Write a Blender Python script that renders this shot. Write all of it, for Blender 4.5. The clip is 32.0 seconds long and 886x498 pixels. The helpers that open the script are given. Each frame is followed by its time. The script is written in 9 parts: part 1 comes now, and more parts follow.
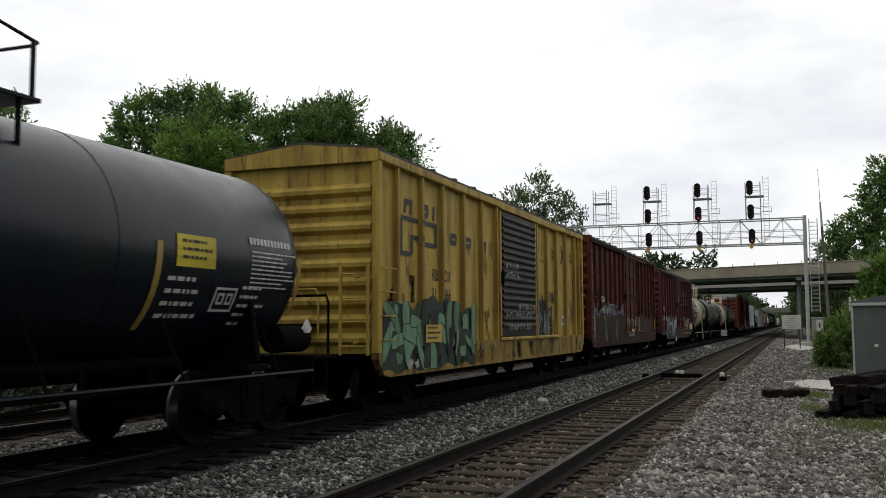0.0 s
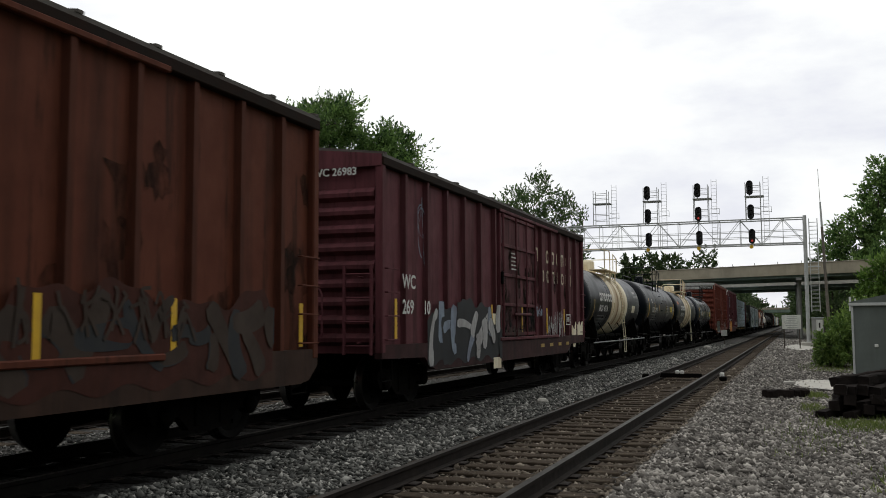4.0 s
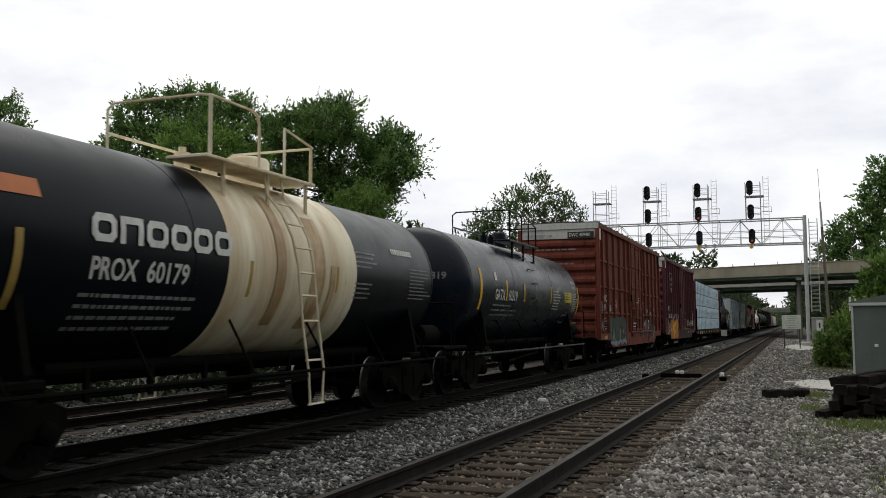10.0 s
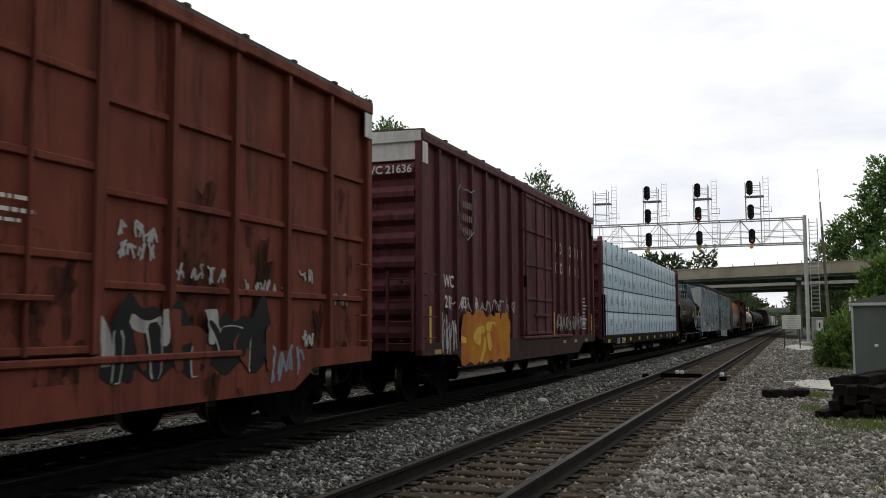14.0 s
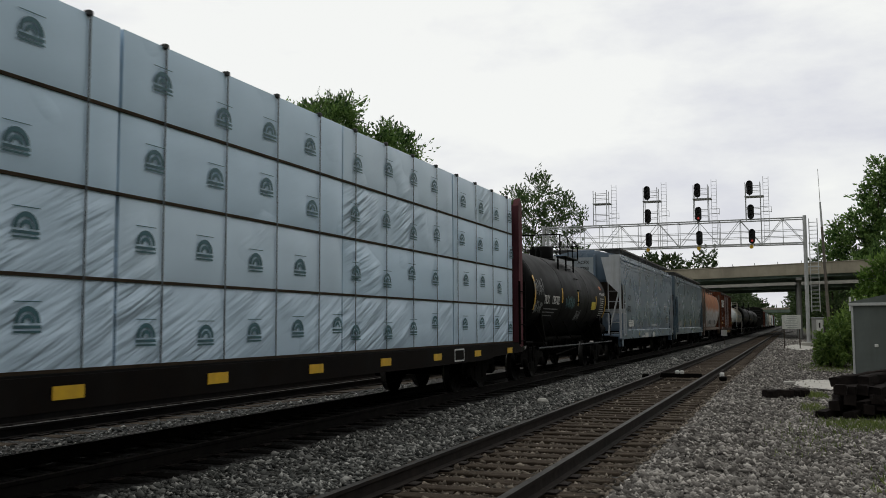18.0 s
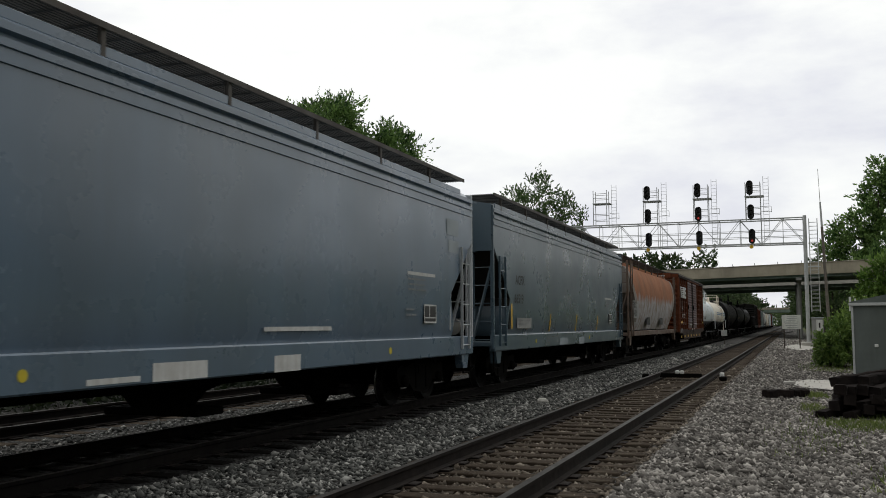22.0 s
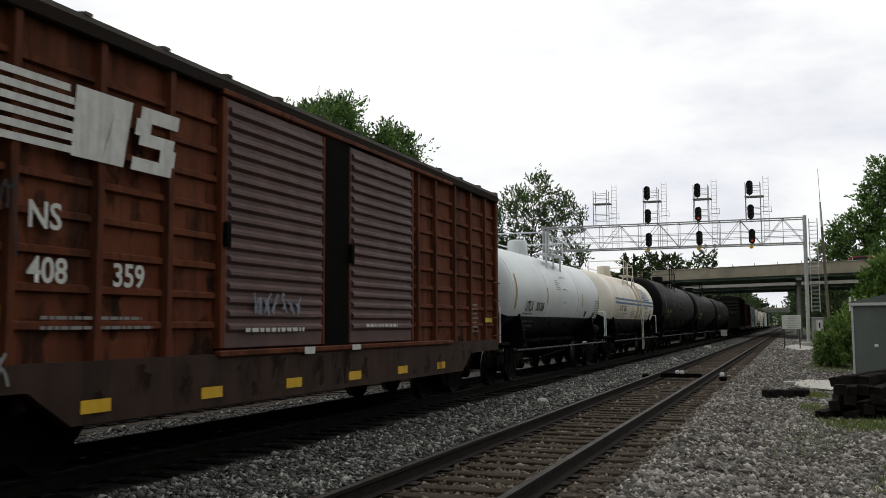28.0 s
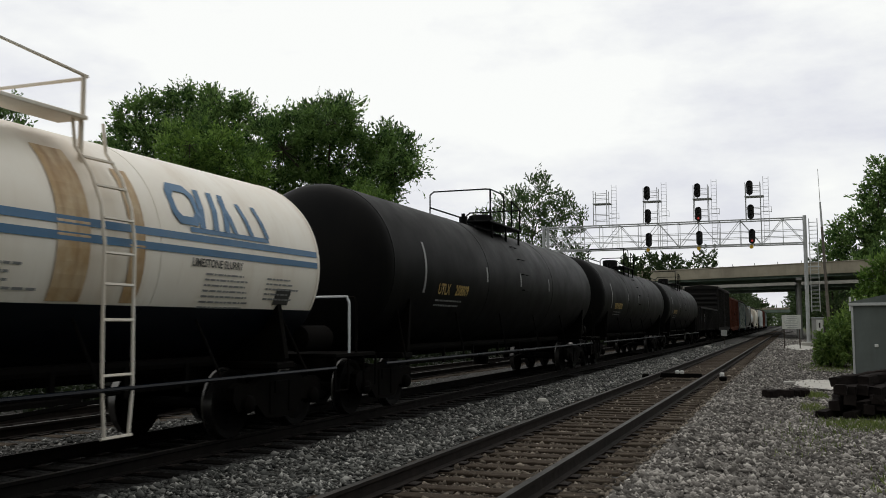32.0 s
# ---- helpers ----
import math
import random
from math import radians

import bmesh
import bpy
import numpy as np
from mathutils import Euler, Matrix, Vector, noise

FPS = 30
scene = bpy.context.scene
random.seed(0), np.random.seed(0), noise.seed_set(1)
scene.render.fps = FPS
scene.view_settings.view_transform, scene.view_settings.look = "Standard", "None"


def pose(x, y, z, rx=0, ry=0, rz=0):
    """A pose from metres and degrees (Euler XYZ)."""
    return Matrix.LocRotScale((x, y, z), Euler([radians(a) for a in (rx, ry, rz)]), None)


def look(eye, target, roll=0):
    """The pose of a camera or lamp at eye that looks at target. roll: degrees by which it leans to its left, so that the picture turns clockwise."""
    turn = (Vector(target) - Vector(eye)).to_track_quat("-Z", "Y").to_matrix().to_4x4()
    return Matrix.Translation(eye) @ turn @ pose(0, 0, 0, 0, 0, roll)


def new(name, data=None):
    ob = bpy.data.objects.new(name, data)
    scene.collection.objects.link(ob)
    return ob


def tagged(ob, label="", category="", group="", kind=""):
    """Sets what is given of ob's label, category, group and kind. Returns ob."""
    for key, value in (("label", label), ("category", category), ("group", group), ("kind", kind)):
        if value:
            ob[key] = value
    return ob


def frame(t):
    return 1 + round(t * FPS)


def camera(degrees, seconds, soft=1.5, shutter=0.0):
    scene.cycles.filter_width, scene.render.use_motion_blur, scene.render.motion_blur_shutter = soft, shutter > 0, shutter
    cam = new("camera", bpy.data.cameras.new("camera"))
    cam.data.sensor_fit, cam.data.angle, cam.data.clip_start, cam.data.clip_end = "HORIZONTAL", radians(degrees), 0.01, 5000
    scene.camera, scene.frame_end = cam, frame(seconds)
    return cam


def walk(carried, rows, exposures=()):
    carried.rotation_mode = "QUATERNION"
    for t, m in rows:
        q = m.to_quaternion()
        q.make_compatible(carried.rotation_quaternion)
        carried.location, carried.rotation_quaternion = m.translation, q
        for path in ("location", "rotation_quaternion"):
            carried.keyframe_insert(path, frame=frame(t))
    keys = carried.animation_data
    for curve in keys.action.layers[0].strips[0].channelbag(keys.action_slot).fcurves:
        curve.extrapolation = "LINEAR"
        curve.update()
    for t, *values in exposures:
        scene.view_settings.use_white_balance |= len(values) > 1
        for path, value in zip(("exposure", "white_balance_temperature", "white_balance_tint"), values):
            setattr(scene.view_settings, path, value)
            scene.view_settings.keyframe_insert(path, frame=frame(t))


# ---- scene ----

# camera: stands still on the gravel beside the tracks
cam = camera(50.78, 32.0, 0.9, 0.13)
EYE = Vector((0, 0, 1.4913))
YAW, TILT = radians(20.4308), radians(4.6615)
AIM = EYE + Vector((-math.sin(YAW) * math.cos(TILT), math.cos(YAW) * math.cos(TILT), math.sin(TILT)))
walk(cam, [(0.0, look(EYE, AIM, -0.263)), (32.0, look(EYE, AIM, -0.263))],
     exposures=[(0.0, -0.03), (11.0, 0.0), (14.0, 0.04), (17.0, -0.16), (18.0, -0.26), (20.0, -0.24), (23.0, -0.06), (27.0, -0.02), (30.0, -0.17), (32.0, -0.17)])

# ---- world and sun: bright overcast
world = bpy.data.worlds.new("overcast_sky")
scene.world = world
world.use_nodes = True
wn, wl = world.node_tree.nodes, world.node_tree.links
sky = wn.new("ShaderNodeTexSky")
sky.sky_type, sky.sun_disc, sky.sun_elevation, sky.sun_rotation = "NISHITA", False, radians(50), radians(-30)
dim = wn.new("ShaderNodeMix"); dim.data_type, dim.blend_type = "RGBA", "MULTIPLY"
dim.inputs["Factor"].default_value = 1.0
dim.inputs[7].default_value = (0.1, 0.1, 0.1, 1)
wl.new(sky.outputs[0], dim.inputs[6])
tc = wn.new("ShaderNodeTexCoord")
mp = wn.new("ShaderNodeMapping"); mp.inputs["Scale"].default_value = (1.0, 1.0, 2.6); mp.inputs["Location"].default_value = (0.35, 0.2, 0.1)
cn = wn.new("ShaderNodeTexNoise"); cn.inputs["Scale"].default_value = 2.3; cn.inputs["Detail"].default_value = 8; cn.inputs["Roughness"].default_value = 0.58
cr = wn.new("ShaderNodeValToRGB")
cr.color_ramp.elements[0].position, cr.color_ramp.elements[0].color = 0.36, (0.84, 0.85, 0.92, 1)
cr.color_ramp.elements[1].position, cr.color_ramp.elements[1].color = 0.54, (1.12, 1.13, 1.10, 1)
mixs = wn.new("ShaderNodeMix"); mixs.data_type = "RGBA"; mixs.inputs["Factor"].default_value = 0.94
wl.new(tc.outputs["Generated"], mp.inputs[0]); wl.new(mp.outputs[0], cn.inputs[0])
# the cloud thins upward
sz = wn.new("ShaderNodeSeparateXYZ"); wl.new(tc.outputs["Generated"], sz.inputs[0])
up = wn.new("ShaderNodeMapRange"); up.inputs[1].default_value, up.inputs[2].default_value, up.inputs[3].default_value, up.inputs[4].default_value = 0.12, 0.40, -0.03, 0.10
wl.new(sz.outputs[2], up.inputs[0])
ad = wn.new("ShaderNodeMath"); ad.operation = "ADD"
wl.new(cn.outputs[0], ad.inputs[0]); wl.new(up.outputs[0], ad.inputs[1]); wl.new(ad.outputs[0], cr.inputs[0])
# thin cloud ahead lets more light through than the thick cloud behind
dt = wn.new("ShaderNodeVectorMath"); dt.operation = "DOT_PRODUCT"; dt.inputs[1].default_value = (-0.45, 0.55, 0.70)
wl.new(tc.outputs["Generated"], dt.inputs[0])
gr = wn.new("ShaderNodeMapRange"); gr.interpolation_type = "SMOOTHSTEP"
gr.inputs[1].default_value, gr.inputs[2].default_value, gr.inputs[3].default_value, gr.inputs[4].default_value = -0.6, 0.62, 0.24, 1.0
wl.new(dt.outputs["Value"], gr.inputs[0])
mul = wn.new("ShaderNodeMix"); mul.data_type, mul.blend_type = "RGBA", "MULTIPLY"; mul.inputs["Factor"].default_value = 1.0
wl.new(cr.outputs[0], mul.inputs[6]); wl.new(gr.outputs[0], mul.inputs[7])
wl.new(dim.outputs[2], mixs.inputs[6]); wl.new(mul.outputs[2], mixs.inputs[7])
wl.new(mixs.outputs[2], wn["Background"].inputs[0])
wn["Background"].inputs[1].default_value = 1.0
sun = new("sun", bpy.data.lights.new("sun", "SUN"))
sun.data.energy, sun.data.angle, sun.data.color = 0.5, radians(30), (1.0, 0.96, 0.9)
sun.matrix_world = look((-12, 50, 70), (0, 20, 0))

# ---- materials


def surf(name, base, alt=None, dirt=None, scale=3.0, stretch=(1, 1, 1), amount=0.5, speck=0.0, speck_col=(0.12, 0.05, 0.02),
         rough=0.6, metal=0.0, bump=0.15, island=0.0, spec=0.4, blotch=0.0):
    """A worn surface: two tones, large soft dirt, small specks of rust or chips, fine relief."""
    alt = alt or tuple(c * 0.8 for c in base)
    dirt = dirt or tuple(c * 0.45 + 0.01 for c in base)
    m = bpy.data.materials.new(name)
    m.use_nodes = True
    n, l = m.node_tree.nodes, m.node_tree.links
    b = n["Principled BSDF"]
    t = n.new("ShaderNodeTexCoord")
    mp = n.new("ShaderNodeMapping"); mp.inputs["Scale"].default_value = stretch
    l.new(t.outputs["Object"], mp.inputs[0])

    def noise_tex(vec, s, d, r=0.6):
        x = n.new("ShaderNodeTexNoise"); x.inputs["Scale"].default_value = s; x.inputs["Detail"].default_value = d; x.inputs["Roughness"].default_value = r
        l.new(vec, x.inputs[0])
        return x.outputs[0]

    def ramp(fac, a, b2, hi=1.0):
        x = n.new("ShaderNodeMapRange"); x.inputs[1].default_value = a; x.inputs[2].default_value = b2; x.inputs[4].default_value = hi
        l.new(fac, x.inputs[0])
        return x.outputs[0]

    def mix(fac, a, b2):
        x = n.new("ShaderNodeMix"); x.data_type = "RGBA"
        l.new(fac, x.inputs[0])
        for sock, v in ((x.inputs[6], a), (x.inputs[7], b2)):
            if isinstance(v, tuple):
                sock.default_value = (*v, 1)
            else:
                l.new(v, sock)
        return x.outputs[2]
    n1 = noise_tex(t.outputs["Object"], scale, 6)
    n2 = noise_tex(mp.outputs[0], scale * 0.4, 5)
    n3 = noise_tex(mp.outputs[0], scale * 5, 8, 0.7)
    col = mix(ramp(n1, 0.35, 0.65), base, alt)
    if island:
        g = n.new("ShaderNodeNewGeometry")
        pw = n.new("ShaderNodeMath"); pw.operation = "POWER"; pw.inputs[1].default_value = 3.6; l.new(g.outputs["Random Per Island"], pw.inputs[0])
        col = mix(ramp(pw.outputs[0], 0, 1, island), col, dirt)
        o = n.new("ShaderNodeObjectInfo")
        col = mix(ramp(o.outputs["Random"], 0, 1, island * 0.5), col, alt)
    col = mix(ramp(n2, 0.46, 0.66, amount), col, dirt)
    if blotch:
        # ragged rust stains that run down
        n4 = noise_tex(mp.outputs[0], scale * 0.9, 12, 0.72)
        col = mix(ramp(n4, 0.56, 0.63, blotch), col, tuple(c * 0.6 for c in dirt))
    if speck:
        col = mix(ramp(n3, 0.58, 0.70, speck), col, speck_col)
    l.new(col, b.inputs["Base Color"])
    l.new(ramp(n1, 0.2, 0.8, 1.0), b.inputs["Roughness"])
    rr = b.inputs["Roughness"].links[0].from_node
    rr.inputs[3].default_value, rr.inputs[4].default_value = max(0.05, rough - 0.1), min(1, rough + 0.1)
    b.inputs["Metallic"].default_value = metal
    b.inputs["Specular IOR Level"].default_value = spec
    if bump:
        bp = n.new("ShaderNodeBump"); bp.inputs["Strength"].default_value = bump; bp.inputs["Distance"].default_value = 0.02
        l.new(n3, bp.inputs["Height"]); l.new(bp.outputs[0], b.inputs["Normal"])
    return m


def film(name, base, alt, cover=0.8, scale=2.2):
    """A thin uneven coat of soot or rust that lets the paint show through in patches."""
    m = surf(name, base, alt, None, 5, (2.5, 2.5, 0.4), 0.4, rough=0.85, bump=0, spec=0.08)
    n, l = m.node_tree.nodes, m.node_tree.links
    t = n.new("ShaderNodeTexCoord")
    mp = n.new("ShaderNodeMapping"); mp.inputs["Scale"].default_value = (1, 1, 0.5)
    x = n.new("ShaderNodeTexNoise"); x.inputs["Scale"].default_value = scale; x.inputs["Detail"].default_value = 10; x.inputs["Roughness"].default_value = 0.68
    r = n.new("ShaderNodeMapRange"); r.inputs[1].default_value, r.inputs[2].default_value, r.inputs[4].default_value = 0.42, 0.66, cover
    tr = n.new("ShaderNodeBsdfTransparent"); mx = n.new("ShaderNodeMixShader")
    l.new(t.outputs["Object"], mp.inputs[0]); l.new(mp.outputs[0], x.inputs[0]); l.new(x.outputs[0], r.inputs[0]); l.new(r.outputs[0], mx.inputs[0])
    l.new(tr.outputs[0], mx.inputs[1]); l.new(n["Principled BSDF"].outputs[0], mx.inputs[2]); l.new(mx.outputs[0], n["Material Output"].inputs[0])
    return m


UPR = (2.5, 2.5, 0.25)          # streaks that run down a wall
BLACK = surf("black_tank_paint", (0.0027, 0.0046, 0.009), (0.0022, 0.0037, 0.0072), (0.005, 0.0062, 0.0085), 1.6, UPR, 0.4, 0.1, (0.018, 0.016, 0.014), 0.33, 0, 0.03, spec=0.13)
BLACK_BLUE = surf("blue_black_tank_paint", (0.0045, 0.009, 0.0185), (0.0037, 0.0073, 0.015), (0.007, 0.009, 0.013), 1.6, UPR, 0.4, 0.12, (0.024, 0.021, 0.018), 0.29, 0, 0.03, spec=0.24)
BLACK_DULL = surf("dull_black_tank_paint", (0.0042, 0.0044, 0.0046), (0.0055, 0.0055, 0.0055), (0.010, 0.0095, 0.009), 1.6, UPR, 0.4, 0.15, (0.025, 0.02, 0.015), 0.5, 0, 0.05, spec=0.05)
# underframe and wheels: shade under the cars is put into these near-black colours
UNDER = surf("grimy_underframe_in_shade", (0.0035, 0.0033, 0.003), (0.005, 0.0043, 0.004), (0.008, 0.0065, 0.005), 4, (1, 1, 1), 0.5, 0.2, (0.018, 0.012, 0.008), 0.9, spec=0.04)
STEEL = surf("grimy_wheel_steel_in_shade", (0.0036, 0.0033, 0.003), (0.003, 0.0027, 0.0025), (0.007, 0.006, 0.005), 6, (1, 1, 1), 0.4, 0.2, (0.02, 0.013, 0.009), 0.75, 0, spec=0.06)
SHINY = surf("polished_rail_head", (0.038, 0.034, 0.031), (0.026, 0.023, 0.021), (0.013, 0.011, 0.009), 3, (1.5, 0.1, 1), 0.65, 0.2, rough=0.6, metal=0.0, bump=0.02, spec=0.12)
# rails below the train: its shade is put into their colour
RAILSHADE = surf("shaded_rail_steel", (0.010, 0.009, 0.008), (0.007, 0.006, 0.006), (0.014, 0.011, 0.010), 5, (1, 0.2, 1), 0.5, 0.2, (0.02, 0.014, 0.01), 0.8, spec=0.06)
TREAD = surf("bright_worn_wheel_tread", (0.16, 0.155, 0.15), (0.11, 0.105, 0.10), (0.04, 0.035, 0.03), 5, (1, 1, 1), 0.4, 0.1, rough=0.3, metal=0.9, bump=0.02)
RAILSIDE = surf("rusty_rail_side", (0.020, 0.015, 0.012), (0.014, 0.011, 0.010), (0.010, 0.009, 0.008), 5, (1, 0.2, 1), 0.5, 0.2, (0.06, 0.03, 0.015), 0.9, spec=0.15)
YEL = surf("faded_yellow_boxcar_paint", (0.54, 0.385, 0.08), (0.45, 0.315, 0.066), (0.18, 0.10, 0.028), 2.2, UPR, 0.75, 0.8, (0.08, 0.032, 0.012), 0.6, 0, 0.08, blotch=0.75, spec=0.2)
DOORBLK = surf("black_door_paint", (0.012, 0.013, 0.013), (0.009, 0.009, 0.009), (0.03, 0.028, 0.02), 3, UPR, 0.4, 0.3, (0.06, 0.045, 0.025), 0.5, spec=0.2)
BROWN = surf("brown_boxcar_paint", (0.126, 0.038, 0.021), (0.1, 0.03, 0.018), (0.042, 0.015, 0.009), 2, UPR, 0.8, 0.4, (0.04, 0.02, 0.014), 0.7, 0, 0.08, blotch=0.6, spec=0.12)
MAROON = surf("faded_maroon_boxcar_paint", (0.135, 0.044, 0.054), (0.112, 0.037, 0.045), (0.04, 0.013, 0.013), 2, UPR, 0.75, 0.4, (0.035, 0.014, 0.013), 0.7, 0, 0.08, blotch=0.5, spec=0.12)
OXIDE = surf("oxide_red_boxcar_paint", (0.2, 0.054, 0.036), (0.162, 0.044, 0.03), (0.07, 0.021, 0.015), 2, UPR, 0.75, 0.4, (0.05, 0.018, 0.012), 0.7, 0, 0.08, blotch=0.65, spec=0.12)
RUSTBOX = surf("rust_brown_boxcar_paint", (0.150, 0.044, 0.0185), (0.112, 0.033, 0.0155), (0.042, 0.015, 0.008), 2.4, UPR, 0.85, 0.6, (0.045, 0.018, 0.011), 0.75, 0, 0.1, blotch=0.7, spec=0.12)
DOORMAR = surf("dusty_mauve_door_paint", (0.115, 0.062, 0.058), (0.095, 0.05, 0.046), (0.06, 0.034, 0.03), 2.5, UPR, 0.5, 0.3, rough=0.6)
ROOF = surf("galvanised_grimy_roof", (0.10, 0.09, 0.08), (0.07, 0.06, 0.055), (0.05, 0.04, 0.03), 2, (1, 1, 1), 0.5, 0.4, (0.10, 0.05, 0.03), 0.7, 0.2)
CREAM = surf("rust_stained_cream_paint", (0.80, 0.74, 0.58), (0.74, 0.66, 0.47), (0.42, 0.26, 0.11), 1.5, (1.6, 3.5, 0.22), 0.6, 0.3, (0.24, 0.12, 0.045), 0.55, 0, 0.05)
CREAMTANK = surf("sooty_cream_tank_paint", (0.82, 0.78, 0.70), (0.78, 0.72, 0.63), (0.46, 0.34, 0.21), 1.0, (1.2, 2.2, 0.2), 0.45, 0.15, (0.3, 0.17, 0.08), 0.45, 0, 0.03)
WHITETANK = surf("white_tank_paint", (0.70, 0.745, 0.77), (0.67, 0.71, 0.735), (0.50, 0.49, 0.46), 0.9, UPR, 0.25, 0.06, (0.4, 0.33, 0.25), 0.38, 0, 0.02)
WHITEPNT = surf("chalky_white_paint", (0.68, 0.68, 0.66), (0.58, 0.58, 0.56), (0.36, 0.33, 0.3), 6, UPR, 0.4, 0.25, (0.2, 0.14, 0.1), 0.6)
GREYHOP = surf("weathered_grey_hopper_paint", (0.076, 0.117, 0.150), (0.068, 0.105, 0.135), (0.05, 0.072, 0.09), 0.8, UPR, 0.5, 0.05, (0.13, 0.10, 0.07), 0.3, 0, 0.008, spec=0.75)
BLUEHOP = surf("blue_grey_hopper_paint", (0.118, 0.172, 0.238), (0.105, 0.153, 0.21), (0.085, 0.112, 0.14), 0.8, UPR, 0.5, 0.05, (0.13, 0.10, 0.07), 0.29, 0, 0.008, spec=0.75)
PALEHOP = surf("pale_grey_hopper_paint", (0.36, 0.36, 0.34), (0.31, 0.31, 0.29), (0.22, 0.17, 0.13), 1.4, UPR, 0.5, 0.3, (0.2, 0.1, 0.05), 0.6)
ORANGEHOP = surf("rust_orange_over_grey_hopper_sheet", (0.36, 0.155, 0.078), (0.30, 0.125, 0.066), (0.20, 0.11, 0.07), 1.3, (2, 2, 0.5), 0.6, 0.5, (0.16, 0.06, 0.03), 0.8, 0, 0.12, spec=0.15)


def wrap_mat(name, base, turn, seed, slack=0.50):
    """Taut plastic wrap: plain colour with long slanting wrinkles."""
    m = surf(name, base, tuple(c * 0.96 for c in base), tuple(c * 0.86 for c in base), 1.5, (1, 1, 1), 0.3, 0.04, (0.4, 0.42, 0.43), 0.38, 0, 0)
    n, l = m.node_tree.nodes, m.node_tree.links
    t = n.new("ShaderNodeTexCoord")
    mp = n.new("ShaderNodeMapping"); mp.inputs["Rotation"].default_value = (radians(turn), 0, 0); mp.inputs["Location"].default_value = (0, seed, 0)
    ms = n.new("ShaderNodeMapping"); ms.inputs["Scale"].default_value = (1, 0.45, 4.5)
    l.new(t.outputs["Object"], mp.inputs[0]); l.new(mp.outputs[0], ms.inputs[0])
    a = n.new("ShaderNodeTexNoise"); a.inputs["Scale"].default_value = 1.5; a.inputs["Detail"].default_value = 3; l.new(ms.outputs[0], a.inputs[0])
    c = n.new("ShaderNodeTexNoise"); c.inputs["Scale"].default_value = 0.45; c.inputs["Detail"].default_value = 2; l.new(t.outputs["Object"], c.inputs[0])
    r = n.new("ShaderNodeMapRange"); r.inputs[1].default_value, r.inputs[2].default_value, r.inputs[3].default_value = slack, slack + 0.2, 0.03; l.new(c.outputs[0], r.inputs[0])
    k = n.new("ShaderNodeMath"); k.operation = "MULTIPLY"; l.new(a.outputs[0], k.inputs[0]); l.new(r.outputs[0], k.inputs[1])
    bp = n.new("ShaderNodeBump"); bp.inputs["Strength"].default_value = 0.8; bp.inputs["Distance"].default_value = 0.17
    l.new(k.outputs[0], bp.inputs["Height"]); l.new(bp.outputs[0], n["Principled BSDF"].inputs["Normal"])
    return m


WRAP = wrap_mat("pale_blue_grey_lumber_wrap", (0.55, 0.715, 0.87), -20, 0.0, 0.58)
GREENINK = surf("teal_print_ink", (0.045, 0.135, 0.165), rough=0.5, bump=0)
YREF = surf("yellow_reflective_strip", (0.72, 0.44, 0.02), (0.62, 0.36, 0.02), (0.4, 0.25, 0.03), 5, UPR, 0.3, 0.1, rough=0.45, bump=0.02)
YPANEL = surf("yellow_panel_paint", (0.65, 0.52, 0.03), (0.6, 0.47, 0.04), rough=0.5, bump=0.02)
WLET = surf("white_lettering_paint", (0.66, 0.66, 0.64), (0.56, 0.56, 0.54), (0.33, 0.31, 0.29), 9, UPR, 0.4, 0.2, (0.25, 0.22, 0.2), 0.55, 0, 0)
CRLET = surf("cream_lettering_paint", (0.58, 0.50, 0.36), (0.5, 0.43, 0.31), rough=0.55, bump=0)
DIMLET = surf("faded_grey_stencil_paint", (0.26, 0.27, 0.27), (0.20, 0.2, 0.2), rough=0.6, bump=0)
BLET = surf("black_lettering_paint", (0.025, 0.025, 0.025), (0.035, 0.033, 0.03), rough=0.6, bump=0)
BLUESTR = surf("blue_stripe_paint", (0.06, 0.16, 0.30), (0.06, 0.15, 0.27), (0.1, 0.15, 0.2), 3, UPR, 0.3, rough=0.5, bump=0)
ORNG = surf("orange_panel_paint", (0.5, 0.14, 0.03), (0.42, 0.12, 0.03), rough=0.5, bump=0.02)
G_GRN = surf("green_spray_paint", (0.12, 0.24, 0.13), (0.15, 0.27, 0.16), (0.07, 0.11, 0.07), 5, UPR, 0.4, rough=0.6, bump=0, spec=0.1)
G_BRN = surf("brownish_grey_spray_paint", (0.06, 0.022, 0.017), (0.042, 0.017, 0.013), (0.075, 0.024, 0.016), 4, UPR, 0.5, rough=0.65, bump=0, spec=0.1)
G_BRN2 = surf("faint_grey_spray_paint", (0.062, 0.046, 0.038), (0.048, 0.035, 0.028), rough=0.65, bump=0, spec=0.1)
G_TEAL = surf("pale_teal_spray_paint", (0.10, 0.20, 0.21), (0.08, 0.15, 0.16), rough=0.6, bump=0, spec=0.1)
YPATCH = surf("fresh_yellow_patch_paint", (0.60, 0.40, 0.07), (0.57, 0.37, 0.065), rough=0.55, bump=0.02)
G_DGN = surf("dark_grey_green_spray_paint", (0.055, 0.075, 0.06), (0.04, 0.055, 0.045), (0.03, 0.035, 0.03), 5, UPR, 0.5, rough=0.6, bump=0, spec=0.1)
G_NAVY = surf("navy_spray_paint", (0.035, 0.06, 0.10), (0.025, 0.04, 0.065), (0.02, 0.025, 0.03), 4, UPR, 0.5, rough=0.6, bump=0, spec=0.1)
G_BLK = surf("black_spray_paint", (0.014, 0.017, 0.019), (0.02, 0.022, 0.023), (0.03, 0.014, 0.01), 4, UPR, 0.4, rough=0.65, bump=0, spec=0.1)
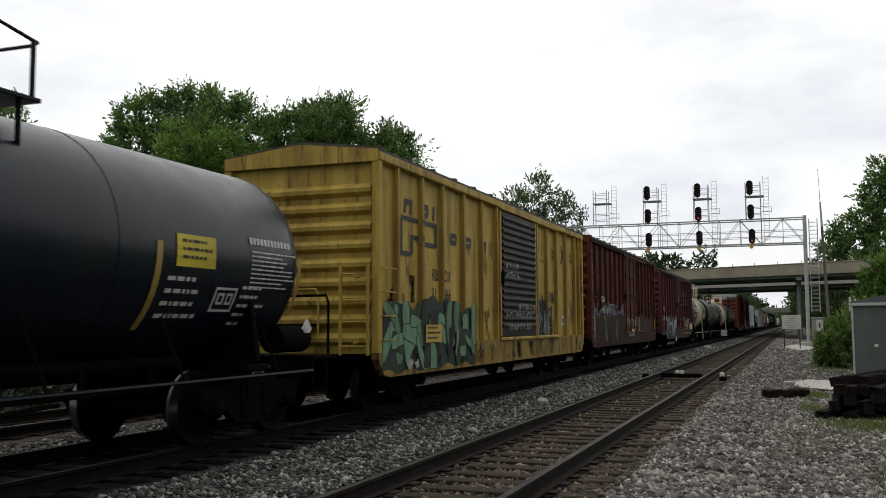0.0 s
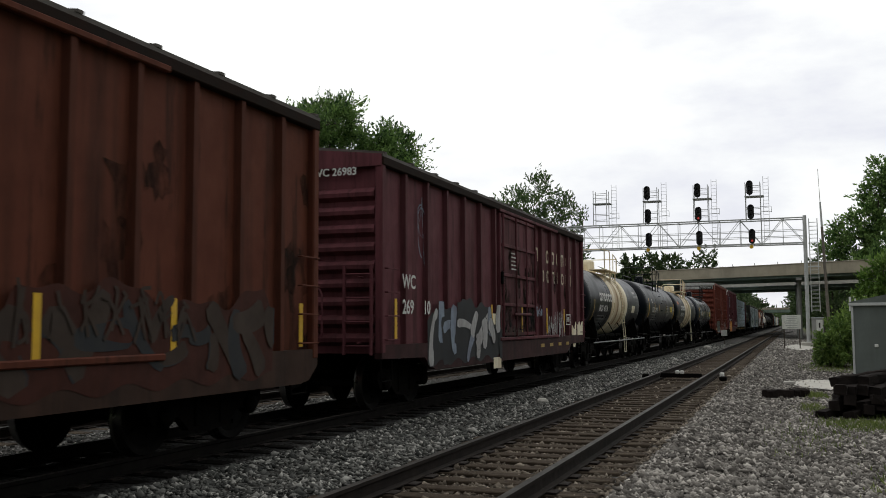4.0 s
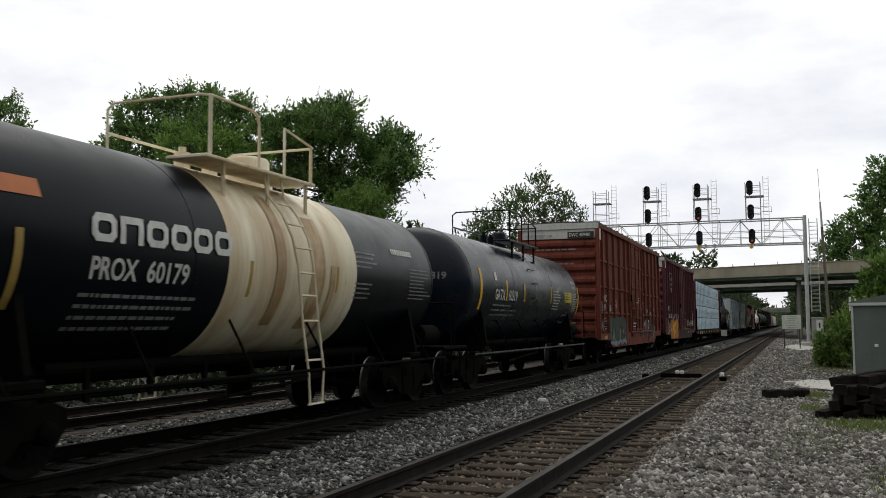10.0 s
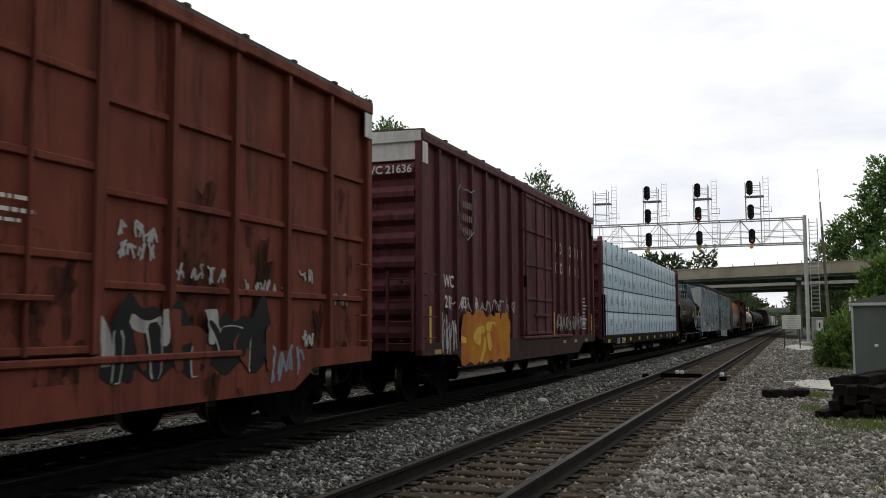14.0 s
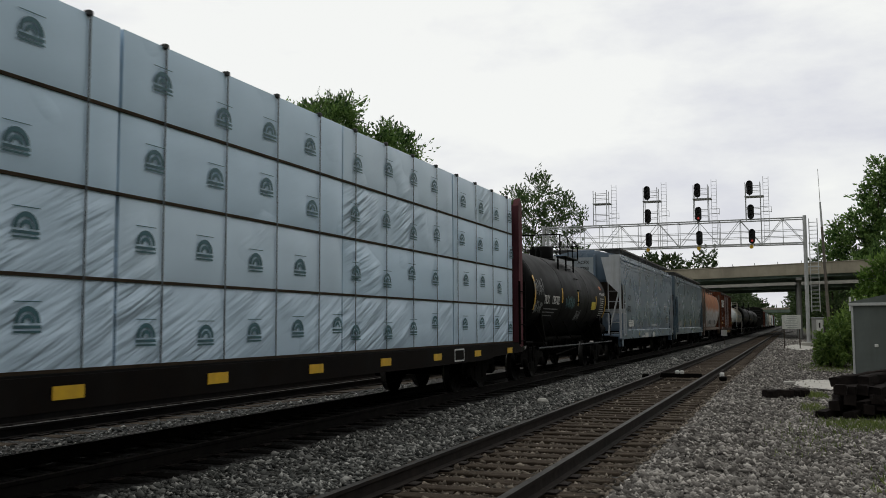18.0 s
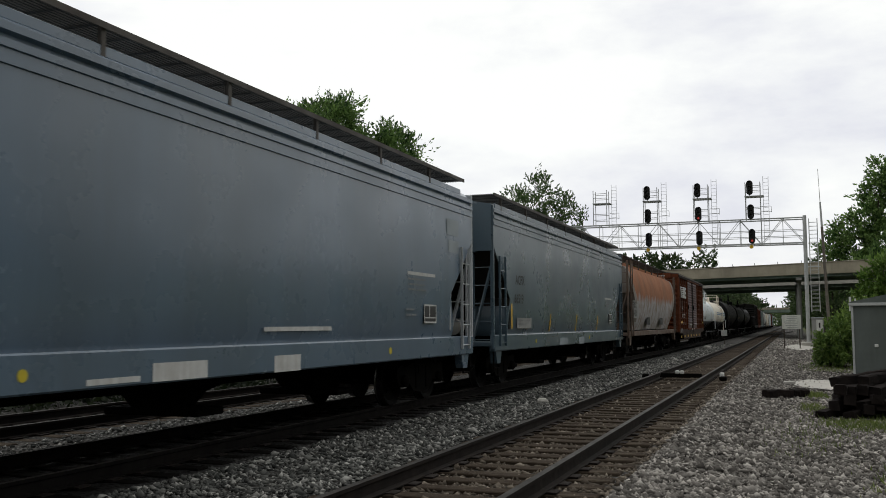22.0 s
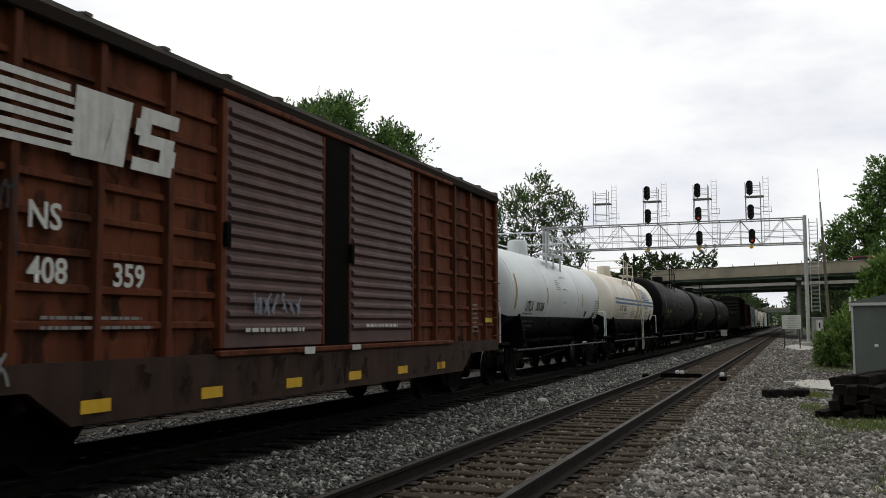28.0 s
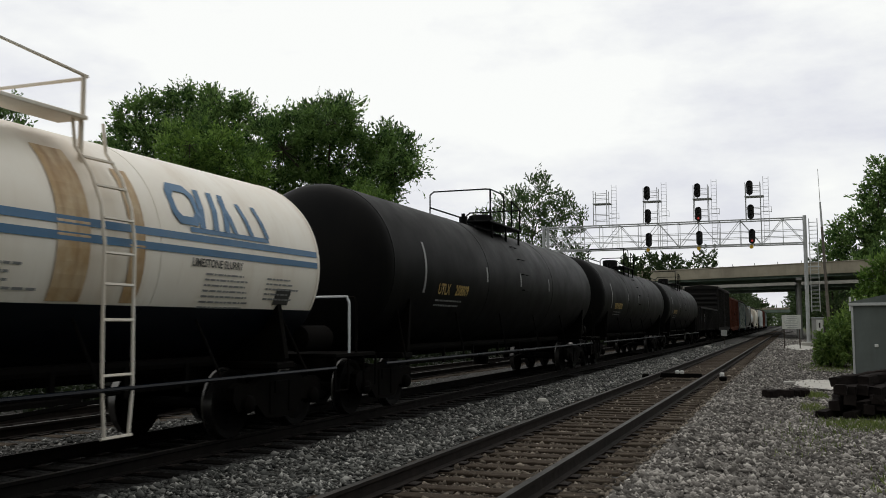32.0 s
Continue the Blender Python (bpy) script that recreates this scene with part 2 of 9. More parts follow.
G_DRK = surf("dark_spray_paint", (0.03, 0.033, 0.038), (0.045, 0.045, 0.045), rough=0.6, bump=0, spec=0.1)
G_BLU = surf("pale_blue_spray_paint", (0.26, 0.31, 0.38), (0.19, 0.225, 0.29), (0.12, 0.1, 0.12), 5, UPR, 0.5, rough=0.6, bump=0, spec=0.1)
G_WHT = surf("white_spray_paint", (0.46, 0.46, 0.46), (0.36, 0.36, 0.36), (0.14, 0.11, 0.1), 6, UPR, 0.55, rough=0.6, bump=0, spec=0.1)
G_ORG = surf("orange_spray_paint", (0.45, 0.13, 0.02), (0.5, 0.24, 0.02), (0.3, 0.05, 0.02), 2.5, (1, 1, 1), 0.5, rough=0.6, bump=0, spec=0.1)
GALV = surf("galvanised_steel", (0.52, 0.53, 0.53), (0.44, 0.45, 0.45), (0.32, 0.32, 0.31), 3, (1, 1, 1), 0.4, rough=0.55, metal=0.1, bump=0.03)
SIGBLK = surf("matt_black_signal_paint", (0.012, 0.012, 0.013), (0.02, 0.02, 0.02), rough=0.6, bump=0.02)
CONC = surf("stained_bridge_concrete", (0.36, 0.32, 0.245), (0.31, 0.275, 0.21), (0.18, 0.16, 0.125), 0.8, (1, 1, 0.3), 0.55, 0.3, (0.1, 0.09, 0.07), 0.9)
CONCPALE = surf("pale_concrete", (0.46, 0.44, 0.40), (0.38, 0.37, 0.34), (0.26, 0.25, 0.22), 1.5, (1, 1, 1), 0.4, 0.2, rough=0.9)
PIER = surf("grey_concrete_column", (0.30, 0.30, 0.29), (0.25, 0.25, 0.24), (0.16, 0.15, 0.14), 0.8, (1, 1, 0.3), 0.5, 0.2, rough=0.9)
GIRD = surf("green_girder_paint", (0.20, 0.27, 0.225), (0.17, 0.225, 0.19), (0.07, 0.075, 0.06), 0.8, (1, 1, 0.3), 0.5, 0.2, (0.1, 0.06, 0.03), 0.6)
TIE = surf("weathered_creosote_tie", (0.056, 0.042, 0.029), (0.034, 0.025, 0.018), (0.10, 0.08, 0.06), 7, (0.3, 3, 3), 0.55, 0.5, (0.012, 0.009, 0.007), 0.95, 0, 0.7, 0.5, 0.12)
# ties below the train, blackened in colour for its shade
TIESHADE = surf("shaded_black_tie", (0.006, 0.0055, 0.005), (0.009, 0.008, 0.007), (0.0045, 0.004, 0.004), 5, (0.4, 2, 2), 0.5, 0.2, (0.016, 0.013, 0.011), 0.95, 0, 0.4, spec=0.03)
TIEOLD = surf("charred_old_tie", (0.011, 0.0095, 0.009), (0.018, 0.014, 0.013), (0.028, 0.022, 0.02), 5, (0.4, 2, 2), 0.5, 0.3, (0.05, 0.038, 0.032), 0.98, 0, 0.8, spec=0.06)
STONE = surf("ballast_stone", (0.060, 0.063, 0.058), (0.022, 0.023, 0.022), (0.58, 0.57, 0.53), 3, (1, 1, 1), 0.12, 0.2, (0.05, 0.045, 0.04), 0.9, 0, 0.2, 0.8, 0.2)
STONE_BROWN = surf("rusty_ballast_stone", (0.10, 0.082, 0.062), (0.048, 0.038, 0.029), (0.40, 0.345, 0.28), 3, (1, 1, 1), 0.12, 0.2, (0.05, 0.035, 0.025), 0.9, 0, 0.2, 0.75, 0.2)
STONE_PALE = surf("pale_dusty_stone", (0.118, 0.106, 0.095), (0.034, 0.031, 0.028), (0.66, 0.62, 0.565), 3, (1, 1, 1), 0.12, 0.2, (0.08, 0.07, 0.06), 0.9, 0, 0.2, 0.85, 0.2)
CABGREY = surf("grey_metal_cabinet_paint", (0.13, 0.148, 0.14), (0.108, 0.125, 0.118), (0.08, 0.088, 0.08), 1.5, UPR, 0.55, 0.15, (0.15, 0.15, 0.14), 0.45, 0, 0.05)
BOARD = surf("faded_white_sign_board", (0.74, 0.75, 0.70), (0.66, 0.67, 0.62), (0.3, 0.29, 0.25), 4, UPR, 0.4, rough=0.6, bump=0.02)
POLEWOOD = surf("weathered_pole_wood", (0.20, 0.175, 0.15), (0.16, 0.14, 0.12), (0.1, 0.085, 0.07), 4, (4, 4, 0.2), 0.5, rough=0.9)
BARK = surf("grey_brown_bark", (0.075, 0.06, 0.048), (0.055, 0.044, 0.035), (0.035, 0.03, 0.025), 6, (3, 3, 0.4), 0.5, rough=0.95, bump=0.5)


def leaf_mat(name, a, b2, clump=0.7):
    m = bpy.data.materials.new(name)
    m.use_nodes = True
    n, l = m.node_tree.nodes, m.node_tree.links
    b = n["Principled BSDF"]
    g = n.new("ShaderNodeNewGeometry")
    r = n.new("ShaderNodeValToRGB")
    r.color_ramp.elements[0].color, r.color_ramp.elements[1].color = (*a, 1), (*b2, 1)
    tx = n.new("ShaderNodeTexCoord")
    nz = n.new("ShaderNodeTexNoise"); nz.inputs["Scale"].default_value = clump; nz.inputs["Detail"].default_value = 3
    l.new(tx.outputs["Object"], nz.inputs[0])
    mr = n.new("ShaderNodeMapRange"); mr.inputs[1].default_value, mr.inputs[2].default_value, mr.inputs[3].default_value, mr.inputs[4].default_value = 0.36, 0.64, -0.35, 0.35
    l.new(nz.outputs[0], mr.inputs[0])
    ad = n.new("ShaderNodeMath"); ad.operation = "ADD"; ad.use_clamp = True
    l.new(g.outputs["Random Per Island"], ad.inputs[0]); l.new(mr.outputs[0], ad.inputs[1])
    l.new(ad.outputs[0], r.inputs[0]); l.new(r.outputs[0], b.inputs["Base Color"])
    b.inputs["Roughness"].default_value = 0.6
    b.inputs["Specular IOR Level"].default_value = 0.25
    tr = n.new("ShaderNodeBsdfTranslucent"); l.new(r.outputs[0], tr.inputs[0])
    mx = n.new("ShaderNodeMixShader"); mx.inputs[0].default_value = 0.35
    l.new(b.outputs[0], mx.inputs[1]); l.new(tr.outputs[0], mx.inputs[2]); l.new(mx.outputs[0], n["Material Output"].inputs[0])
    return m


LEAF_DARK = leaf_mat("dark_maple_leaf", (0.028, 0.072, 0.018), (0.21, 0.335, 0.095))
LEAF_GREY = leaf_mat("grey_green_poplar_leaf", (0.04, 0.078, 0.026), (0.12, 0.18, 0.065))
LEAF_FAR = leaf_mat("far_dark_leaf", (0.03, 0.055, 0.02), (0.085, 0.125, 0.045))
LEAF_LITE = leaf_mat("light_green_leaf", (0.065, 0.135, 0.024), (0.17, 0.27, 0.055))
LEAF_MID = leaf_mat("mid_green_leaf", (0.04, 0.095, 0.02), (0.24, 0.38, 0.08))
# undergrowth and weed leaves: the shade under the trees is put into their colour
LEAF_SHADE = leaf_mat("shaded_undergrowth_leaf", (0.022, 0.05, 0.014), (0.10, 0.165, 0.05))
LEAF_WEED = leaf_mat("shaded_bramble_leaf", (0.007, 0.012, 0.005), (0.022, 0.032, 0.012))
LEAF_BUSH = leaf_mat("bush_leaf", (0.055, 0.11, 0.024), (0.21, 0.31, 0.075), 2.5)
GRASSM = leaf_mat("grass_blade", (0.08, 0.12, 0.025), (0.19, 0.23, 0.07))

# ---- mesh builder


class Mesh:
    """Collects vertices and faces of one part."""

    def __init__(self):
        self.v, self.f = [], []

    def add(self, vs, fs):
        k = len(self.v)
        self.v.extend(vs)
        self.f.extend(tuple(i + k for i in f) for f in fs)
        return self

    def box(self, c, s, m=None, cut=0.0):
        """A box of size s about c, with its edges cut off by a chamfer."""
        x, y, z = s[0] / 2, s[1] / 2, s[2] / 2
        if cut <= 0:
            vs = [Vector((a * x, b * y, d * z)) for a in (-1, 1) for b in (-1, 1) for d in (-1, 1)]
            fs = [(0, 1, 3, 2), (4, 6, 7, 5), (0, 4, 5, 1), (2, 3, 7, 6), (0, 2, 6, 4), (1, 5, 7, 3)]
        else:
            k = min(cut, x * 0.9, y * 0.9, z * 0.9)
            vs, idx = [], {}
            for a in (-1, 1):
                for b in (-1, 1):
                    for d in (-1, 1):
                        for ax in range(3):
                            p = [a * (x - k), b * (y - k), d * (z - k)]
                            p[ax] = (a * x, b * y, d * z)[ax]
                            idx[(a, b, d, ax)] = len(vs)
                            vs.append(Vector(p))
            fs = []
            for ax in range(3):
                o1, o2 = [i for i in range(3) if i != ax]
                for sgn in (-1, 1):
                    q = []
                    for e, g in ((-1, -1), (1, -1), (1, 1), (-1, 1)):
                        t = [0, 0, 0]; t[ax], t[o1], t[o2] = sgn, e, g
                        q.append(idx[(*t, ax)])
                    fs.append(tuple(q))
                for e in (-1, 1):
                    for g in (-1, 1):
                        q = []
                        for sgn in (-1, 1):
                            t = [0, 0, 0]; t[ax], t[o1], t[o2] = sgn, e, g
                            q.append((idx[(*t, o1)], idx[(*t, o2)]))
                        fs.append((q[0][0], q[0][1], q[1][1], q[1][0]))
            for a in (-1, 1):
                for b in (-1, 1):
                    for d in (-1, 1):
                        fs.append(tuple(idx[(a, b, d, i)] for i in range(3)))
        if m is not None:
            vs = [m @ p for p in vs]
        c = Vector(c)
        return self.add([tuple(p + c) for p in vs], fs)

    def cyl(self, p0, p1, r, n=10, r2=None, caps=True):
        p0, p1 = Vector(p0), Vector(p1)
        d = p1 - p0
        q = d.to_track_quat("Z", "Y").to_matrix()
        r2 = r if r2 is None else r2
        vs = []
        for p, rad in ((p0, r), (p1, r2)):
            for i in range(n):
                a = 2 * math.pi * i / n
                vs.append(tuple(p + q @ Vector((rad * math.cos(a), rad * math.sin(a), 0))))
        fs = [(i, (i + 1) % n, n + (i + 1) % n, n + i) for i in range(n)]
        if caps:
            fs += [tuple(range(n - 1, -1, -1)), tuple(range(n, 2 * n))]
        return self.add(vs, fs)

    def tube(self, pts, r, n=6):
        """A bent bar through pts."""
        pts = [Vector(p) for p in pts]
        vs, fs, k = [], [], len(pts)
        ref = None
        for i, p in enumerate(pts):
            a, b = (p - pts[i - 1]).normalized() if i else None, (pts[i + 1] - p).normalized() if i < k - 1 else None
            d = (a + b).normalized() if a is not None and b is not None and (a + b).length > 1e-4 else (b if b is not None else a)
            if ref is None:
                ref = d.orthogonal().normalized()
            e = (ref - d * ref.dot(d))
            e = e.normalized() if e.length > 1e-4 else d.orthogonal().normalized()
            ref, f = e, d.cross(e)
            vs += [tuple(p + (e * math.cos(t) + f * math.sin(t)) * r) for t in [2 * math.pi * j / n for j in range(n)]]
        for i in range(k - 1):
            for j in range(n):
                q = (j + 1) % n
                fs.append((i * n + j, i * n + q, (i + 1) * n + q, (i + 1) * n + j))
        fs += [tuple(range(n - 1, -1, -1)), tuple(range((k - 1) * n, k * n))]
        return self.add(vs, fs)

    def lathe(self, prof, c=(0, 0, 0), n=40, axis="y"):
        """Turns a profile of (distance along the axis, radius) round the axis through c."""
        vs, fs = [], []
        for y, r in prof:
            for i in range(n):
                a = 2 * math.pi * i / n
                if axis == "y":
                    vs.append((c[0] + r * math.cos(a), c[1] + y, c[2] + r * math.sin(a)))
                elif axis == "x":
                    vs.append((c[0] + y, c[1] + r * math.cos(a), c[2] + r * math.sin(a)))
                else:
                    vs.append((c[0] + r * math.cos(a), c[1] + r * math.sin(a), c[2] + y))
        for k in range(len(prof) - 1):
            for i in range(n):
                j = (i + 1) % n
                fs.append((k * n + i, (k + 1) * n + i, (k + 1) * n + j, k * n + j))
        fs += [tuple(range(n)), tuple(range((len(prof) - 1) * n, len(prof) * n))[::-1]]
        return self.add(vs, fs)

    def prism(self, poly, a, b, axis="x"):
        """A flat outline pushed from a to b along an axis. The outline runs in (y, z), (x, z) or (x, y)."""
        def put(p, t):
            return {"x": (t, p[0], p[1]), "y": (p[0], t, p[1]), "z": (p[0], p[1], t)}[axis]
        n = len(poly)
        vs = [put(p, a) for p in poly] + [put(p, b) for p in poly]
        fs = [(i, (i + 1) % n, n + (i + 1) % n, n + i) for i in range(n)] + [tuple(range(n))[::-1], tuple(range(n, 2 * n))]
        return self.add(vs, fs)

    def data(self, mat, smooth=False):
        me = bpy.data.meshes.new("part")
        me.from_pydata([tuple(p) for p in self.v], [], self.f)
        bm = bmesh.new(); bm.from_mesh(me)
        bmesh.ops.recalc_face_normals(bm, faces=bm.faces)
        bm.to_mesh(me); bm.free()
        if mat:
            me.materials.append(mat)
        if smooth:
            me.polygons.foreach_set("use_smooth", [len(p.vertices) == 4 for p in me.polygons])
            me.set_sharp_from_angle(angle=radians(40))
        return me


def part(name, mesh, mat, parent, label="", smooth=False, kind=""):
    """Links a mesh as one object under a thing or a part."""
    ob = new(name, mesh if isinstance(mesh, bpy.types.Mesh) else mesh.data(mat, smooth))
    ob.parent = parent
    if label or kind:
        tagged(ob, label, kind=kind)
    return ob


def thing(name, label, category, group="", kind="", at=None):
    ob = tagged(new(name), label, category, group, kind)
    ob.empty_display_size = 0.3
    if at is not None:
        ob.matrix_basis = at
    return ob


# writing -------------------------------------------------------------


def words(txt, size, squeeze=1.0):
    """The outline of some writing in the built-in font, as a flat mesh in (y, z), starting at 0, 0."""
    cu = bpy.data.curves.new("w", "FONT")
    cu.body, cu.size, cu.resolution_u, cu.offset = txt, size * 1.34, 3, size * 0.028
    ob = bpy.data.objects.new("w", cu)
    me = bpy.data.meshes.new_from_object(ob)
    bpy.data.objects.remove(ob)
    bpy.data.curves.remove(cu)
    for v in me.vertices:
        v.co = (0, v.co.x * squeeze, v.co.y)
    return me


def tank_x(z, zc, r):
    return math.sqrt(max(0.02, r * r - (z - zc) ** 2))


def write_on(parent, txt, y, z, size, mat, x=None, tank=None, squeeze=1.0, name="lettering"):
    """Writing on a flat side at x, or on a tank (its axis height and radius)."""
    me = words(txt, size, squeeze)
    for v in me.vertices:
        yy, zz = v.co.y + y, v.co.z + z
        v.co = (x if tank is None else tank_x(zz, *tank) + 0.014, yy, zz)
    me.materials.append(mat)
    return part(name, me, mat, parent)


SINGLE = ("reflector", "painted_patch", "stencil_panel", "bare_patch", "stripe", "spill_stain", "yellow_panel", "orange_panel", "faded_panel")


def bars(parent, rows, mat, x=None, tank=None, name="marking", proud=0.006):
    """Plain bars (y0, y1, z0, z1) for writing that cannot be read; strips and panels are parts of their own."""
    ms = Mesh()
    for y0, y1, z0, z1 in rows:
        n = max(1, int((z1 - z0) / 0.12)) if tank else 1
        vs = []
        for i in range(n + 1):
            z = z0 + (z1 - z0) * i / n
            xx = x + proud if tank is None else tank_x(z, *tank) + 0.004 + proud
            vs += [(xx, y0, z), (xx, y1, z)]
        ms.add(vs, [(2 * i, 2 * i + 1, 2 * i + 3, 2 * i + 2) for i in range(n)])
        if name in SINGLE:
            part(name, ms, mat, parent)
            ms = Mesh()
    if ms.v:
        return part(name, ms, mat, parent, kind="stuff" if len(rows) > 1 else "")


def block(y, z, h, n, seed=0, rows=1, lead=1.6, wide=0.62, gap=0.3):
    """Bars that stand for n letters of height h, with hollow ones among them."""
    rnd = random.Random(seed)
    out = []
    for r in range(rows):
        yy = y
        for i in range(n):
            w = h * wide * rnd.uniform(0.85, 1.1)
            z0 = z - r * h * lead
            if h > 0.28 or (h > 0.2 and rnd.random() < 0.8):
                t = h * 0.18
                out += [(yy, yy + t, z0, z0 + h), (yy + w - t, yy + w, z0, z0 + h), (yy + t, yy + w - t, z0 + h - t, z0 + h)]
                if rnd.random() < 0.6:
                    out.append((yy + t, yy + w - t, z0, z0 + t))
                if rnd.random() < 0.5:
                    out.append((yy + t, yy + w - t, z0 + h * 0.42, z0 + h * 0.42 + t))
            else:
                out.append((yy, yy + w, z0, z0 + h))
            yy += w + h * gap
    return out


def lines(y, z, w, n, h=0.045, seed=0):
    """n short lines of unreadable stencil."""
    rnd = random.Random(seed)
    out = []
    for i in range(n):
        yy, end = y, y + w * rnd.uniform(0.6, 1)
        while yy < end:
            s = rnd.uniform(0.04, 0.16)
            out.append((yy, min(end, yy + s), z - i * h * 1.9 + h * 0.2, z - i * h * 1.9 + h * 0.85))
            yy += s + h * 0.5
    return out


def spray(parent, y0, y1, z0, z1, mat, seed, n=8, wide=0.05, x=1.45, tank=None, loops=2.2, lab=""):
    """Loose sprayed strokes, flat ribbons lying on the side of a car."""
    rnd = random.Random(seed)
    ms = Mesh()
    for s in range(n):
        yy, zz = y0 + (y1 - y0) * (s + rnd.uniform(0.1, 0.9)) / n, rnd.uniform(z0, z1)
        a, turn = rnd.uniform(0, 6.28), rnd.uniform(-1, 1) * loops
        pts = []
        for i in range(22):
            pts.append((yy, zz))
            turn += rnd.uniform(-0.5, 0.5)
            a += turn * 0.28
            st = (z1 - z0) * 0.11
            yy, zz = yy + math.cos(a) * st * 0.6, zz + math.sin(a) * st
            if zz > z1 or zz < z0:
                a = -a; zz = min(z1, max(z0, zz))
            yy = min(y1, max(y0, yy))
        vs, fs = [], []
        for i, p in enumerate(pts):
            q = pts[min(i + 1, 21)]; o = pts[max(i - 1, 0)]
            d = Vector((q[0] - o[0], q[1] - o[1])); d = d.normalized() if d.length > 1e-6 else Vector((1, 0))
            w = wide * (0.6 + 0.4 * math.sin(i * 0.7 + s))
            for k in (-1, 1):
                py, pz = p[0] - d.y * w * k, p[1] + d.x * w * k
                vs.append(((x if tank is None else tank_x(pz, *tank) + 0.004) + 0.006 + 0.0004 * s, py, pz))
        fs = [(2 * i, 2 * i + 1, 2 * i + 3, 2 * i + 2) for i in range(21)]
        ms.add(vs, fs)
    return part("spray_paint", ms, mat, parent, lab, kind="stuff")


def blobs(parent, y0, y1, z0, z1, mat, seed, n, x, size=0.5, name="spray_paint", lab=""):
    """Rounded sprayed fields."""
    rnd = random.Random(seed)
    ms = Mesh()
    for s in range(n):
        cy, cz = y0 + (y1 - y0) * (s + 0.5) / n, z0 + (z1 - z0) * rnd.uniform(0.35, 0.65)
        k = 18
        ph = [rnd.uniform(0, 6.28) for _ in range(3)]
        vs = [(x + 0.004 + 0.0005 * s, cy, cz)]
        for i in range(k):
            a = 2 * math.pi * i / k
            rr = 1 + 0.25 * math.sin(2 * a + ph[0]) + 0.2 * math.sin(3 * a + ph[1]) + 0.12 * math.sin(5 * a + ph[2])
            vs.append((x + 0.004 + 0.0005 * s, min(y1, max(y0, cy + math.cos(a) * rr * (y1 - y0) / n * size)), min(z1, max(z0, cz + math.sin(a) * rr * (z1 - z0) * 0.42))))
        ms.add(vs, [(0, i + 1, (i + 1) % k + 1) for i in range(k)])
    return part(name, ms, mat, parent, lab, kind="stuff")


def plain_letters(parent, spots, z, h, mat, x=None, tank=None, stroke=0.2, slant=0.0, name="large_letter", gap_mat=None):
    """Plain shapes in place of a firm's name: spots are (start, width, kind); kind o is a hollow block, i a single bar, u a block open below."""
    for k, (y, w, kind) in enumerate(spots):
        t = h * stroke
        ms = Mesh()

        def put(p, q):
            zz = z + q
            return ((x if tank is None else tank_x(zz, *tank) + 0.012) + 0.004, y + p + slant * q, zz)
        c = min(w, h) * 0.22
        outer = [(c, 0), (w - c, 0), (w, c), (w, h - c), (w - c, h), (c, h), (0, h - c), (0, c)]
        if kind == "i":
            rows = [(0, 0), (t, 0), (t, h / 2), (t, h), (0, h), (0, h / 2)]
            ms.add([put(*p) for p in rows], [(0, 1, 2, 5), (5, 2, 3, 4)])
        elif kind == "o":
            inner = [(t + (p / w) * (w - 2 * t), t + (q / h) * (h - 2 * t)) for p, q in outer]
            ms.add([put(*p) for p in outer + inner], [(i, (i + 1) % 8, 8 + (i + 1) % 8, 8 + i) for i in range(8)])
        else:
            for a, b, d, e in ((0, t, 0, h), (w - t, w, 0, h), (t, w - t, h - t, h)):
                ms.add([put(a, d), put(b, d), put(b, (d + e) / 2), put(b, e), put(a, e), put(a, (d + e) / 2)], [(0, 1, 2, 5), (5, 2, 3, 4)])
        part(name, ms, mat, parent)


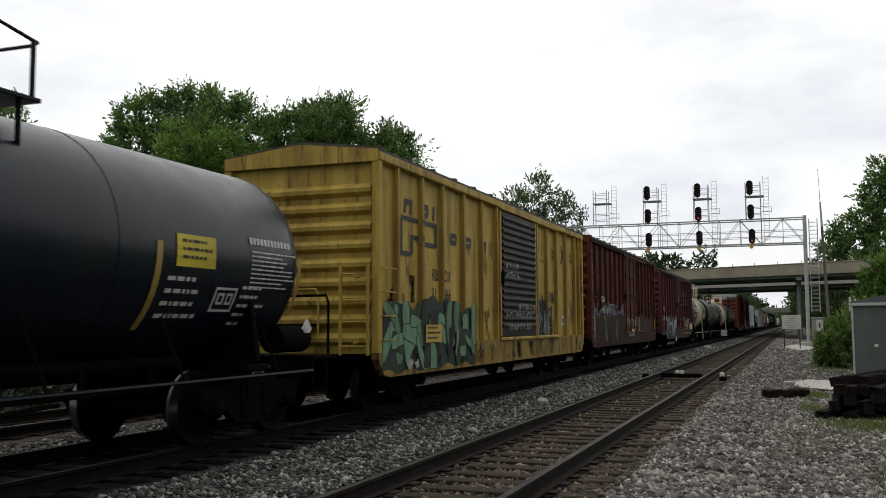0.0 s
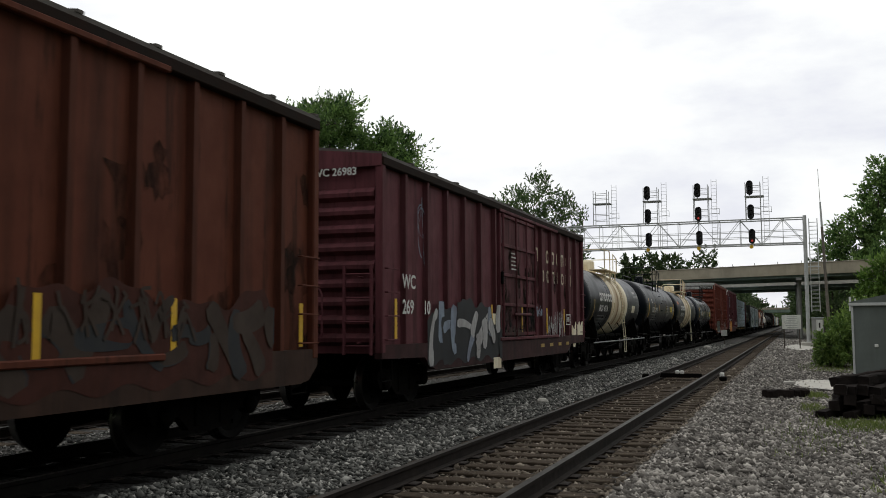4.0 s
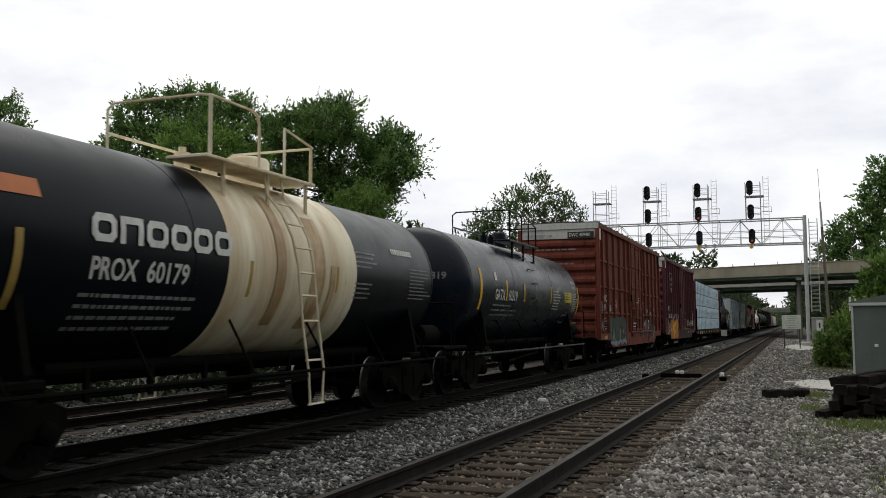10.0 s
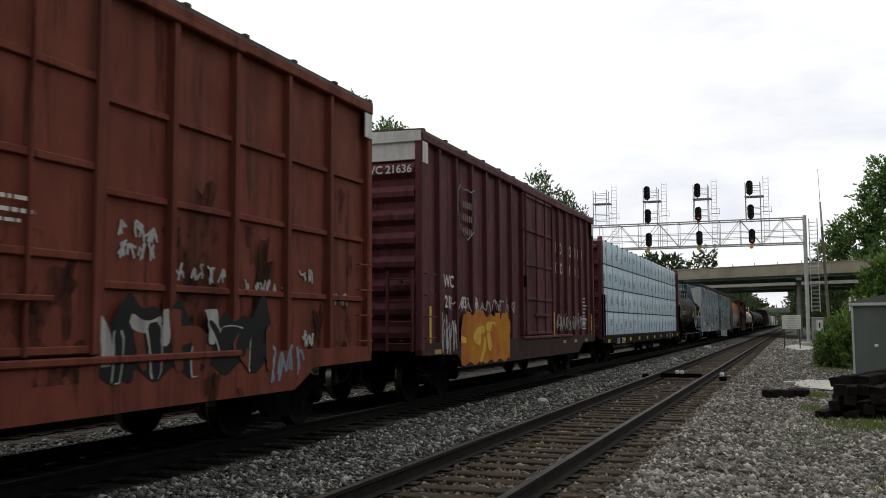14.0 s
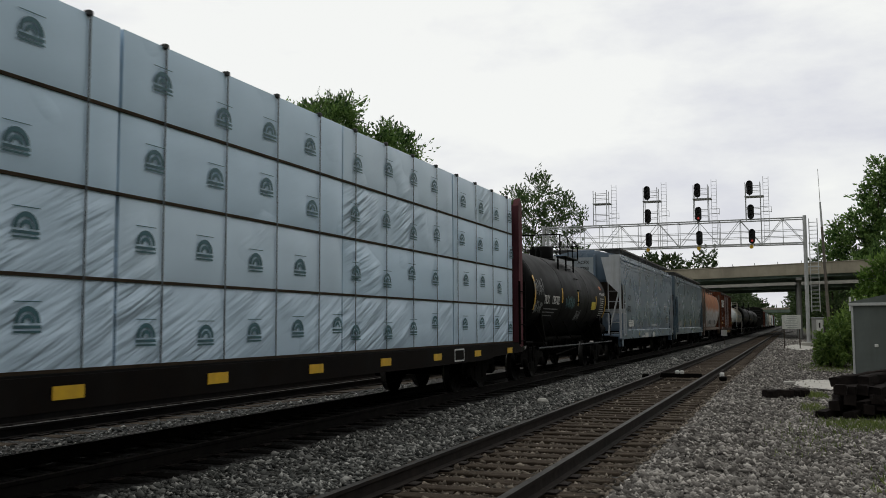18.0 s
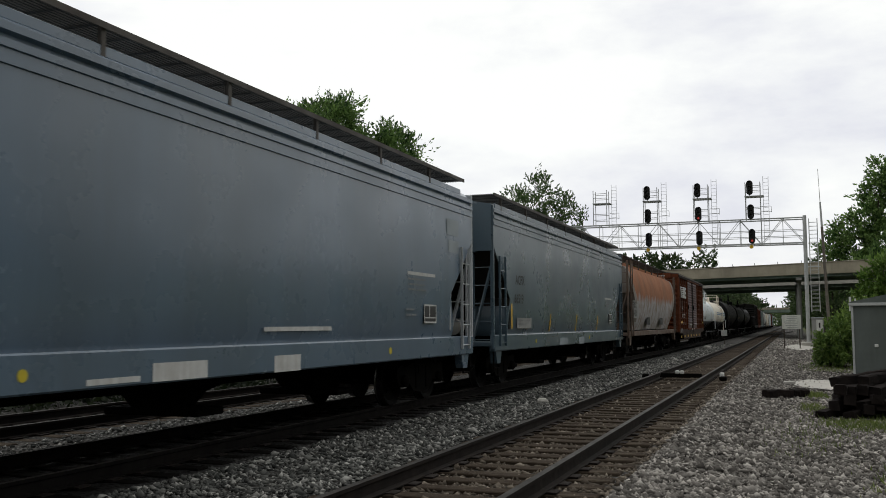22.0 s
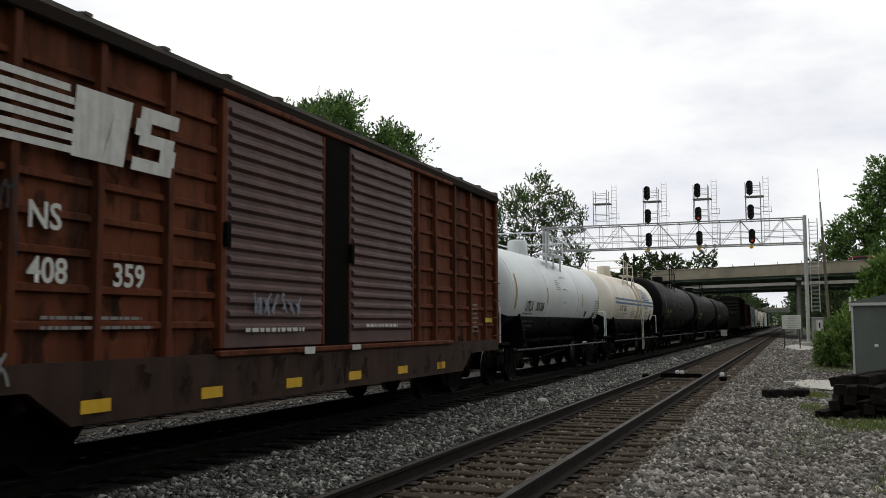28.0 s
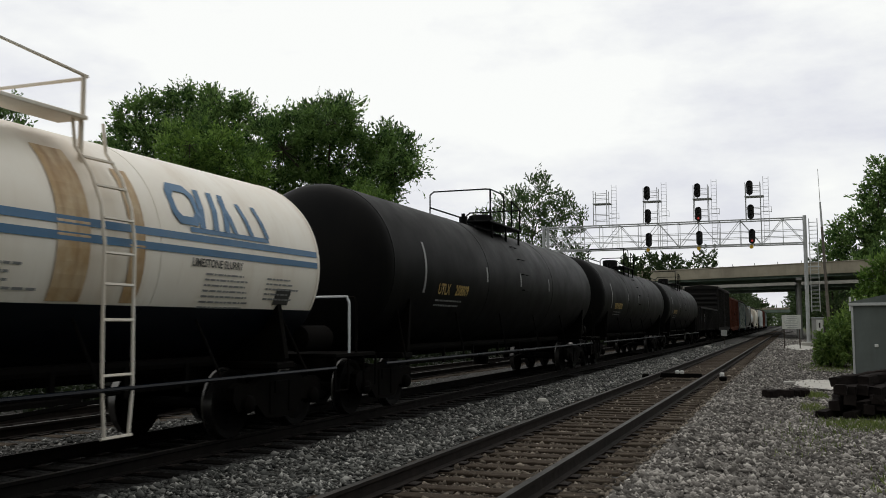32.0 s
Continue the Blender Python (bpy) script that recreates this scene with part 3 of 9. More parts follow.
def wild(parent, y0, y1, z0, z1, base, fills, line, seed, x, n=16, lab="", ragged=0.22, cover=1.0, crest=None):
    """A large sprayed piece: an uneven ground coat, interlocking swollen shards in several colours, thin outlines."""
    rnd = random.Random(seed)
    w, h = y1 - y0, z1 - z0
    k = 60
    ph = [rnd.uniform(0, 6.28) for _ in range(4)]
    vs = []
    for i in range(k + 1):
        u = i / k
        top = z1 - ragged * h * (0.5 + 0.28 * math.sin(u * 9 + ph[0]) + 0.2 * math.sin(u * 23 + ph[1]) + 0.12 * math.sin(u * 47 + ph[2])) - h * 0.25 * max(0, abs(u - 0.5) * 2 - 0.9) * 10
        low = z0 + ragged * 0.3 * h * (0.5 + 0.5 * math.sin(u * 31 + ph[3]))
        vs += [(x + 0.004, y0 + w * u, low), (x + 0.004, y0 + w * u, max(low + 0.03, top))]
    part("spray_paint", Mesh().add(vs, [(2 * i, 2 * i + 1, 2 * i + 3, 2 * i + 2) for i in range(k)]), base, parent, lab, kind="stuff")
    if crest:
        tops = [v for v in vs[1::2]]
        part("spray_paint", Mesh().add([(x + 0.03, a, b + o) for _, a, b in tops for o in (-0.045, 0.02)], [(2 * i, 2 * i + 1, 2 * i + 3, 2 * i + 2) for i in range(k) if (i * 7 + seed) % 11 > 2]), crest, parent, kind="stuff")
    coats = [Mesh() for _ in fills]
    rims = Mesh()
    for j in range(n):
        cy, cz = y0 + w * (j + rnd.uniform(0.1, 0.9)) / n, z0 + h * rnd.uniform(0.2, 0.72)
        a, ln, wd = rnd.choice((1.57, 1.4, 1.75, 0.15, -0.1, 0.8, 2.3)) + rnd.uniform(-0.15, 0.15), h * rnd.uniform(0.18, 0.42), h * rnd.uniform(0.06, 0.13)
        bend, m = rnd.uniform(-0.7, 0.7), 9
        xx = x + 0.006 + 0.0007 * j
        left, right = [], []
        for i in range(m + 1):
            u = i / m - 0.5
            py, pz = cy + math.cos(a + bend * u) * ln * 2 * u, cz + math.sin(a + bend * u) * ln * 2 * u
            ww = wd * (1.0 + 0.45 * u * (1 if j % 2 else -1)) * (0.6 if i in (0, m) else 1.0)
            dy, dz = -math.sin(a + bend * u) * ww, math.cos(a + bend * u) * ww
            for out, sg in ((left, 1), (right, -1)):
                out.append((min(y1, max(y0, py + sg * dy)), min(z1 - ragged * h * 0.35, max(z0 + 0.02, pz + sg * dz))))
        q = rnd.randrange(len(fills))
        coats[q].add([(xx, *p) for pr in zip(left, right) for p in pr], [(2 * i, 2 * i + 1, 2 * i + 3, 2 * i + 2) for i in range(m)])
        for edge in (left, right):
            if rnd.random() < cover:
                rims.add([(xx + 0.0005, p[0] + o, p[1] + o * 0.6) for p in edge for o in (-0.013, 0.013)], [(2 * i, 2 * i + 1, 2 * i + 3, 2 * i + 2) for i in range(m)])
    for c, mt in zip(coats, fills):
        if c.v:
            part("spray_paint", c, mt, parent, kind="stuff")
    if rims.v:
        part("spray_paint", rims, line, parent, kind="stuff")


def grime(parent, y0, y1, z0, z1, mat, seed, n, x, size=0.3):
    """Ragged flat stains of rust or soot, drawn downward."""
    rnd = random.Random(seed)
    ms = Mesh()
    for j in range(n):
        cy, cz = rnd.uniform(y0, y1), rnd.uniform(z0, z1)
        k, r = 16, size * rnd.uniform(0.4, 1.0)
        ph = [rnd.uniform(0, 6.28) for _ in range(3)]
        vs = [(x + 0.002 + 0.0002 * j, cy, cz)]
        for i in range(k):
            a = 2 * math.pi * i / k
            rr = r * (1 + 0.3 * math.sin(3 * a + ph[0]) + 0.25 * math.sin(5 * a + ph[1]) + 0.2 * math.sin(7 * a + ph[2]))
            vs.append((x + 0.002 + 0.0002 * j, min(y1, max(y0, cy + math.cos(a) * rr * 0.6)), min(z1, max(z0, cz + math.sin(a) * rr * (1.5 if math.sin(a) < 0 else 0.8)))))
        ms.add(vs, [(0, i + 1, (i + 1) % k + 1) for i in range(k)])
    part("stain", ms, mat, parent, kind="stuff")


def end_text(car, txt, L, xc, z, size, mat, name="car_number"):
    """Writing on the flat end of a car."""
    me = words(txt, size)
    for v in me.vertices:
        v.co = (v.co.y + xc, -L / 2 - 0.036, v.co.z + z)
    me.materials.append(mat)
    part(name, me, None, car)


def head_text(car, txt, L, tank, xc, z, size, mat, name="car_number"):
    """Writing on the domed end of a tank."""
    zc, r = tank
    me = words(txt, size)
    for v in me.vertices:
        px, pz = v.co.y + xc, v.co.z + z
        q = min(1, math.hypot(px, pz - zc) / r)
        v.co = (px, -L / 2 + 0.62 * (1 - math.sqrt(max(0, 1 - q * q))) ** 0.9 - 0.03, pz)
    me.materials.append(mat)
    part(name, me, None, car)


def scrawl(parent, y0, y1, z0, z1, mat, seed, n=8, wide=0.02, x=1.45, tank=None, lab=""):
    """A quick tag of thin strokes: n loops and hooks in a row, not to be read."""
    rnd = random.Random(seed)
    ms = Mesh()
    w = (y1 - y0) / n
    for s in range(n):
        cy = y0 + w * (s + 0.5)
        for q in range(rnd.randint(2, 3)):
            p = [(cy + rnd.uniform(-0.55, 0.55) * w, rnd.uniform(z0, z1)) for _ in range(4)]
            p[0] = (p[0][0], z0 + (z1 - z0) * rnd.uniform(0, 0.25)); p[1] = (p[1][0], z1)
            vs, last = [], None
            for i in range(11):
                t = i / 10
                b = [(1 - t) ** 3, 3 * t * (1 - t) ** 2, 3 * t * t * (1 - t), t ** 3]
                yy, zz = sum(c * k[0] for c, k in zip(b, p)), sum(c * k[1] for c, k in zip(b, p))
                t2 = t + 0.01
                b2 = [(1 - t2) ** 3, 3 * t2 * (1 - t2) ** 2, 3 * t2 * t2 * (1 - t2), t2 ** 3]
                dy, dz = sum(c * k[0] for c, k in zip(b2, p)) - yy, sum(c * k[1] for c, k in zip(b2, p)) - zz
                m = math.hypot(dy, dz) or 1
                for k in (-1, 1):
                    py, pz = yy - dz / m * wide * k, zz + dy / m * wide * k
                    vs.append(((x if tank is None else tank_x(pz, *tank) + 0.006) + 0.006 + 0.0003 * s, py, pz))
            ms.add(vs, [(2 * i, 2 * i + 1, 2 * i + 3, 2 * i + 2) for i in range(10)])
    return part("spray_paint", ms, mat, parent, lab, kind="stuff")

# ---- the setting: ground, three tracks
NEAR_X, TRAIN_X, THIRD_X = -3.1641, -7.8935, -11.85
PROFILE = [(-900, -1.5), (-60, -0.7), (-16, -0.45), (-14.2, -0.4), (-13.4, -0.2), (-10.4, -0.2), (-9.9, -0.26), (-9.3, -0.2), (-6.4, -0.2),
           (-5.5, -0.28), (-4.75, -0.2), (-4.5, -0.235), (-1.85, -0.235), (-1.6, -0.21), (-0.6, -0.31), (1.5, -0.37), (6, -0.4), (60, -0.3), (900, -0.5)]
PX, PZ = [p[0] for p in PROFILE], [p[1] for p in PROFILE]
BR_O, BR_D = Vector((0, 123.2, 0)), Vector((0.900, -0.436, 0))      # a point of the overpass's near edge, and its run
BR_N = Vector((0.436, 0.900, 0))


def ground_z(x, y):
    z = float(np.interp(x, PX, PZ))
    z += 0.02 * noise.noise(Vector((x * 1.3, y * 1.3, 0))) + 0.01 * noise.noise(Vector((x * 4, y * 4, 3)))
    d = (Vector((x, y, 0)) - BR_O)
    s, w = d.dot(BR_D), d.dot(BR_N)
    reach = min(1.0, max(0.0, (abs(s + 6) - 21) / 9))
    if reach > 0:
        z += 7.9 * reach * min(1.0, max(0.0, (26 - abs(w - 16)) / 9))
    return z


def make_ground():
    xs = [-900, -500, -250, -150, -100, -70, -50, -42, -36, -31, -27, -23, -20, -18, -16] + list(np.arange(-14.4, 3.2, 0.3)) + [4, 5, 6.5, 8, 10, 13, 16, 19, 22, 26, 31, 37, 45, 60, 90, 150, 300, 900]
    ys = [-300, -120, -50, -20, -8, 0, 4] + list(np.arange(6, 40, 0.45)) + list(np.arange(40, 90, 2.5)) + list(np.arange(90, 190, 5)) + [200, 240, 300, 400, 550, 800, 1200, 1700]
    vs = [(float(x), float(y), ground_z(x, y)) for y in ys for x in xs]
    n = len(xs)
    fs = [(j * n + i, j * n + i + 1, (j + 1) * n + i + 1, (j + 1) * n + i) for j in range(len(ys) - 1) for i in range(n - 1)]
    me = bpy.data.meshes.new("ground")
    me.from_pydata(vs, [], fs)
    me.polygons.foreach_set("use_smooth", [True] * len(fs))
    m = bpy.data.materials.new("gravel_and_grass_ground")
    m.use_nodes = True
    nd, l = m.node_tree.nodes, m.node_tree.links
    b = nd["Principled BSDF"]; b.inputs["Roughness"].default_value = 0.95; b.inputs["Specular IOR Level"].default_value = 0.2
    g = nd.new("ShaderNodeNewGeometry")
    sep = nd.new("ShaderNodeSeparateXYZ"); l.new(g.outputs["Position"], sep.inputs[0])

    def nz(s, d=6):
        x = nd.new("ShaderNodeTexNoise"); x.inputs["Scale"].default_value = s; x.inputs["Detail"].default_value = d
        l.new(g.outputs["Position"], x.inputs[0]); return x.outputs[0]

    def rng(f, a, c, lo=0.0, hi=1.0):
        x = nd.new("ShaderNodeMapRange"); x.inputs[1].default_value, x.inputs[2].default_value, x.inputs[3].default_value, x.inputs[4].default_value = a, c, lo, hi
        l.new(f, x.inputs[0]); return x.outputs[0]

    def mixc(f, a, c):
        x = nd.new("ShaderNodeMix"); x.data_type = "RGBA"; l.new(f, x.inputs[0])
        for k, v in ((6, a), (7, c)):
            if isinstance(v, tuple): x.inputs[k].default_value = (*v, 1)
            else: l.new(v, x.inputs[k])
        return x.outputs[2]

    def mth(op, a, c):
        x = nd.new("ShaderNodeMath"); x.operation = op
        for k, v in ((0, a), (1, c)):
            if isinstance(v, (int, float)): x.inputs[k].default_value = v
            else: l.new(v, x.inputs[k])
        return x.outputs[0]
    vo = nd.new("ShaderNodeTexVoronoi"); vo.inputs["Scale"].default_value = 16; l.new(g.outputs["Position"], vo.inputs["Vector"])
    vsep = nd.new("ShaderNodeSeparateColor"); l.new(vo.outputs["Color"], vsep.inputs[0])
    grav = mixc(rng(vsep.outputs[0], 0.2, 1), (0.035, 0.035, 0.034), (0.20, 0.20, 0.195))
    # the bank beside the near track is paler, dusty stone
    pale = mixc(rng(vsep.outputs[0], 0.15, 1), (0.04, 0.038, 0.036), (0.33, 0.315, 0.30))
    grav = mixc(rng(mth("ADD", sep.outputs[0], mth("MULTIPLY", nz(1.1), 0.8)), -1.8, -0.9), grav, pale)
    # gaps between the stones are darkened in the colour, as their shade
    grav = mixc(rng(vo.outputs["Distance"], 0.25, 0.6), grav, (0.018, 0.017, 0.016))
    grav = mixc(rng(nz(0.7), 0.4, 0.7, 0, 0.45), grav, (0.085, 0.075, 0.064))
    # ballast along the busy track: oil and brake dust, with the train's shade put in
    oil_and_shade = rng(mth("ABSOLUTE", mth("ADD", sep.outputs[0], mth("ADD", mth("MULTIPLY", mth("SUBTRACT", nz(1.5), 0.5), 0.5), 7.8935)), 0.0), 1.55, 1.2)
    grav = mixc(oil_and_shade, grav, (0.007, 0.0065, 0.006))
    grass = mixc(rng(nz(1.2, 8), 0.35, 0.65), (0.055, 0.085, 0.022), (0.14, 0.155, 0.06))
    # grass starts at the verges, with a ragged edge
    edge = mth("ADD", sep.outputs[0], mth("MULTIPLY", mth("SUBTRACT", nz(0.45), 0.5), 5.0))
    right = rng(edge, 2.4, 3.6)
    left = rng(edge, -25.0, -28.0)
    far = mth("MULTIPLY", rng(nz(1.0), 0.56, 0.66, 0, 0.75), rng(edge, -0.2, 1.2))
    col = mixc(mth("MAXIMUM", mth("MAXIMUM", right, left), far), grav, grass)
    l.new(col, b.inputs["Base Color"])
    bp = nd.new("ShaderNodeBump"); bp.inputs["Strength"].default_value = 0.9; bp.inputs["Distance"].default_value = 0.05
    l.new(rng(vo.outputs["Distance"], 0, 0.6, 1, 0), bp.inputs["Height"]); l.new(bp.outputs[0], b.inputs["Normal"])
    me.materials.append(m)
    return tagged(new("ground", me), "grey crushed-stone ground with grassy verges beside the tracks", "ground", kind="structure")


make_ground()


def stones():
    """Loose crushed stone near the camera: many small angular pieces."""
    rg = np.random.default_rng(5)
    zones = [(-6.45, -4.55, 7, 46, 24000), (-6.2, -4.5, 46, 80, 5000), (-1.75, 2.9, 7, 24, 76000), (-1.75, 2.2, 24, 44, 22000), (-1.7, 3.2, 44, 80, 22000), (-1.7, 2.0, 80, 112, 9000), (-4.45, -1.75, 7, 40, 30000), (-10.45, -8.8, 8, 26, 5200), (-1.9, -1.3, 7, 50, 3000)]
    P = []
    for x0, x1, y0, y1, n in zones:
        u = rg.random(n) ** 1.35
        P.append(np.stack([rg.uniform(x0, x1, n), y0 + (y1 - y0) * u], 1))
    P = np.concatenate(P)
    keep = ~((np.abs(P[:, 0] - NEAR_X) < 1.32) & (np.abs((P[:, 1] / 0.52) % 1 - 0.5) > 0.27) & (rg.random(len(P)) > 0.36))
    P = P[keep]
    n = len(P)
    z = np.interp(P[:, 0], PX, PZ)
    z = np.array([ground_z(a, b) for a, b in P])
    size = np.clip(rg.lognormal(-3.78, 0.42, n), 0.011, 0.06) * np.clip(P[:, 1] / 40, 1, 1.7)
    base = np.array([(1, 0, 0), (-1, 0, 0), (0, 1, 0), (0, -1, 0), (0, 0, 1), (0, 0, -1)], float)
    V = base[None] * (0.75 + 0.5 * rg.random((n, 6, 1))) + 0.28 * rg.normal(size=(n, 6, 3))
    V *= size[:, None, None] * np.stack([rg.uniform(0.8, 1.3, n), rg.uniform(0.8, 1.3, n), rg.uniform(0.55, 0.9, n)], 1)[:, None]
    a = rg.random(n) * 6.283
    c, s = np.cos(a)[:, None], np.sin(a)[:, None]
    V = np.stack([V[..., 0] * c - V[..., 1] * s, V[..., 0] * s + V[..., 1] * c, V[..., 2]], -1)
    V += np.stack([P[:, 0], P[:, 1], z + size * 0.25], 1)[:, None]
    F = np.array([(0, 2, 4), (2, 1, 4), (1, 3, 4), (3, 0, 4), (2, 0, 5), (1, 2, 5), (3, 1, 5), (0, 3, 5)])
    F = (F[None] + 6 * np.arange(n)[:, None, None]).reshape(-1, 3)
    me = bpy.data.meshes.new("stones")
    me.vertices.add(n * 6); me.vertices.foreach_set("co", V.reshape(-1))
    me.loops.add(F.size); me.loops.foreach_set("vertex_index", F.reshape(-1))
    me.polygons.add(len(F)); me.polygons.foreach_set("loop_start", np.arange(0, F.size, 3))
    me.update(calc_edges=True)
    me.materials.append(STONE)
    me.materials.append(STONE_PALE)
    me.materials.append(STONE_BROWN)
    me.polygons.foreach_set("material_index", np.repeat(np.where(P[:, 0] > -1.75, 1, np.where(P[:, 0] > -4.5, 2, 0)).astype(np.int32), 8))
    tagged(new("ballast_stones", me), "loose grey crushed limestone ballast between and beside the tracks", "gravel", kind="stuff")


stones()


def rail_profile(x):
    return [(x - 0.037, 0), (x + 0.037, 0), (x + 0.037, -0.035), (x + 0.01, -0.05), (x + 0.01, -0.145), (x + 0.07, -0.16), (x + 0.07, -0.172),
            (x - 0.07, -0.172), (x - 0.07, -0.16), (x - 0.01, -0.145), (x - 0.01, -0.05), (x - 0.037, -0.035)]


def track(name, x0, label, near, far, single, tie_mat, web=RAILSIDE, head=SHINY):
    tr = thing(name, label, "railway track", kind="structure")
    for side in (-0.752, 0.752):
        ms = Mesh().prism(rail_profile(x0 + side), near, far, "y")
        me = ms.data(web)
        me.materials.append(head)
        for p in me.polygons:
            if p.normal.z > 0.9 and p.center.z > -0.02:
                p.material_index = 1
        part("rail", me, None, tr, "rail with a polished running surface")
    rnd = random.Random(x0)
    tie = [Mesh().box((0, 0, 0), (2.6, 0.23, 0.17), cut=0.012).data(tie_mat) for _ in range(1)][0]
    plate = Mesh().box((0, 0, 0), (0.34, 0.19, 0.02), cut=0.004).data(RAILSIDE)
    y, k = near + 0.2, 0
    rest, restp = Mesh(), Mesh()
    while y < far:
        c = (x0 + rnd.uniform(-0.05, 0.05), y + rnd.uniform(-0.03, 0.03), -0.268 + rnd.uniform(-0.012, 0.004))
        if single[0] < y < single[1]:
            ob = part("tie", tie, None, tr)
            ob.matrix_basis = pose(*c, rnd.uniform(-0.6, 0.6), 0, rnd.uniform(-1.2, 1.2))
            for side in (-0.752, 0.752):
                ob = part("tie_plate", plate, None, tr)
                ob.matrix_basis = pose(x0 + side, c[1], -0.178)
        elif y < 230:
            rest.box(c, (2.6, 0.23, 0.17))
        y += 0.52
    part("far_ties", rest, tie_mat, tr, kind="stuff")
    return tr


track("track_1", NEAR_X, "single-line track of worn ties and rusty rails", -6, 900, (6, 58), TIE)
# track 2 gets the rail and tie colours that hold the train's shade
track("track_2", TRAIN_X, "track of dark ties and rails that carries the train", -25, 900, (6, 22), TIESHADE, RAILSHADE, RAILSIDE)
track("track_3", THIRD_X, "third track of rusty rails beyond the train", -25, 900, (7, 20), TIE)


def crossover():
    """Rails that branch off the near track beyond the signal bridge."""
    tr = thing("track_4", "rails of a crossover that branches to the right far down the line", "railway track", kind="structure")
    for off in (0, 1.5):
        ms = Mesh()
        pts = [(NEAR_X - 0.75 + off + 0.0022 * (y - 120) ** 2 * 0.22, y) for y in range(120, 200, 8)]
        for (xa, ya), (xb, yb) in zip(pts, pts[1:]):
            ms.add([(xa - 0.04, ya, 0.0), (xa + 0.04, ya, 0.0), (xb + 0.04, yb, 0.0), (xb - 0.04, yb, 0.0), (xa - 0.07, ya, -0.17), (xa + 0.07, ya, -0.17), (xb + 0.07, yb, -0.17), (xb - 0.07, yb, -0.17)],
                   [(0, 1, 2, 3), (0, 3, 7, 4), (1, 5, 6, 2), (0, 4, 5, 1), (3, 2, 6, 7), (4, 7, 6, 5)])
        part("rail", ms, RAILSIDE, tr)
    return tr


crossover()

# ---- overpass


def overpass():
    br = thing("overpass", "two-span highway overpass with tan concrete parapet and green steel girders", "bridge", kind="structure")
    a = math.atan2(BR_D.y, BR_D.x)
    br.matrix_basis = Matrix.Translation(BR_O) @ Matrix.Rotation(a, 4, "Z")
    # own space: x along the deck, y across (away from the camera), z up
    x0, x1 = -46, 46
    for y in (0.0, 13.2, 19.2, 33.5):
        part("parapet", Mesh().prism([(y, 7.72), (y + 0.34, 7.72), (y + 0.3, 8.82), (y + 0.05, 8.82)], x0, x1, "x"), CONC, br, "weathered tan concrete parapet")
        part("coping", Mesh().box((0, y + 0.17, 8.86), (x1 - x0, 0.42, 0.09), cut=0.02), CONC, br)
    for y, w in ((6.75, 13.5), (26.4, 14.4)):
        part("deck", Mesh().box((0, y, 7.6), (x1 - x0, w, 0.28)), CONC, br, "concrete deck slab")
    part("second_fascia", Mesh().box((0, 19.15, 7.25), (x1 - x0, 0.3, 0.5), cut=0.02), CONCPALE, br, "pale edge beam of the second carriageway")
    for y in (0.55, 3.4, 6.3, 9.2, 12.1, 19.7, 22.4, 25.3, 28.2, 31.0, 33.1):
        zb, zt = (7.16, 7.47) if y < 15 else (6.59, 7.47)
        ms = Mesh().box((0, y, (zb + zt) / 2), (x1 - x0, 0.05, zt - zb - 0.02)).box((0, y, zt - 0.03), (x1 - x0, 0.4, 0.05)).box((0, y, zb + 0.03), (x1 - x0, 0.44, 0.06))
        for x in np.arange(x0 + 1, x1, 2.4):
            ms.box((x, y - 0.1, (zb + zt) / 2), (0.03, 0.16, zt - zb - 0.1))
        part("girder", ms, GIRD, br, "green painted steel girder with stiffeners")
    # piers and abutments run along the tracks, so they stand askew under the deck
    sk = -BR_D.y * -1 / BR_N.y
    for sx in (1.05, -17.4):
        for ya, yb, zc in ((0.3, 13.2, 7.14), (19.4, 33.4, 6.57)):
            cap = Mesh().prism([(ya, zc), (yb, zc), (yb, zc - 0.3), (yb - 1.2, zc - 0.5), (ya + 1.2, zc - 0.5), (ya, zc - 0.3)], -0.35, 0.35, "x")
            cap.v = [(x + sx + sk * y, y, z) for x, y, z in cap.v]
            part("pier_cap", cap, PIER, br, "grey concrete pier cap")
        for y in (2.4, 11.6, 21.5, 31.0):
            part("column", Mesh().cyl((sx + sk * y, y, -1.2), (sx + sk * y, y, 6.7 if y < 15 else 6.2), 0.28, 16), PIER, br, "round concrete column", smooth=True)
    for sx in (-29.5, 15.5):
        ab = Mesh().box((0, 16.8, 3.2), (1.2, 33, 8.3), cut=0.05)
        ab.v = [(x + sx + sk * y, y, z) for x, y, z in ab.v]
        part("abutment", ab, PIER, br, "concrete abutment wall")
    for s in (-1, 1):
        part("approach_road", Mesh().box((s * 240, 16.8, 7.5), (390, 33.6, 0.5)), CONC, br, "approach road on its embankment")
    for i in range(26):
        part("railing_post", Mesh().box((x0 + 4 + i * 3.1, 0.17, 9.05), (0.07, 0.07, 0.3)), GALV, br)
    return br


overpass()

# a second, far bridge down the line


def far_bridge():
    br = thing("far_bridge", "low grey road bridge far down the line", "bridge", kind="structure")
    y = 520
    part("deck", Mesh().box((-6, y, 8.0), (110, 12, 1.6), cut=0.1), GIRD, br)
    part("parapet", Mesh().box((-6, y - 6.1, 9.2), (110, 0.3, 1.0), cut=0.05), CONC, br)
    for x in (-26, -15, 5, 15):
        part("column", Mesh().box((x, y, 3.2), (1.2, 8, 8), cut=0.1), PIER, br)
    for x in (-18,):
        part("lamp_post", Mesh().cyl((x, y - 5, 9), (x, y - 5, 17), 0.12, 6), GALV, br)
    return br


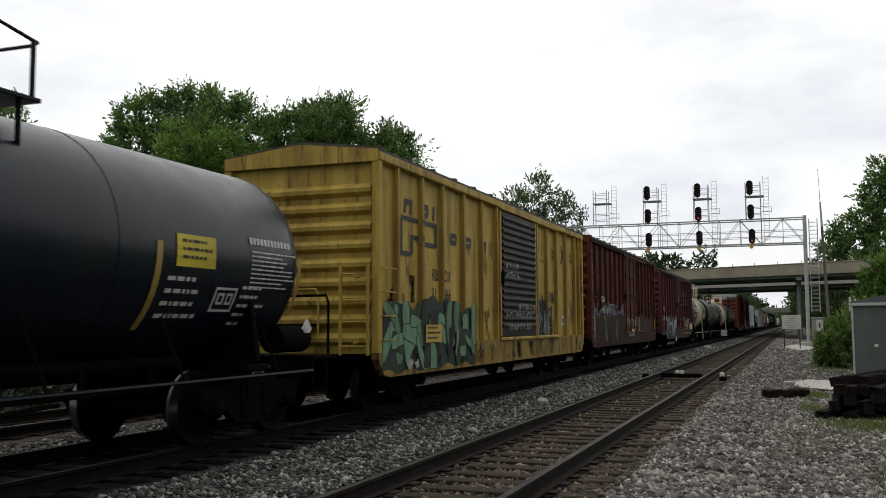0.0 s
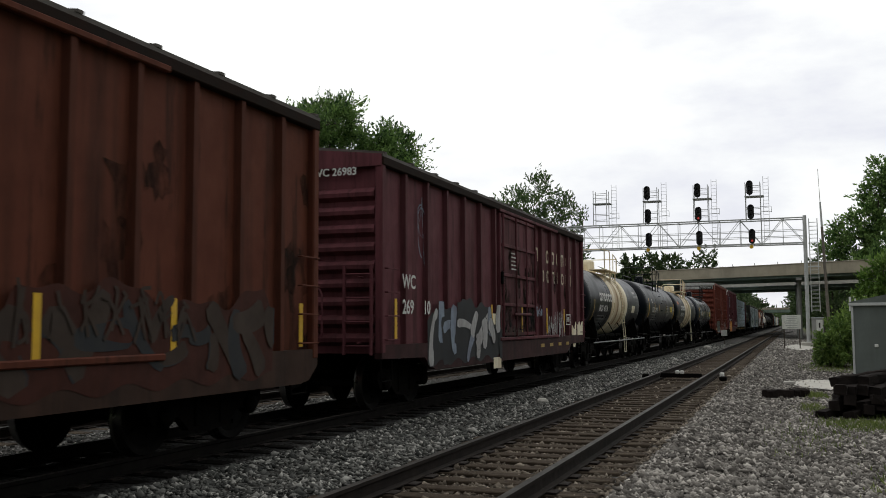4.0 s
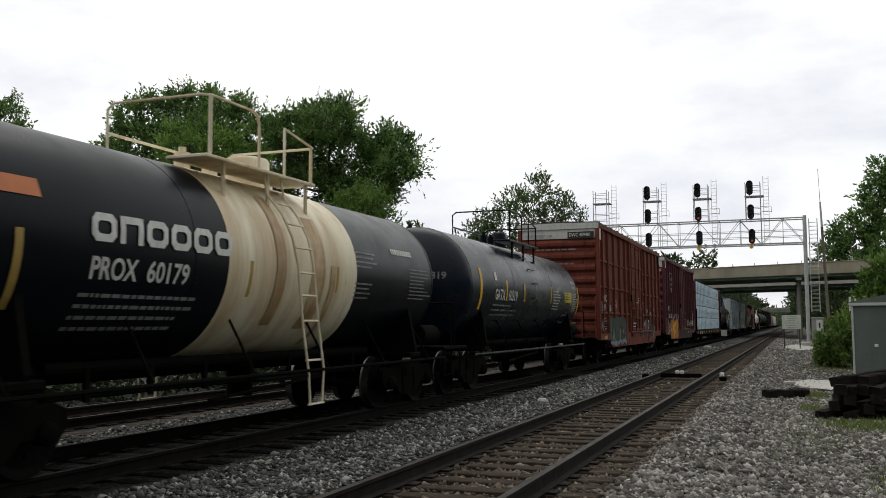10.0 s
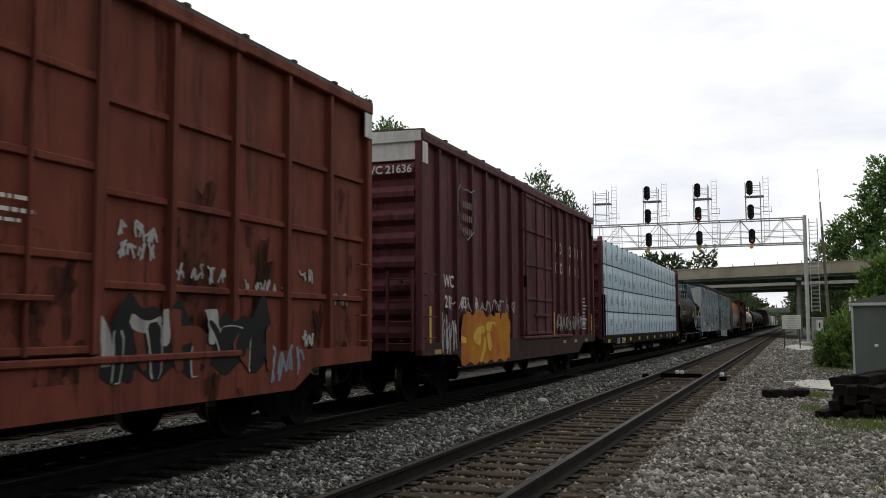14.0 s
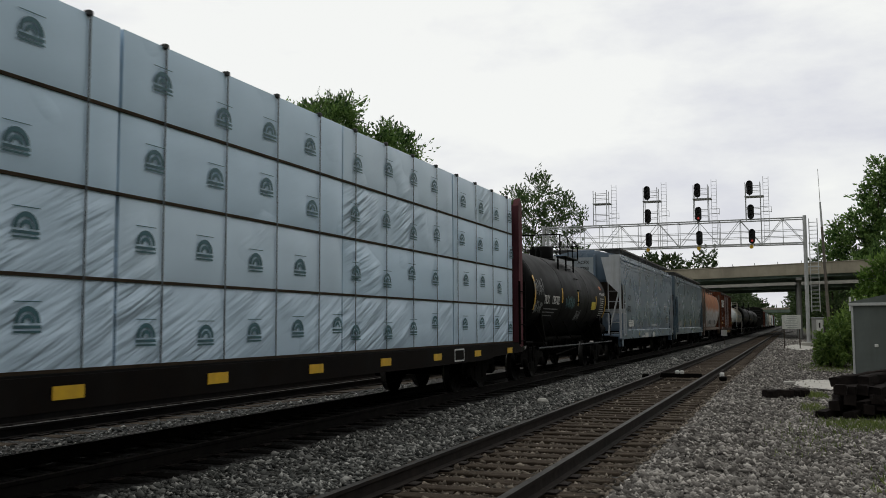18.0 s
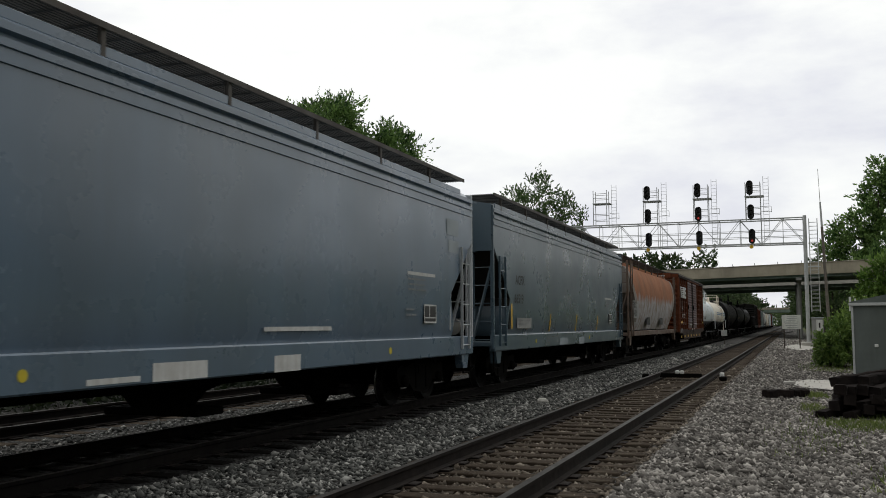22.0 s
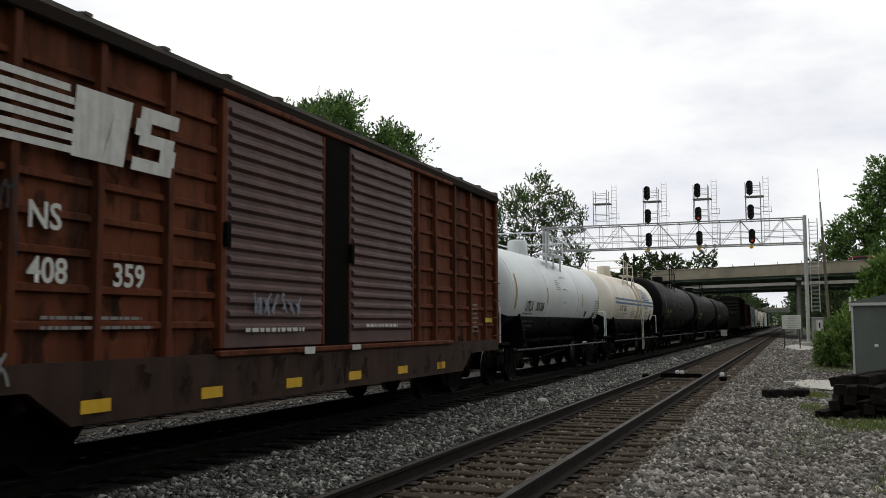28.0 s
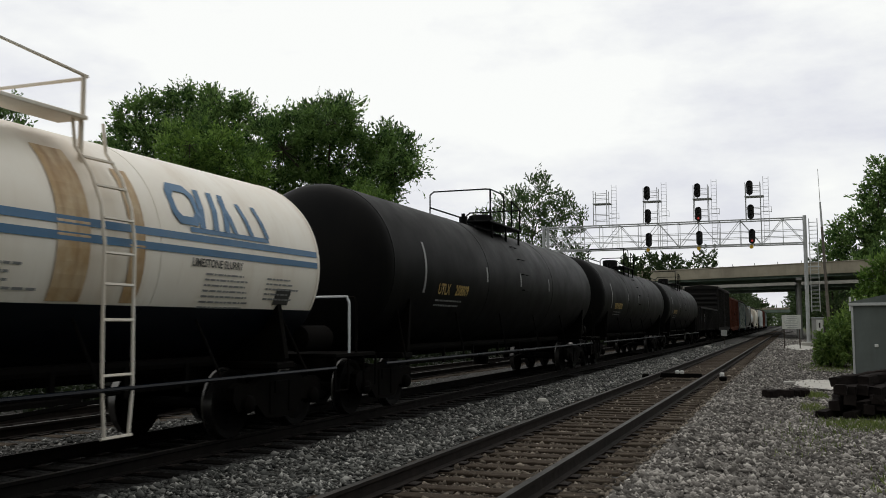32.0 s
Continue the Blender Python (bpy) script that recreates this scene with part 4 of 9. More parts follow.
far_bridge()

# ---- signal bridge
GY = 80.0


def signal_bridge():
    sb = thing("signal_bridge", "galvanised lattice signal bridge with black signal heads over the tracks", "signal bridge")
    x0, x1, zt, zb, dep = -20.3, 1.2, 10.0, 7.95, 1.5
    y0, y1 = GY, GY + dep
    for x in (x0, x1):
        for y in (y0, y1):
            part("mast", Mesh().cyl((x, y, -0.4), (x, y, zt + 0.15), 0.14, 12), GALV, sb, "round galvanised mast", smooth=True)
        part("footing", Mesh().box((x, GY + dep / 2, -0.25), (1.1, 2.6, 0.5), cut=0.04), CONCPALE, sb, "concrete footing")
        part("mast_brace", Mesh().tube([(x, y0, 1.5), (x, y1, 4.5), (x, y0, 7.5)], 0.04), GALV, sb)
    for y in (y0, y1):
        for z in (zt, zb):
            part("chord", Mesh().box(((x0 + x1) / 2, y, z), (x1 - x0, 0.10, 0.10), cut=0.01), GALV, sb)
    n = 13
    w = (x1 - x0) / n
    for i in range(n + 1):
        x = x0 + w * i
        for y in (y0, y1):
            part("upright", Mesh().box((x, y, (zt + zb) / 2), (0.045, 0.045, zt - zb)), GALV, sb)
        for z in (zt, zb):
            part("cross_tie", Mesh().tube([(x, y0, z), (x, y1, z)], 0.03), GALV, sb)
        if i < n:
            for y in (y0, y1):
                a, b = ((x, y, zb), (x + w, y, zt)) if i % 2 else ((x, y, zt), (x + w, y, zb))
                part("diagonal", Mesh().tube([a, b], 0.024), GALV, sb)
    part("walkway", Mesh().box(((x0 + x1) / 2, GY + dep / 2, zb + 0.08), (x1 - x0, 0.7, 0.05)), GALV, sb)
    for z in (zb + 0.6, zb + 1.1):
        part("handrail", Mesh().tube([(x0, y1 - 0.1, z), (x1, y1 - 0.1, z)], 0.022), GALV, sb)
        part("handrail", Mesh().tube([(x0, y0 + 0.1, z), (x1, y0 + 0.1, z)], 0.022), GALV, sb)
    # ladder at the right-hand mast
    def ladder(x, y, za, zb2, wide=0.42, step=0.3, r=0.022):
        ms = Mesh()
        for k in (-1, 1):
            ms.tube([(x + k * wide / 2, y, za), (x + k * wide / 2, y, zb2)], r)
        z = za + 0.15
        while z < zb2:
            ms.tube([(x - wide / 2, y, z), (x + wide / 2, y, z)], r * 0.8, 5)
            z += step
        return part("ladder", ms, GALV, sb)
    ladder(x1 + 0.62, y0 + 0.2, 2.4, 9.9, 0.62, 0.32, 0.035)
    part("climb_cage", Mesh().tube([(x1 + 0.1, y0 + 0.2, 6.0), (x1 + 1.05, y0 + 0.2, 6.0), (x1 + 1.05, y0 - 0.3, 6.0), (x1 + 0.1, y0 - 0.3, 6.0)], 0.03), GALV, sb)
    for sx, heads in ((-15.3, False), (-11.0, True), (-6.85, True), (-2.7, True)):
        top = zt + 3.1
        for k in (-0.58, 0.58):
            for y in (y0 + 0.15, y1 - 0.3):
                part("stand_post", Mesh().box((sx + k, y, (zt + top) / 2), (0.055, 0.055, top - zt)), GALV, sb)
        part("platform", Mesh().box((sx + 0.1, GY + dep / 2, zt + 1.95), (1.5, 1.2, 0.06)), GALV, sb)
        for z in (zt + 0.5, zt + 1.0, zt + 2.4, zt + 2.8):
            for y in (y0 + 0.15, y1 - 0.3):
                part("stand_rail", Mesh().tube([(sx - 0.58, y, z), (sx + 0.58, y, z)], 0.022), GALV, sb)
        ladder(sx + 1.0, y1 - 0.1, zb, zt + 3.7, 0.42, 0.3, 0.017)
        part("ladder_guard", Mesh().tube([(sx + 0.6, y1 - 0.6, zt + 0.7), (sx + 1.4, y1 - 0.6, zt + 0.7), (sx + 1.4, y1, zt + 0.7), (sx + 1.4, y1, zt + 1.2), (sx + 0.6, y1, zt + 1.2)], 0.022), GALV, sb)
        if heads:
            for i, z in enumerate((zt + 2.6, zt + 0.62, zb + 0.65)):
                xx = sx - 0.22 + 0.04 * i
                hd = Mesh()
                prof = [(xx + 0.26 * math.cos(t), z + (0.34 if math.sin(t) >= 0 else -0.34) + 0.26 * math.sin(t)) for t in [2 * math.pi * k / 24 for k in range(24)]]
                hd.prism(prof, y0 - 0.22, y0 - 0.14, "y")
                hd.box((xx, y0 - 0.02, z), (0.34, 0.26, 0.95), cut=0.03)
                h = part("signal_head", hd, SIGBLK, sb, "black oval signal head")
                for k, dz in enumerate((0.36, 0.0, -0.36)):
                    hood = Mesh()
                    seg = 10
                    vs, fs = [], []
                    for j in range(seg + 1):
                        t = math.pi * (-0.2 + 1.4 * j / seg)
                        for yy, rr in ((y0 - 0.22, 0.14), (y0 - 0.55, 0.13)):
                            vs.append((xx + rr * math.cos(t), yy, z + dz + rr * math.sin(t)))
                    fs = [(2 * j, 2 * j + 1, 2 * j + 3, 2 * j + 2) for j in range(seg)]
                    hood.add(vs, fs)
                    part("hood", hood, SIGBLK, h)
                    part("lens", Mesh().cyl((xx, y0 - 0.225, z + dz), (xx, y0 - 0.24, z + dz), 0.085, 12), RED if (k == 2 and (i, sx) in ((1, -6.85), (2, -2.7))) else LENS, h)
                part("head_bracket", Mesh().tube([(xx, y0 - 0.05, z - 0.5), (xx, y0 - 0.05, z - 0.8), (xx, y0 + 0.15, z - 0.8)], 0.035), GALV, sb)
            part("stencil_plate", Mesh().cyl((sx - 0.2, y0 - 0.3, zb - 0.22), (sx - 0.2, y0 - 0.27, zb - 0.22), 0.16, 12), YREF, sb, "small yellow disc")
    return sb


LENS = surf("dark_signal_lens", (0.02, 0.02, 0.022), rough=0.2, bump=0)
RED = bpy.data.materials.new("lit_red_lens")
RED.use_nodes = True
RED.node_tree.nodes["Principled BSDF"].inputs["Base Color"].default_value = (0.3, 0.02, 0.02, 1)
RED.node_tree.nodes["Principled BSDF"].inputs["Emission Color"].default_value = (1, 0.12, 0.1, 1)
RED.node_tree.nodes["Principled BSDF"].inputs["Emission Strength"].default_value = 0.35
signal_bridge()

# ---- what stands on the gravel to the right of the tracks


def relay_house():
    rh = thing("relay_house", "grey steel relay house with a low pitched roof beside the gravel", "signal cabinet", at=pose(1.9, 34.2, -0.4, 0, 0, -6))
    part("body", Mesh().box((1.6, 1.4, 1.25), (3.2, 2.8, 2.5), cut=0.02), CABGREY, rh, "grey painted sheet-steel walls")
    part("roof", Mesh().prism([(-0.08, 2.5), (3.28, 2.5), (3.28, 2.6), (1.6, 2.95), (-0.08, 2.6)], -0.1, 2.9, "y"), CABGREY, rh, "low pitched steel roof")
    part("roof_edge", Mesh().box((1.6, -0.08, 2.52), (3.4, 0.06, 0.1), cut=0.01), GALV, rh)
    part("corner_trim", Mesh().box((0.0, 0.0, 1.25), (0.07, 0.07, 2.5), cut=0.01), GALV, rh)
    part("vent_pipe", Mesh().cyl((-0.06, 0.1, 2.3), (-0.06, 0.1, 2.78), 0.035, 8), WHITEPNT, rh, "white plastic pipe")
    part("vent_pipe", Mesh().cyl((0.1, 0.1, 2.45), (0.1, 0.1, 2.72), 0.025, 8), WHITEPNT, rh)
    part("door_panel", Mesh().box((1.7, -0.012, 1.2), (1.0, 0.03, 2.05), cut=0.01), CABGREY, rh)
    part("door_latch", Mesh().box((0.7, -0.04, 1.15), (0.12, 0.05, 0.1), cut=0.015), WHITEPNT, rh, "bright metal padlock hasp")
    part("footing", Mesh().box((1.6, 1.4, -0.04), (3.3, 2.9, 0.16), cut=0.02), CONCPALE, rh, "concrete base")
    return rh


relay_house()


def loose_tie(x, y, z, length, rz, rx=0, ry=0, label="old charred wooden tie lying on the gravel"):
    ms = Mesh()
    rnd = random.Random(x * 7 + y)
    n = 7
    prof = [(-0.11, -0.09), (0.11, -0.09), (0.115, 0.08), (0.09, 0.1), (-0.09, 0.1), (-0.115, 0.08)]
    vs = []
    for i in range(n + 1):
        for a, b in prof:
            vs.append(((i / n - 0.5) * length + rnd.uniform(-0.02, 0.02), a * rnd.uniform(0.85, 1.1), b * rnd.uniform(0.85, 1.1)))
    k = len(prof)
    fs = [(i * k + j, i * k + (j + 1) % k, (i + 1) * k + (j + 1) % k, (i + 1) * k + j) for i in range(n) for j in range(k)] + [tuple(range(k))[::-1], tuple(range(n * k, (n + 1) * k))]
    ms.add(vs, fs)
    ob = tagged(new("old_tie", ms.data(TIEOLD)), label, "railway tie", "old ties beside the track")
    ob.matrix_basis = pose(x, y, z, rx, ry, rz)
    return ob


loose_tie(-0.38, 24.15, -0.2, 0.75, 38, label="short burnt tie lying across the gravel")
loose_tie(0.1, 24.75, -0.21, 0.5, 46, 12, label="short burnt tie lying across the gravel")
for x, y, z, ln, rz, ry in ((0.86, 20.25, -0.22, 1.7, 82, 0), (1.1, 20.4, -0.22, 1.8, 80, 0), (1.36, 20.35, -0.22, 1.7, 84, 0), (1.62, 20.5, -0.22, 1.8, 80, 0), (1.9, 20.5, -0.22, 1.8, 82, 0),
                            (0.88, 20.3, -0.02, 1.75, 80, 0), (1.14, 20.45, -0.02, 1.7, 84, 0), (1.42, 20.5, -0.02, 1.75, 78, 0), (1.7, 20.6, -0.02, 1.8, 80, 0), (1.98, 20.6, -0.02, 1.7, 83, 0),
                            (0.85, 20.25, 0.18, 1.5, 76, 0), (1.16, 20.75, 0.18, 1.7, 82, 0), (1.45, 20.8, 0.18, 1.7, 74, 0), (1.75, 20.9, 0.18, 1.7, 80, 0), (1.3, 21.0, 0.38, 1.5, 68, 0), (1.62, 21.1, 0.38, 1.5, 76, 0), (1.95, 21.0, 0.38, 1.6, 84, 0)):
    k = math.sin(x * 91 + y * 37 + z * 53)
    loose_tie(x + 0.05 * k, y + 0.12 * k, z, ln, rz + 22 * k, 6 * k, ry + 5 * k, "old black tie in a rough pile by the track")


def gravel_pad():
    ms = Mesh()
    rnd = random.Random(3)
    ring = [(0.85 + 0.85 * math.cos(t) * rnd.uniform(0.9, 1.1), 30.2 + 2.5 * math.sin(t) * rnd.uniform(0.9, 1.1)) for t in [2 * math.pi * k / 26 for k in range(26)]]
    ms.add([(x, y, ground_z(x, y) + 0.035) for x, y in ring] + [(0.85, 30.2, ground_z(0.85, 30.2) + 0.05)], [(i, (i + 1) % 26, 26) for i in range(26)])
    tagged(new("concrete_apron", ms.data(CONCPALE)), "pale concrete apron in front of the relay house", "pavement", kind="structure")
    ring = [(0.5 + 1.05 * math.cos(t) * rnd.uniform(0.92, 1.08), 76 + 8.5 * math.sin(t) * rnd.uniform(0.92, 1.08)) for t in [2 * math.pi * k / 26 for k in range(26)]]
    ms = Mesh().add([(x, y, ground_z(x, y) + 0.06) for x, y in ring] + [(0.5, 76, ground_z(0.5, 76) + 0.12)], [(i, (i + 1) % 26, 26) for i in range(26)])
    tagged(new("round_slab", ms.data(CONCPALE)), "pale round patch of concrete at the foot of the signal bridge", "slab", kind="structure")
    for y in (29.8, 30.3):
        ob = tagged(new("cable_cover", Mesh().box((0, 0, 0), (0.32, 0.14, 0.08), cut=0.015).data(CONCPALE)), "pale cable trough cover lying in the gravel", "cable cover", "trough covers")
        ob.matrix_basis = pose(-0.13, y, ground_z(-0.13, y) + 0.045, 0, 0, 8)


gravel_pad()


def notice_board():
    nb = thing("notice_board", "faded white notice board on two dark posts", "sign", at=pose(-0.05, 70.5, -0.33))
    part("board", Mesh().box((0, 0, 1.92), (1.26, 0.04, 0.98), cut=0.01), BOARD, nb, "white board with faint writing")
    rnd = random.Random(8)
    for i in range(7):
        w = rnd.uniform(0.6, 1.0)
        part("writing_line", Mesh().box((rnd.uniform(-0.05, 0.05), -0.024, 2.3 - i * 0.125), (w, 0.006, 0.025)), DIMLET, nb)
    for x in (-0.5, 0.52):
        part("post", Mesh().box((x, 0.04, 1.1), (0.07, 0.07, 2.3)), BARK, nb, "dark post")
    return nb


notice_board()


def mast_boxes():
    for x, y, s, lab in ((1.9, 80.2, (0.9, 0.7, 2.3), "grey steel junction cabinet at the mast foot"), (3.1, 80.6, (1.0, 0.8, 1.9), "low grey steel cabinet by the antenna pole")):
        c = thing("junction_cabinet", lab, "cabinet", at=pose(x, y, -0.4))
        part("body", Mesh().box((0, 0, s[2] / 2), s, cut=0.02), PIER, c)
        part("cap", Mesh().box((0, 0, s[2] + 0.03), (s[0] + 0.1, s[1] + 0.1, 0.06), cut=0.01), GALV, c)
        part("door", Mesh().box((0, -s[1] / 2 - 0.012, s[2] / 2), (s[0] * 0.8, 0.025, s[2] * 0.85), cut=0.008), PIER, c)
    pl = thing("warning_plate", "small white plate with a dark mark on a post", "sign", at=pose(2.02, 79.6, -0.4))
    part("plate", Mesh().box((0, 0, 1.75), (0.46, 0.02, 0.85), cut=0.005), WHITEPNT, pl)
    part("mark", Mesh().box((0, -0.014, 1.75), (0.12, 0.008, 0.4)), BLET, pl)
    part("post", Mesh().box((0, 0.04, 0.9), (0.06, 0.06, 1.8)), GALV, pl)
    ap = thing("antenna_pole", "tall grey pole with a thin whip antenna", "pole", at=pose(2.8, 80.3, -0.4))
    part("pole", Mesh().cyl((0, 0, 0), (-0.32, 0, 9.6), 0.13, 12, 0.1), POLEWOOD, ap, smooth=True)
    part("sleeve", Mesh().cyl((-0.32, 0, 9.6), (-0.39, 0, 11.6), 0.09, 10, 0.07), GALV, ap)
    part("whip", Mesh().cyl((-0.39, 0, 11.6), (-0.48, 0, 14.3), 0.03, 6, 0.02), WHITEPNT, ap, "thin white whip antenna")


mast_boxes()


def dragging_detector():
    dd = thing("dragging_detector", "dark trackside detector plate between the rails with white boxes", "detector", at=pose(NEAR_X, 29.1, -0.1))
    part("plate", Mesh().box((0, 0, 0.02), (1.25, 0.5, 0.06), cut=0.015), UNDER, dd, "dark steel plate")
    part("paddle", Mesh().box((0, -0.22, 0.06), (1.2, 0.05, 0.12), cut=0.01), UNDER, dd)
    for x in (-0.12, 0.02):
        part("white_box", Mesh().box((x, -0.2, 0.15), (0.12, 0.16, 0.1), cut=0.02), WHITEPNT, dd, "white box")
    part("white_box", Mesh().box((1.15, 0.1, 0.07), (0.12, 0.22, 0.14), cut=0.02), WHITEPNT, dd, "white box")
    part("end_box", Mesh().box((-1.1, 0.1, 0.02), (0.2, 0.2, 0.12), cut=0.03), UNDER, dd)
    part("end_box", Mesh().box((1.2, -0.12, -0.02), (0.22, 0.3, 0.12), cut=0.03), UNDER, dd)


dragging_detector()

for x, y, s in ((-5.25, 20.4, 0.24), (-5.6, 68.0, 0.45), (-5.3, 46, 0.2)):
    b = tagged(new("white_marker_stone", Mesh().box((0, 0, 0), (s, s * 0.8, s * 0.6), cut=s * 0.18).data(CONCPALE)), "pale lump of stone beside the rail", "stone", "pale stones")
    b.matrix_basis = pose(x, y, ground_z(x, y) + s * 0.2, 8, 5, 30)
wm = thing("mile_board", "small white square board on a short stake beside the track", "sign", at=pose(-5.55, 84.5, -0.3))
part("board", Mesh().box((0, 0, 1.0), (0.5, 0.03, 0.5), cut=0.01), WHITEPNT, wm)
part("stake", Mesh().box((0, 0.03, 0.5), (0.06, 0.05, 1.0)), BARK, wm)

# ---- trees


def leaf_mesh(pts, size, seed, mat, along=None):
    """Many small pointed leaf clumps at pts, each lying roughly along its spray where one is given."""
    rg = np.random.default_rng(seed)
    n = len(pts)
    a = rg.normal(size=(n, 3))
    if along is not None:
        a = a * 0.42 + along
    a /= np.linalg.norm(a, axis=1, keepdims=True)
    b = rg.normal(size=(n, 3)); b -= a * (a * b).sum(1, keepdims=True); b /= np.linalg.norm(b, axis=1, keepdims=True)
    s = size * rg.uniform(0.55, 1.25, (n, 1))
    V = np.stack([pts - a * s, pts - b * s * 0.45 + a * s * 0.1, pts + a * s, pts + b * s * 0.45 + a * s * 0.1], 1)
    V[:, 1, 2] -= s[:, 0] * 0.15
    V[:, 3, 2] -= s[:, 0] * 0.15
    me = bpy.data.meshes.new("leaves")
    me.vertices.add(n * 4); me.vertices.foreach_set("co", V.reshape(-1))
    F = np.arange(n * 4)
    me.loops.add(n * 4); me.loops.foreach_set("vertex_index", F)
    me.polygons.add(n); me.polygons.foreach_set("loop_start", np.arange(0, n * 4, 4))
    me.update(calc_edges=True)
    me.materials.append(mat)
    return me


def clumps_on(lobes, gap, rg):
    """Places for leaf clumps: spread over the outside of the lobes, apart from one another, and a few within."""
    out, way = [], []
    L = np.array(lobes)
    for l in L:
        k = int(14 * l[3] * l[4] / (gap * gap)) + 6
        d = rg.normal(size=(k, 3)); d /= np.linalg.norm(d, axis=1, keepdims=True)
        p = l[:3] + d * l[3:6] * rg.uniform(0.62, 1.0, (k, 1)) ** 0.6
        for q, e in zip(p, d):
            inner = (((q - L[:, :3]) / L[:, 3:6]) ** 2).sum(1).min() < 0.3
            if inner and rg.random() > 0.15:
                continue
            if out and np.min(((np.array(out) - q) ** 2).sum(1)) < (gap * 0.72) ** 2:
                continue
            out.append(q); way.append(e)
    return np.array(out), np.array(way)


def tree(name, x, y, z0, lobes, mat, seed, leaves, size, trunk=0.3, label="", trunk_h=None, gap=None, lift=0.55):
    """lobes: (dx, dy, z, rx, ry, rz) from the trunk's foot. gap: the width of a leaf clump."""
    rg = np.random.default_rng(seed)
    rnd = random.Random(seed)
    t = thing(name, label, "tree" if name == "tree" else name, at=pose(x, y, z0))
    top = max(l[2] for l in lobes)
    th = trunk_h or top * 0.8
    ms = Mesh()
    k = 7
    ax = [(rnd.uniform(-0.25, 0.25) * (i > 0), rnd.uniform(-0.25, 0.25) * (i > 0), th * i / k) for i in range(k + 1)]
    for i in range(k):
        ms.cyl(ax[i], ax[i + 1], trunk * (1 - 0.8 * i / k), 9, trunk * (1 - 0.8 * (i + 1) / k), caps=False)
    part("trunk", ms, BARK, t, "grey-brown trunk", smooth=True)
    mean = sum(l[3] for l in lobes) / len(lobes)
    gap = gap or max(size * 4, mean * 0.55)
    C, W = clumps_on(lobes, gap, rg)
    near = (((C[:, None] - np.array(lobes)[None, :, :3]) / np.array(lobes)[None, :, 3:6]) ** 2).sum(2).argmin(1)
    for i, l in enumerate(lobes):
        c = Vector(l[:3])
        j = min(k - 1, max(1, int(k * (l[2] - l[5] * 0.8) / th)))
        lm = Mesh()
        a = Vector(ax[j])
        mid = (a + c) / 2 + Vector((rnd.uniform(-0.3, 0.3), rnd.uniform(-0.3, 0.3), -0.3))
        lm.cyl(a, mid, trunk * 0.32, 6, trunk * 0.22, caps=False).cyl(mid, c, trunk * 0.22, 6, trunk * 0.1, caps=False)
        for e in C[near == i]:
            lm.cyl(c, Vector(e), trunk * 0.08, 4, trunk * 0.025, caps=False)
        part("limb", lm, BARK, t)
    per = 10
    n = max(3, int(leaves / per / len(C)))
    m = n * len(C)
    # each clump is a fan of sprays that reach outward and up, leaves set along them
    base = np.repeat(C, n, 0) + rg.normal(size=(m, 3)) * gap * 0.22
    d = np.repeat(W, n, 0) * 0.55 + np.array([0, 0, lift]) + 0.62 * rg.normal(size=(m, 3))
    d /= np.linalg.norm(d, axis=1, keepdims=True)
    ln = gap * rg.uniform(0.35, 1.0, (m, 1)) * np.repeat(rg.uniform(0.7, 1.25, (len(C), 1)), n, 0)
    f = np.tile(np.linspace(0.05, 1.0, per), m)[:, None]
    P = np.repeat(base, per, 0) + np.repeat(d * ln, per, 0) * f + rg.normal(size=(m * per, 3)) * (1.15 - f) * np.repeat(ln, per, 0) * 0.16
    part("crown", leaf_mesh(P, size, seed, mat, np.repeat(d, per, 0)), None, t)
    return t


def lobes_dome(w, d, h0, h1, n, seed, r=(0.22, 0.36), power=1.0):
    """A rounded crown of n lobes between two heights."""
    rnd = random.Random(seed)
    out = []
    for i in range(n):
        f = (i + 0.5) / n
        z = h0 + (h1 - h0) * f
        env = math.sin(math.pi * min(1, 0.22 + 0.74 * f)) ** power
        a = i * 2.4 + rnd.uniform(-0.4, 0.4)
        rad = env * rnd.uniform(0.35, 0.8)
        rr = rnd.uniform(*r) * min(w, h1 - h0)
        out.append((math.cos(a) * rad * w / 2, math.sin(a) * rad * d / 2, z, rr * rnd.uniform(0.9, 1.2), rr, rr * rnd.uniform(0.75, 1.0)))
    return out


def lobes_of(x, foot, seed, main, deep=1.0):
    """Lobes from (x, height, radius) in the world, set fore and aft of the trunk by turns."""
    rnd = random.Random(seed)
    return [(a - x, rnd.uniform(-1, 1) * deep * r, z - foot, r * 0.84, r, r * 0.8) for a, z, r in main]


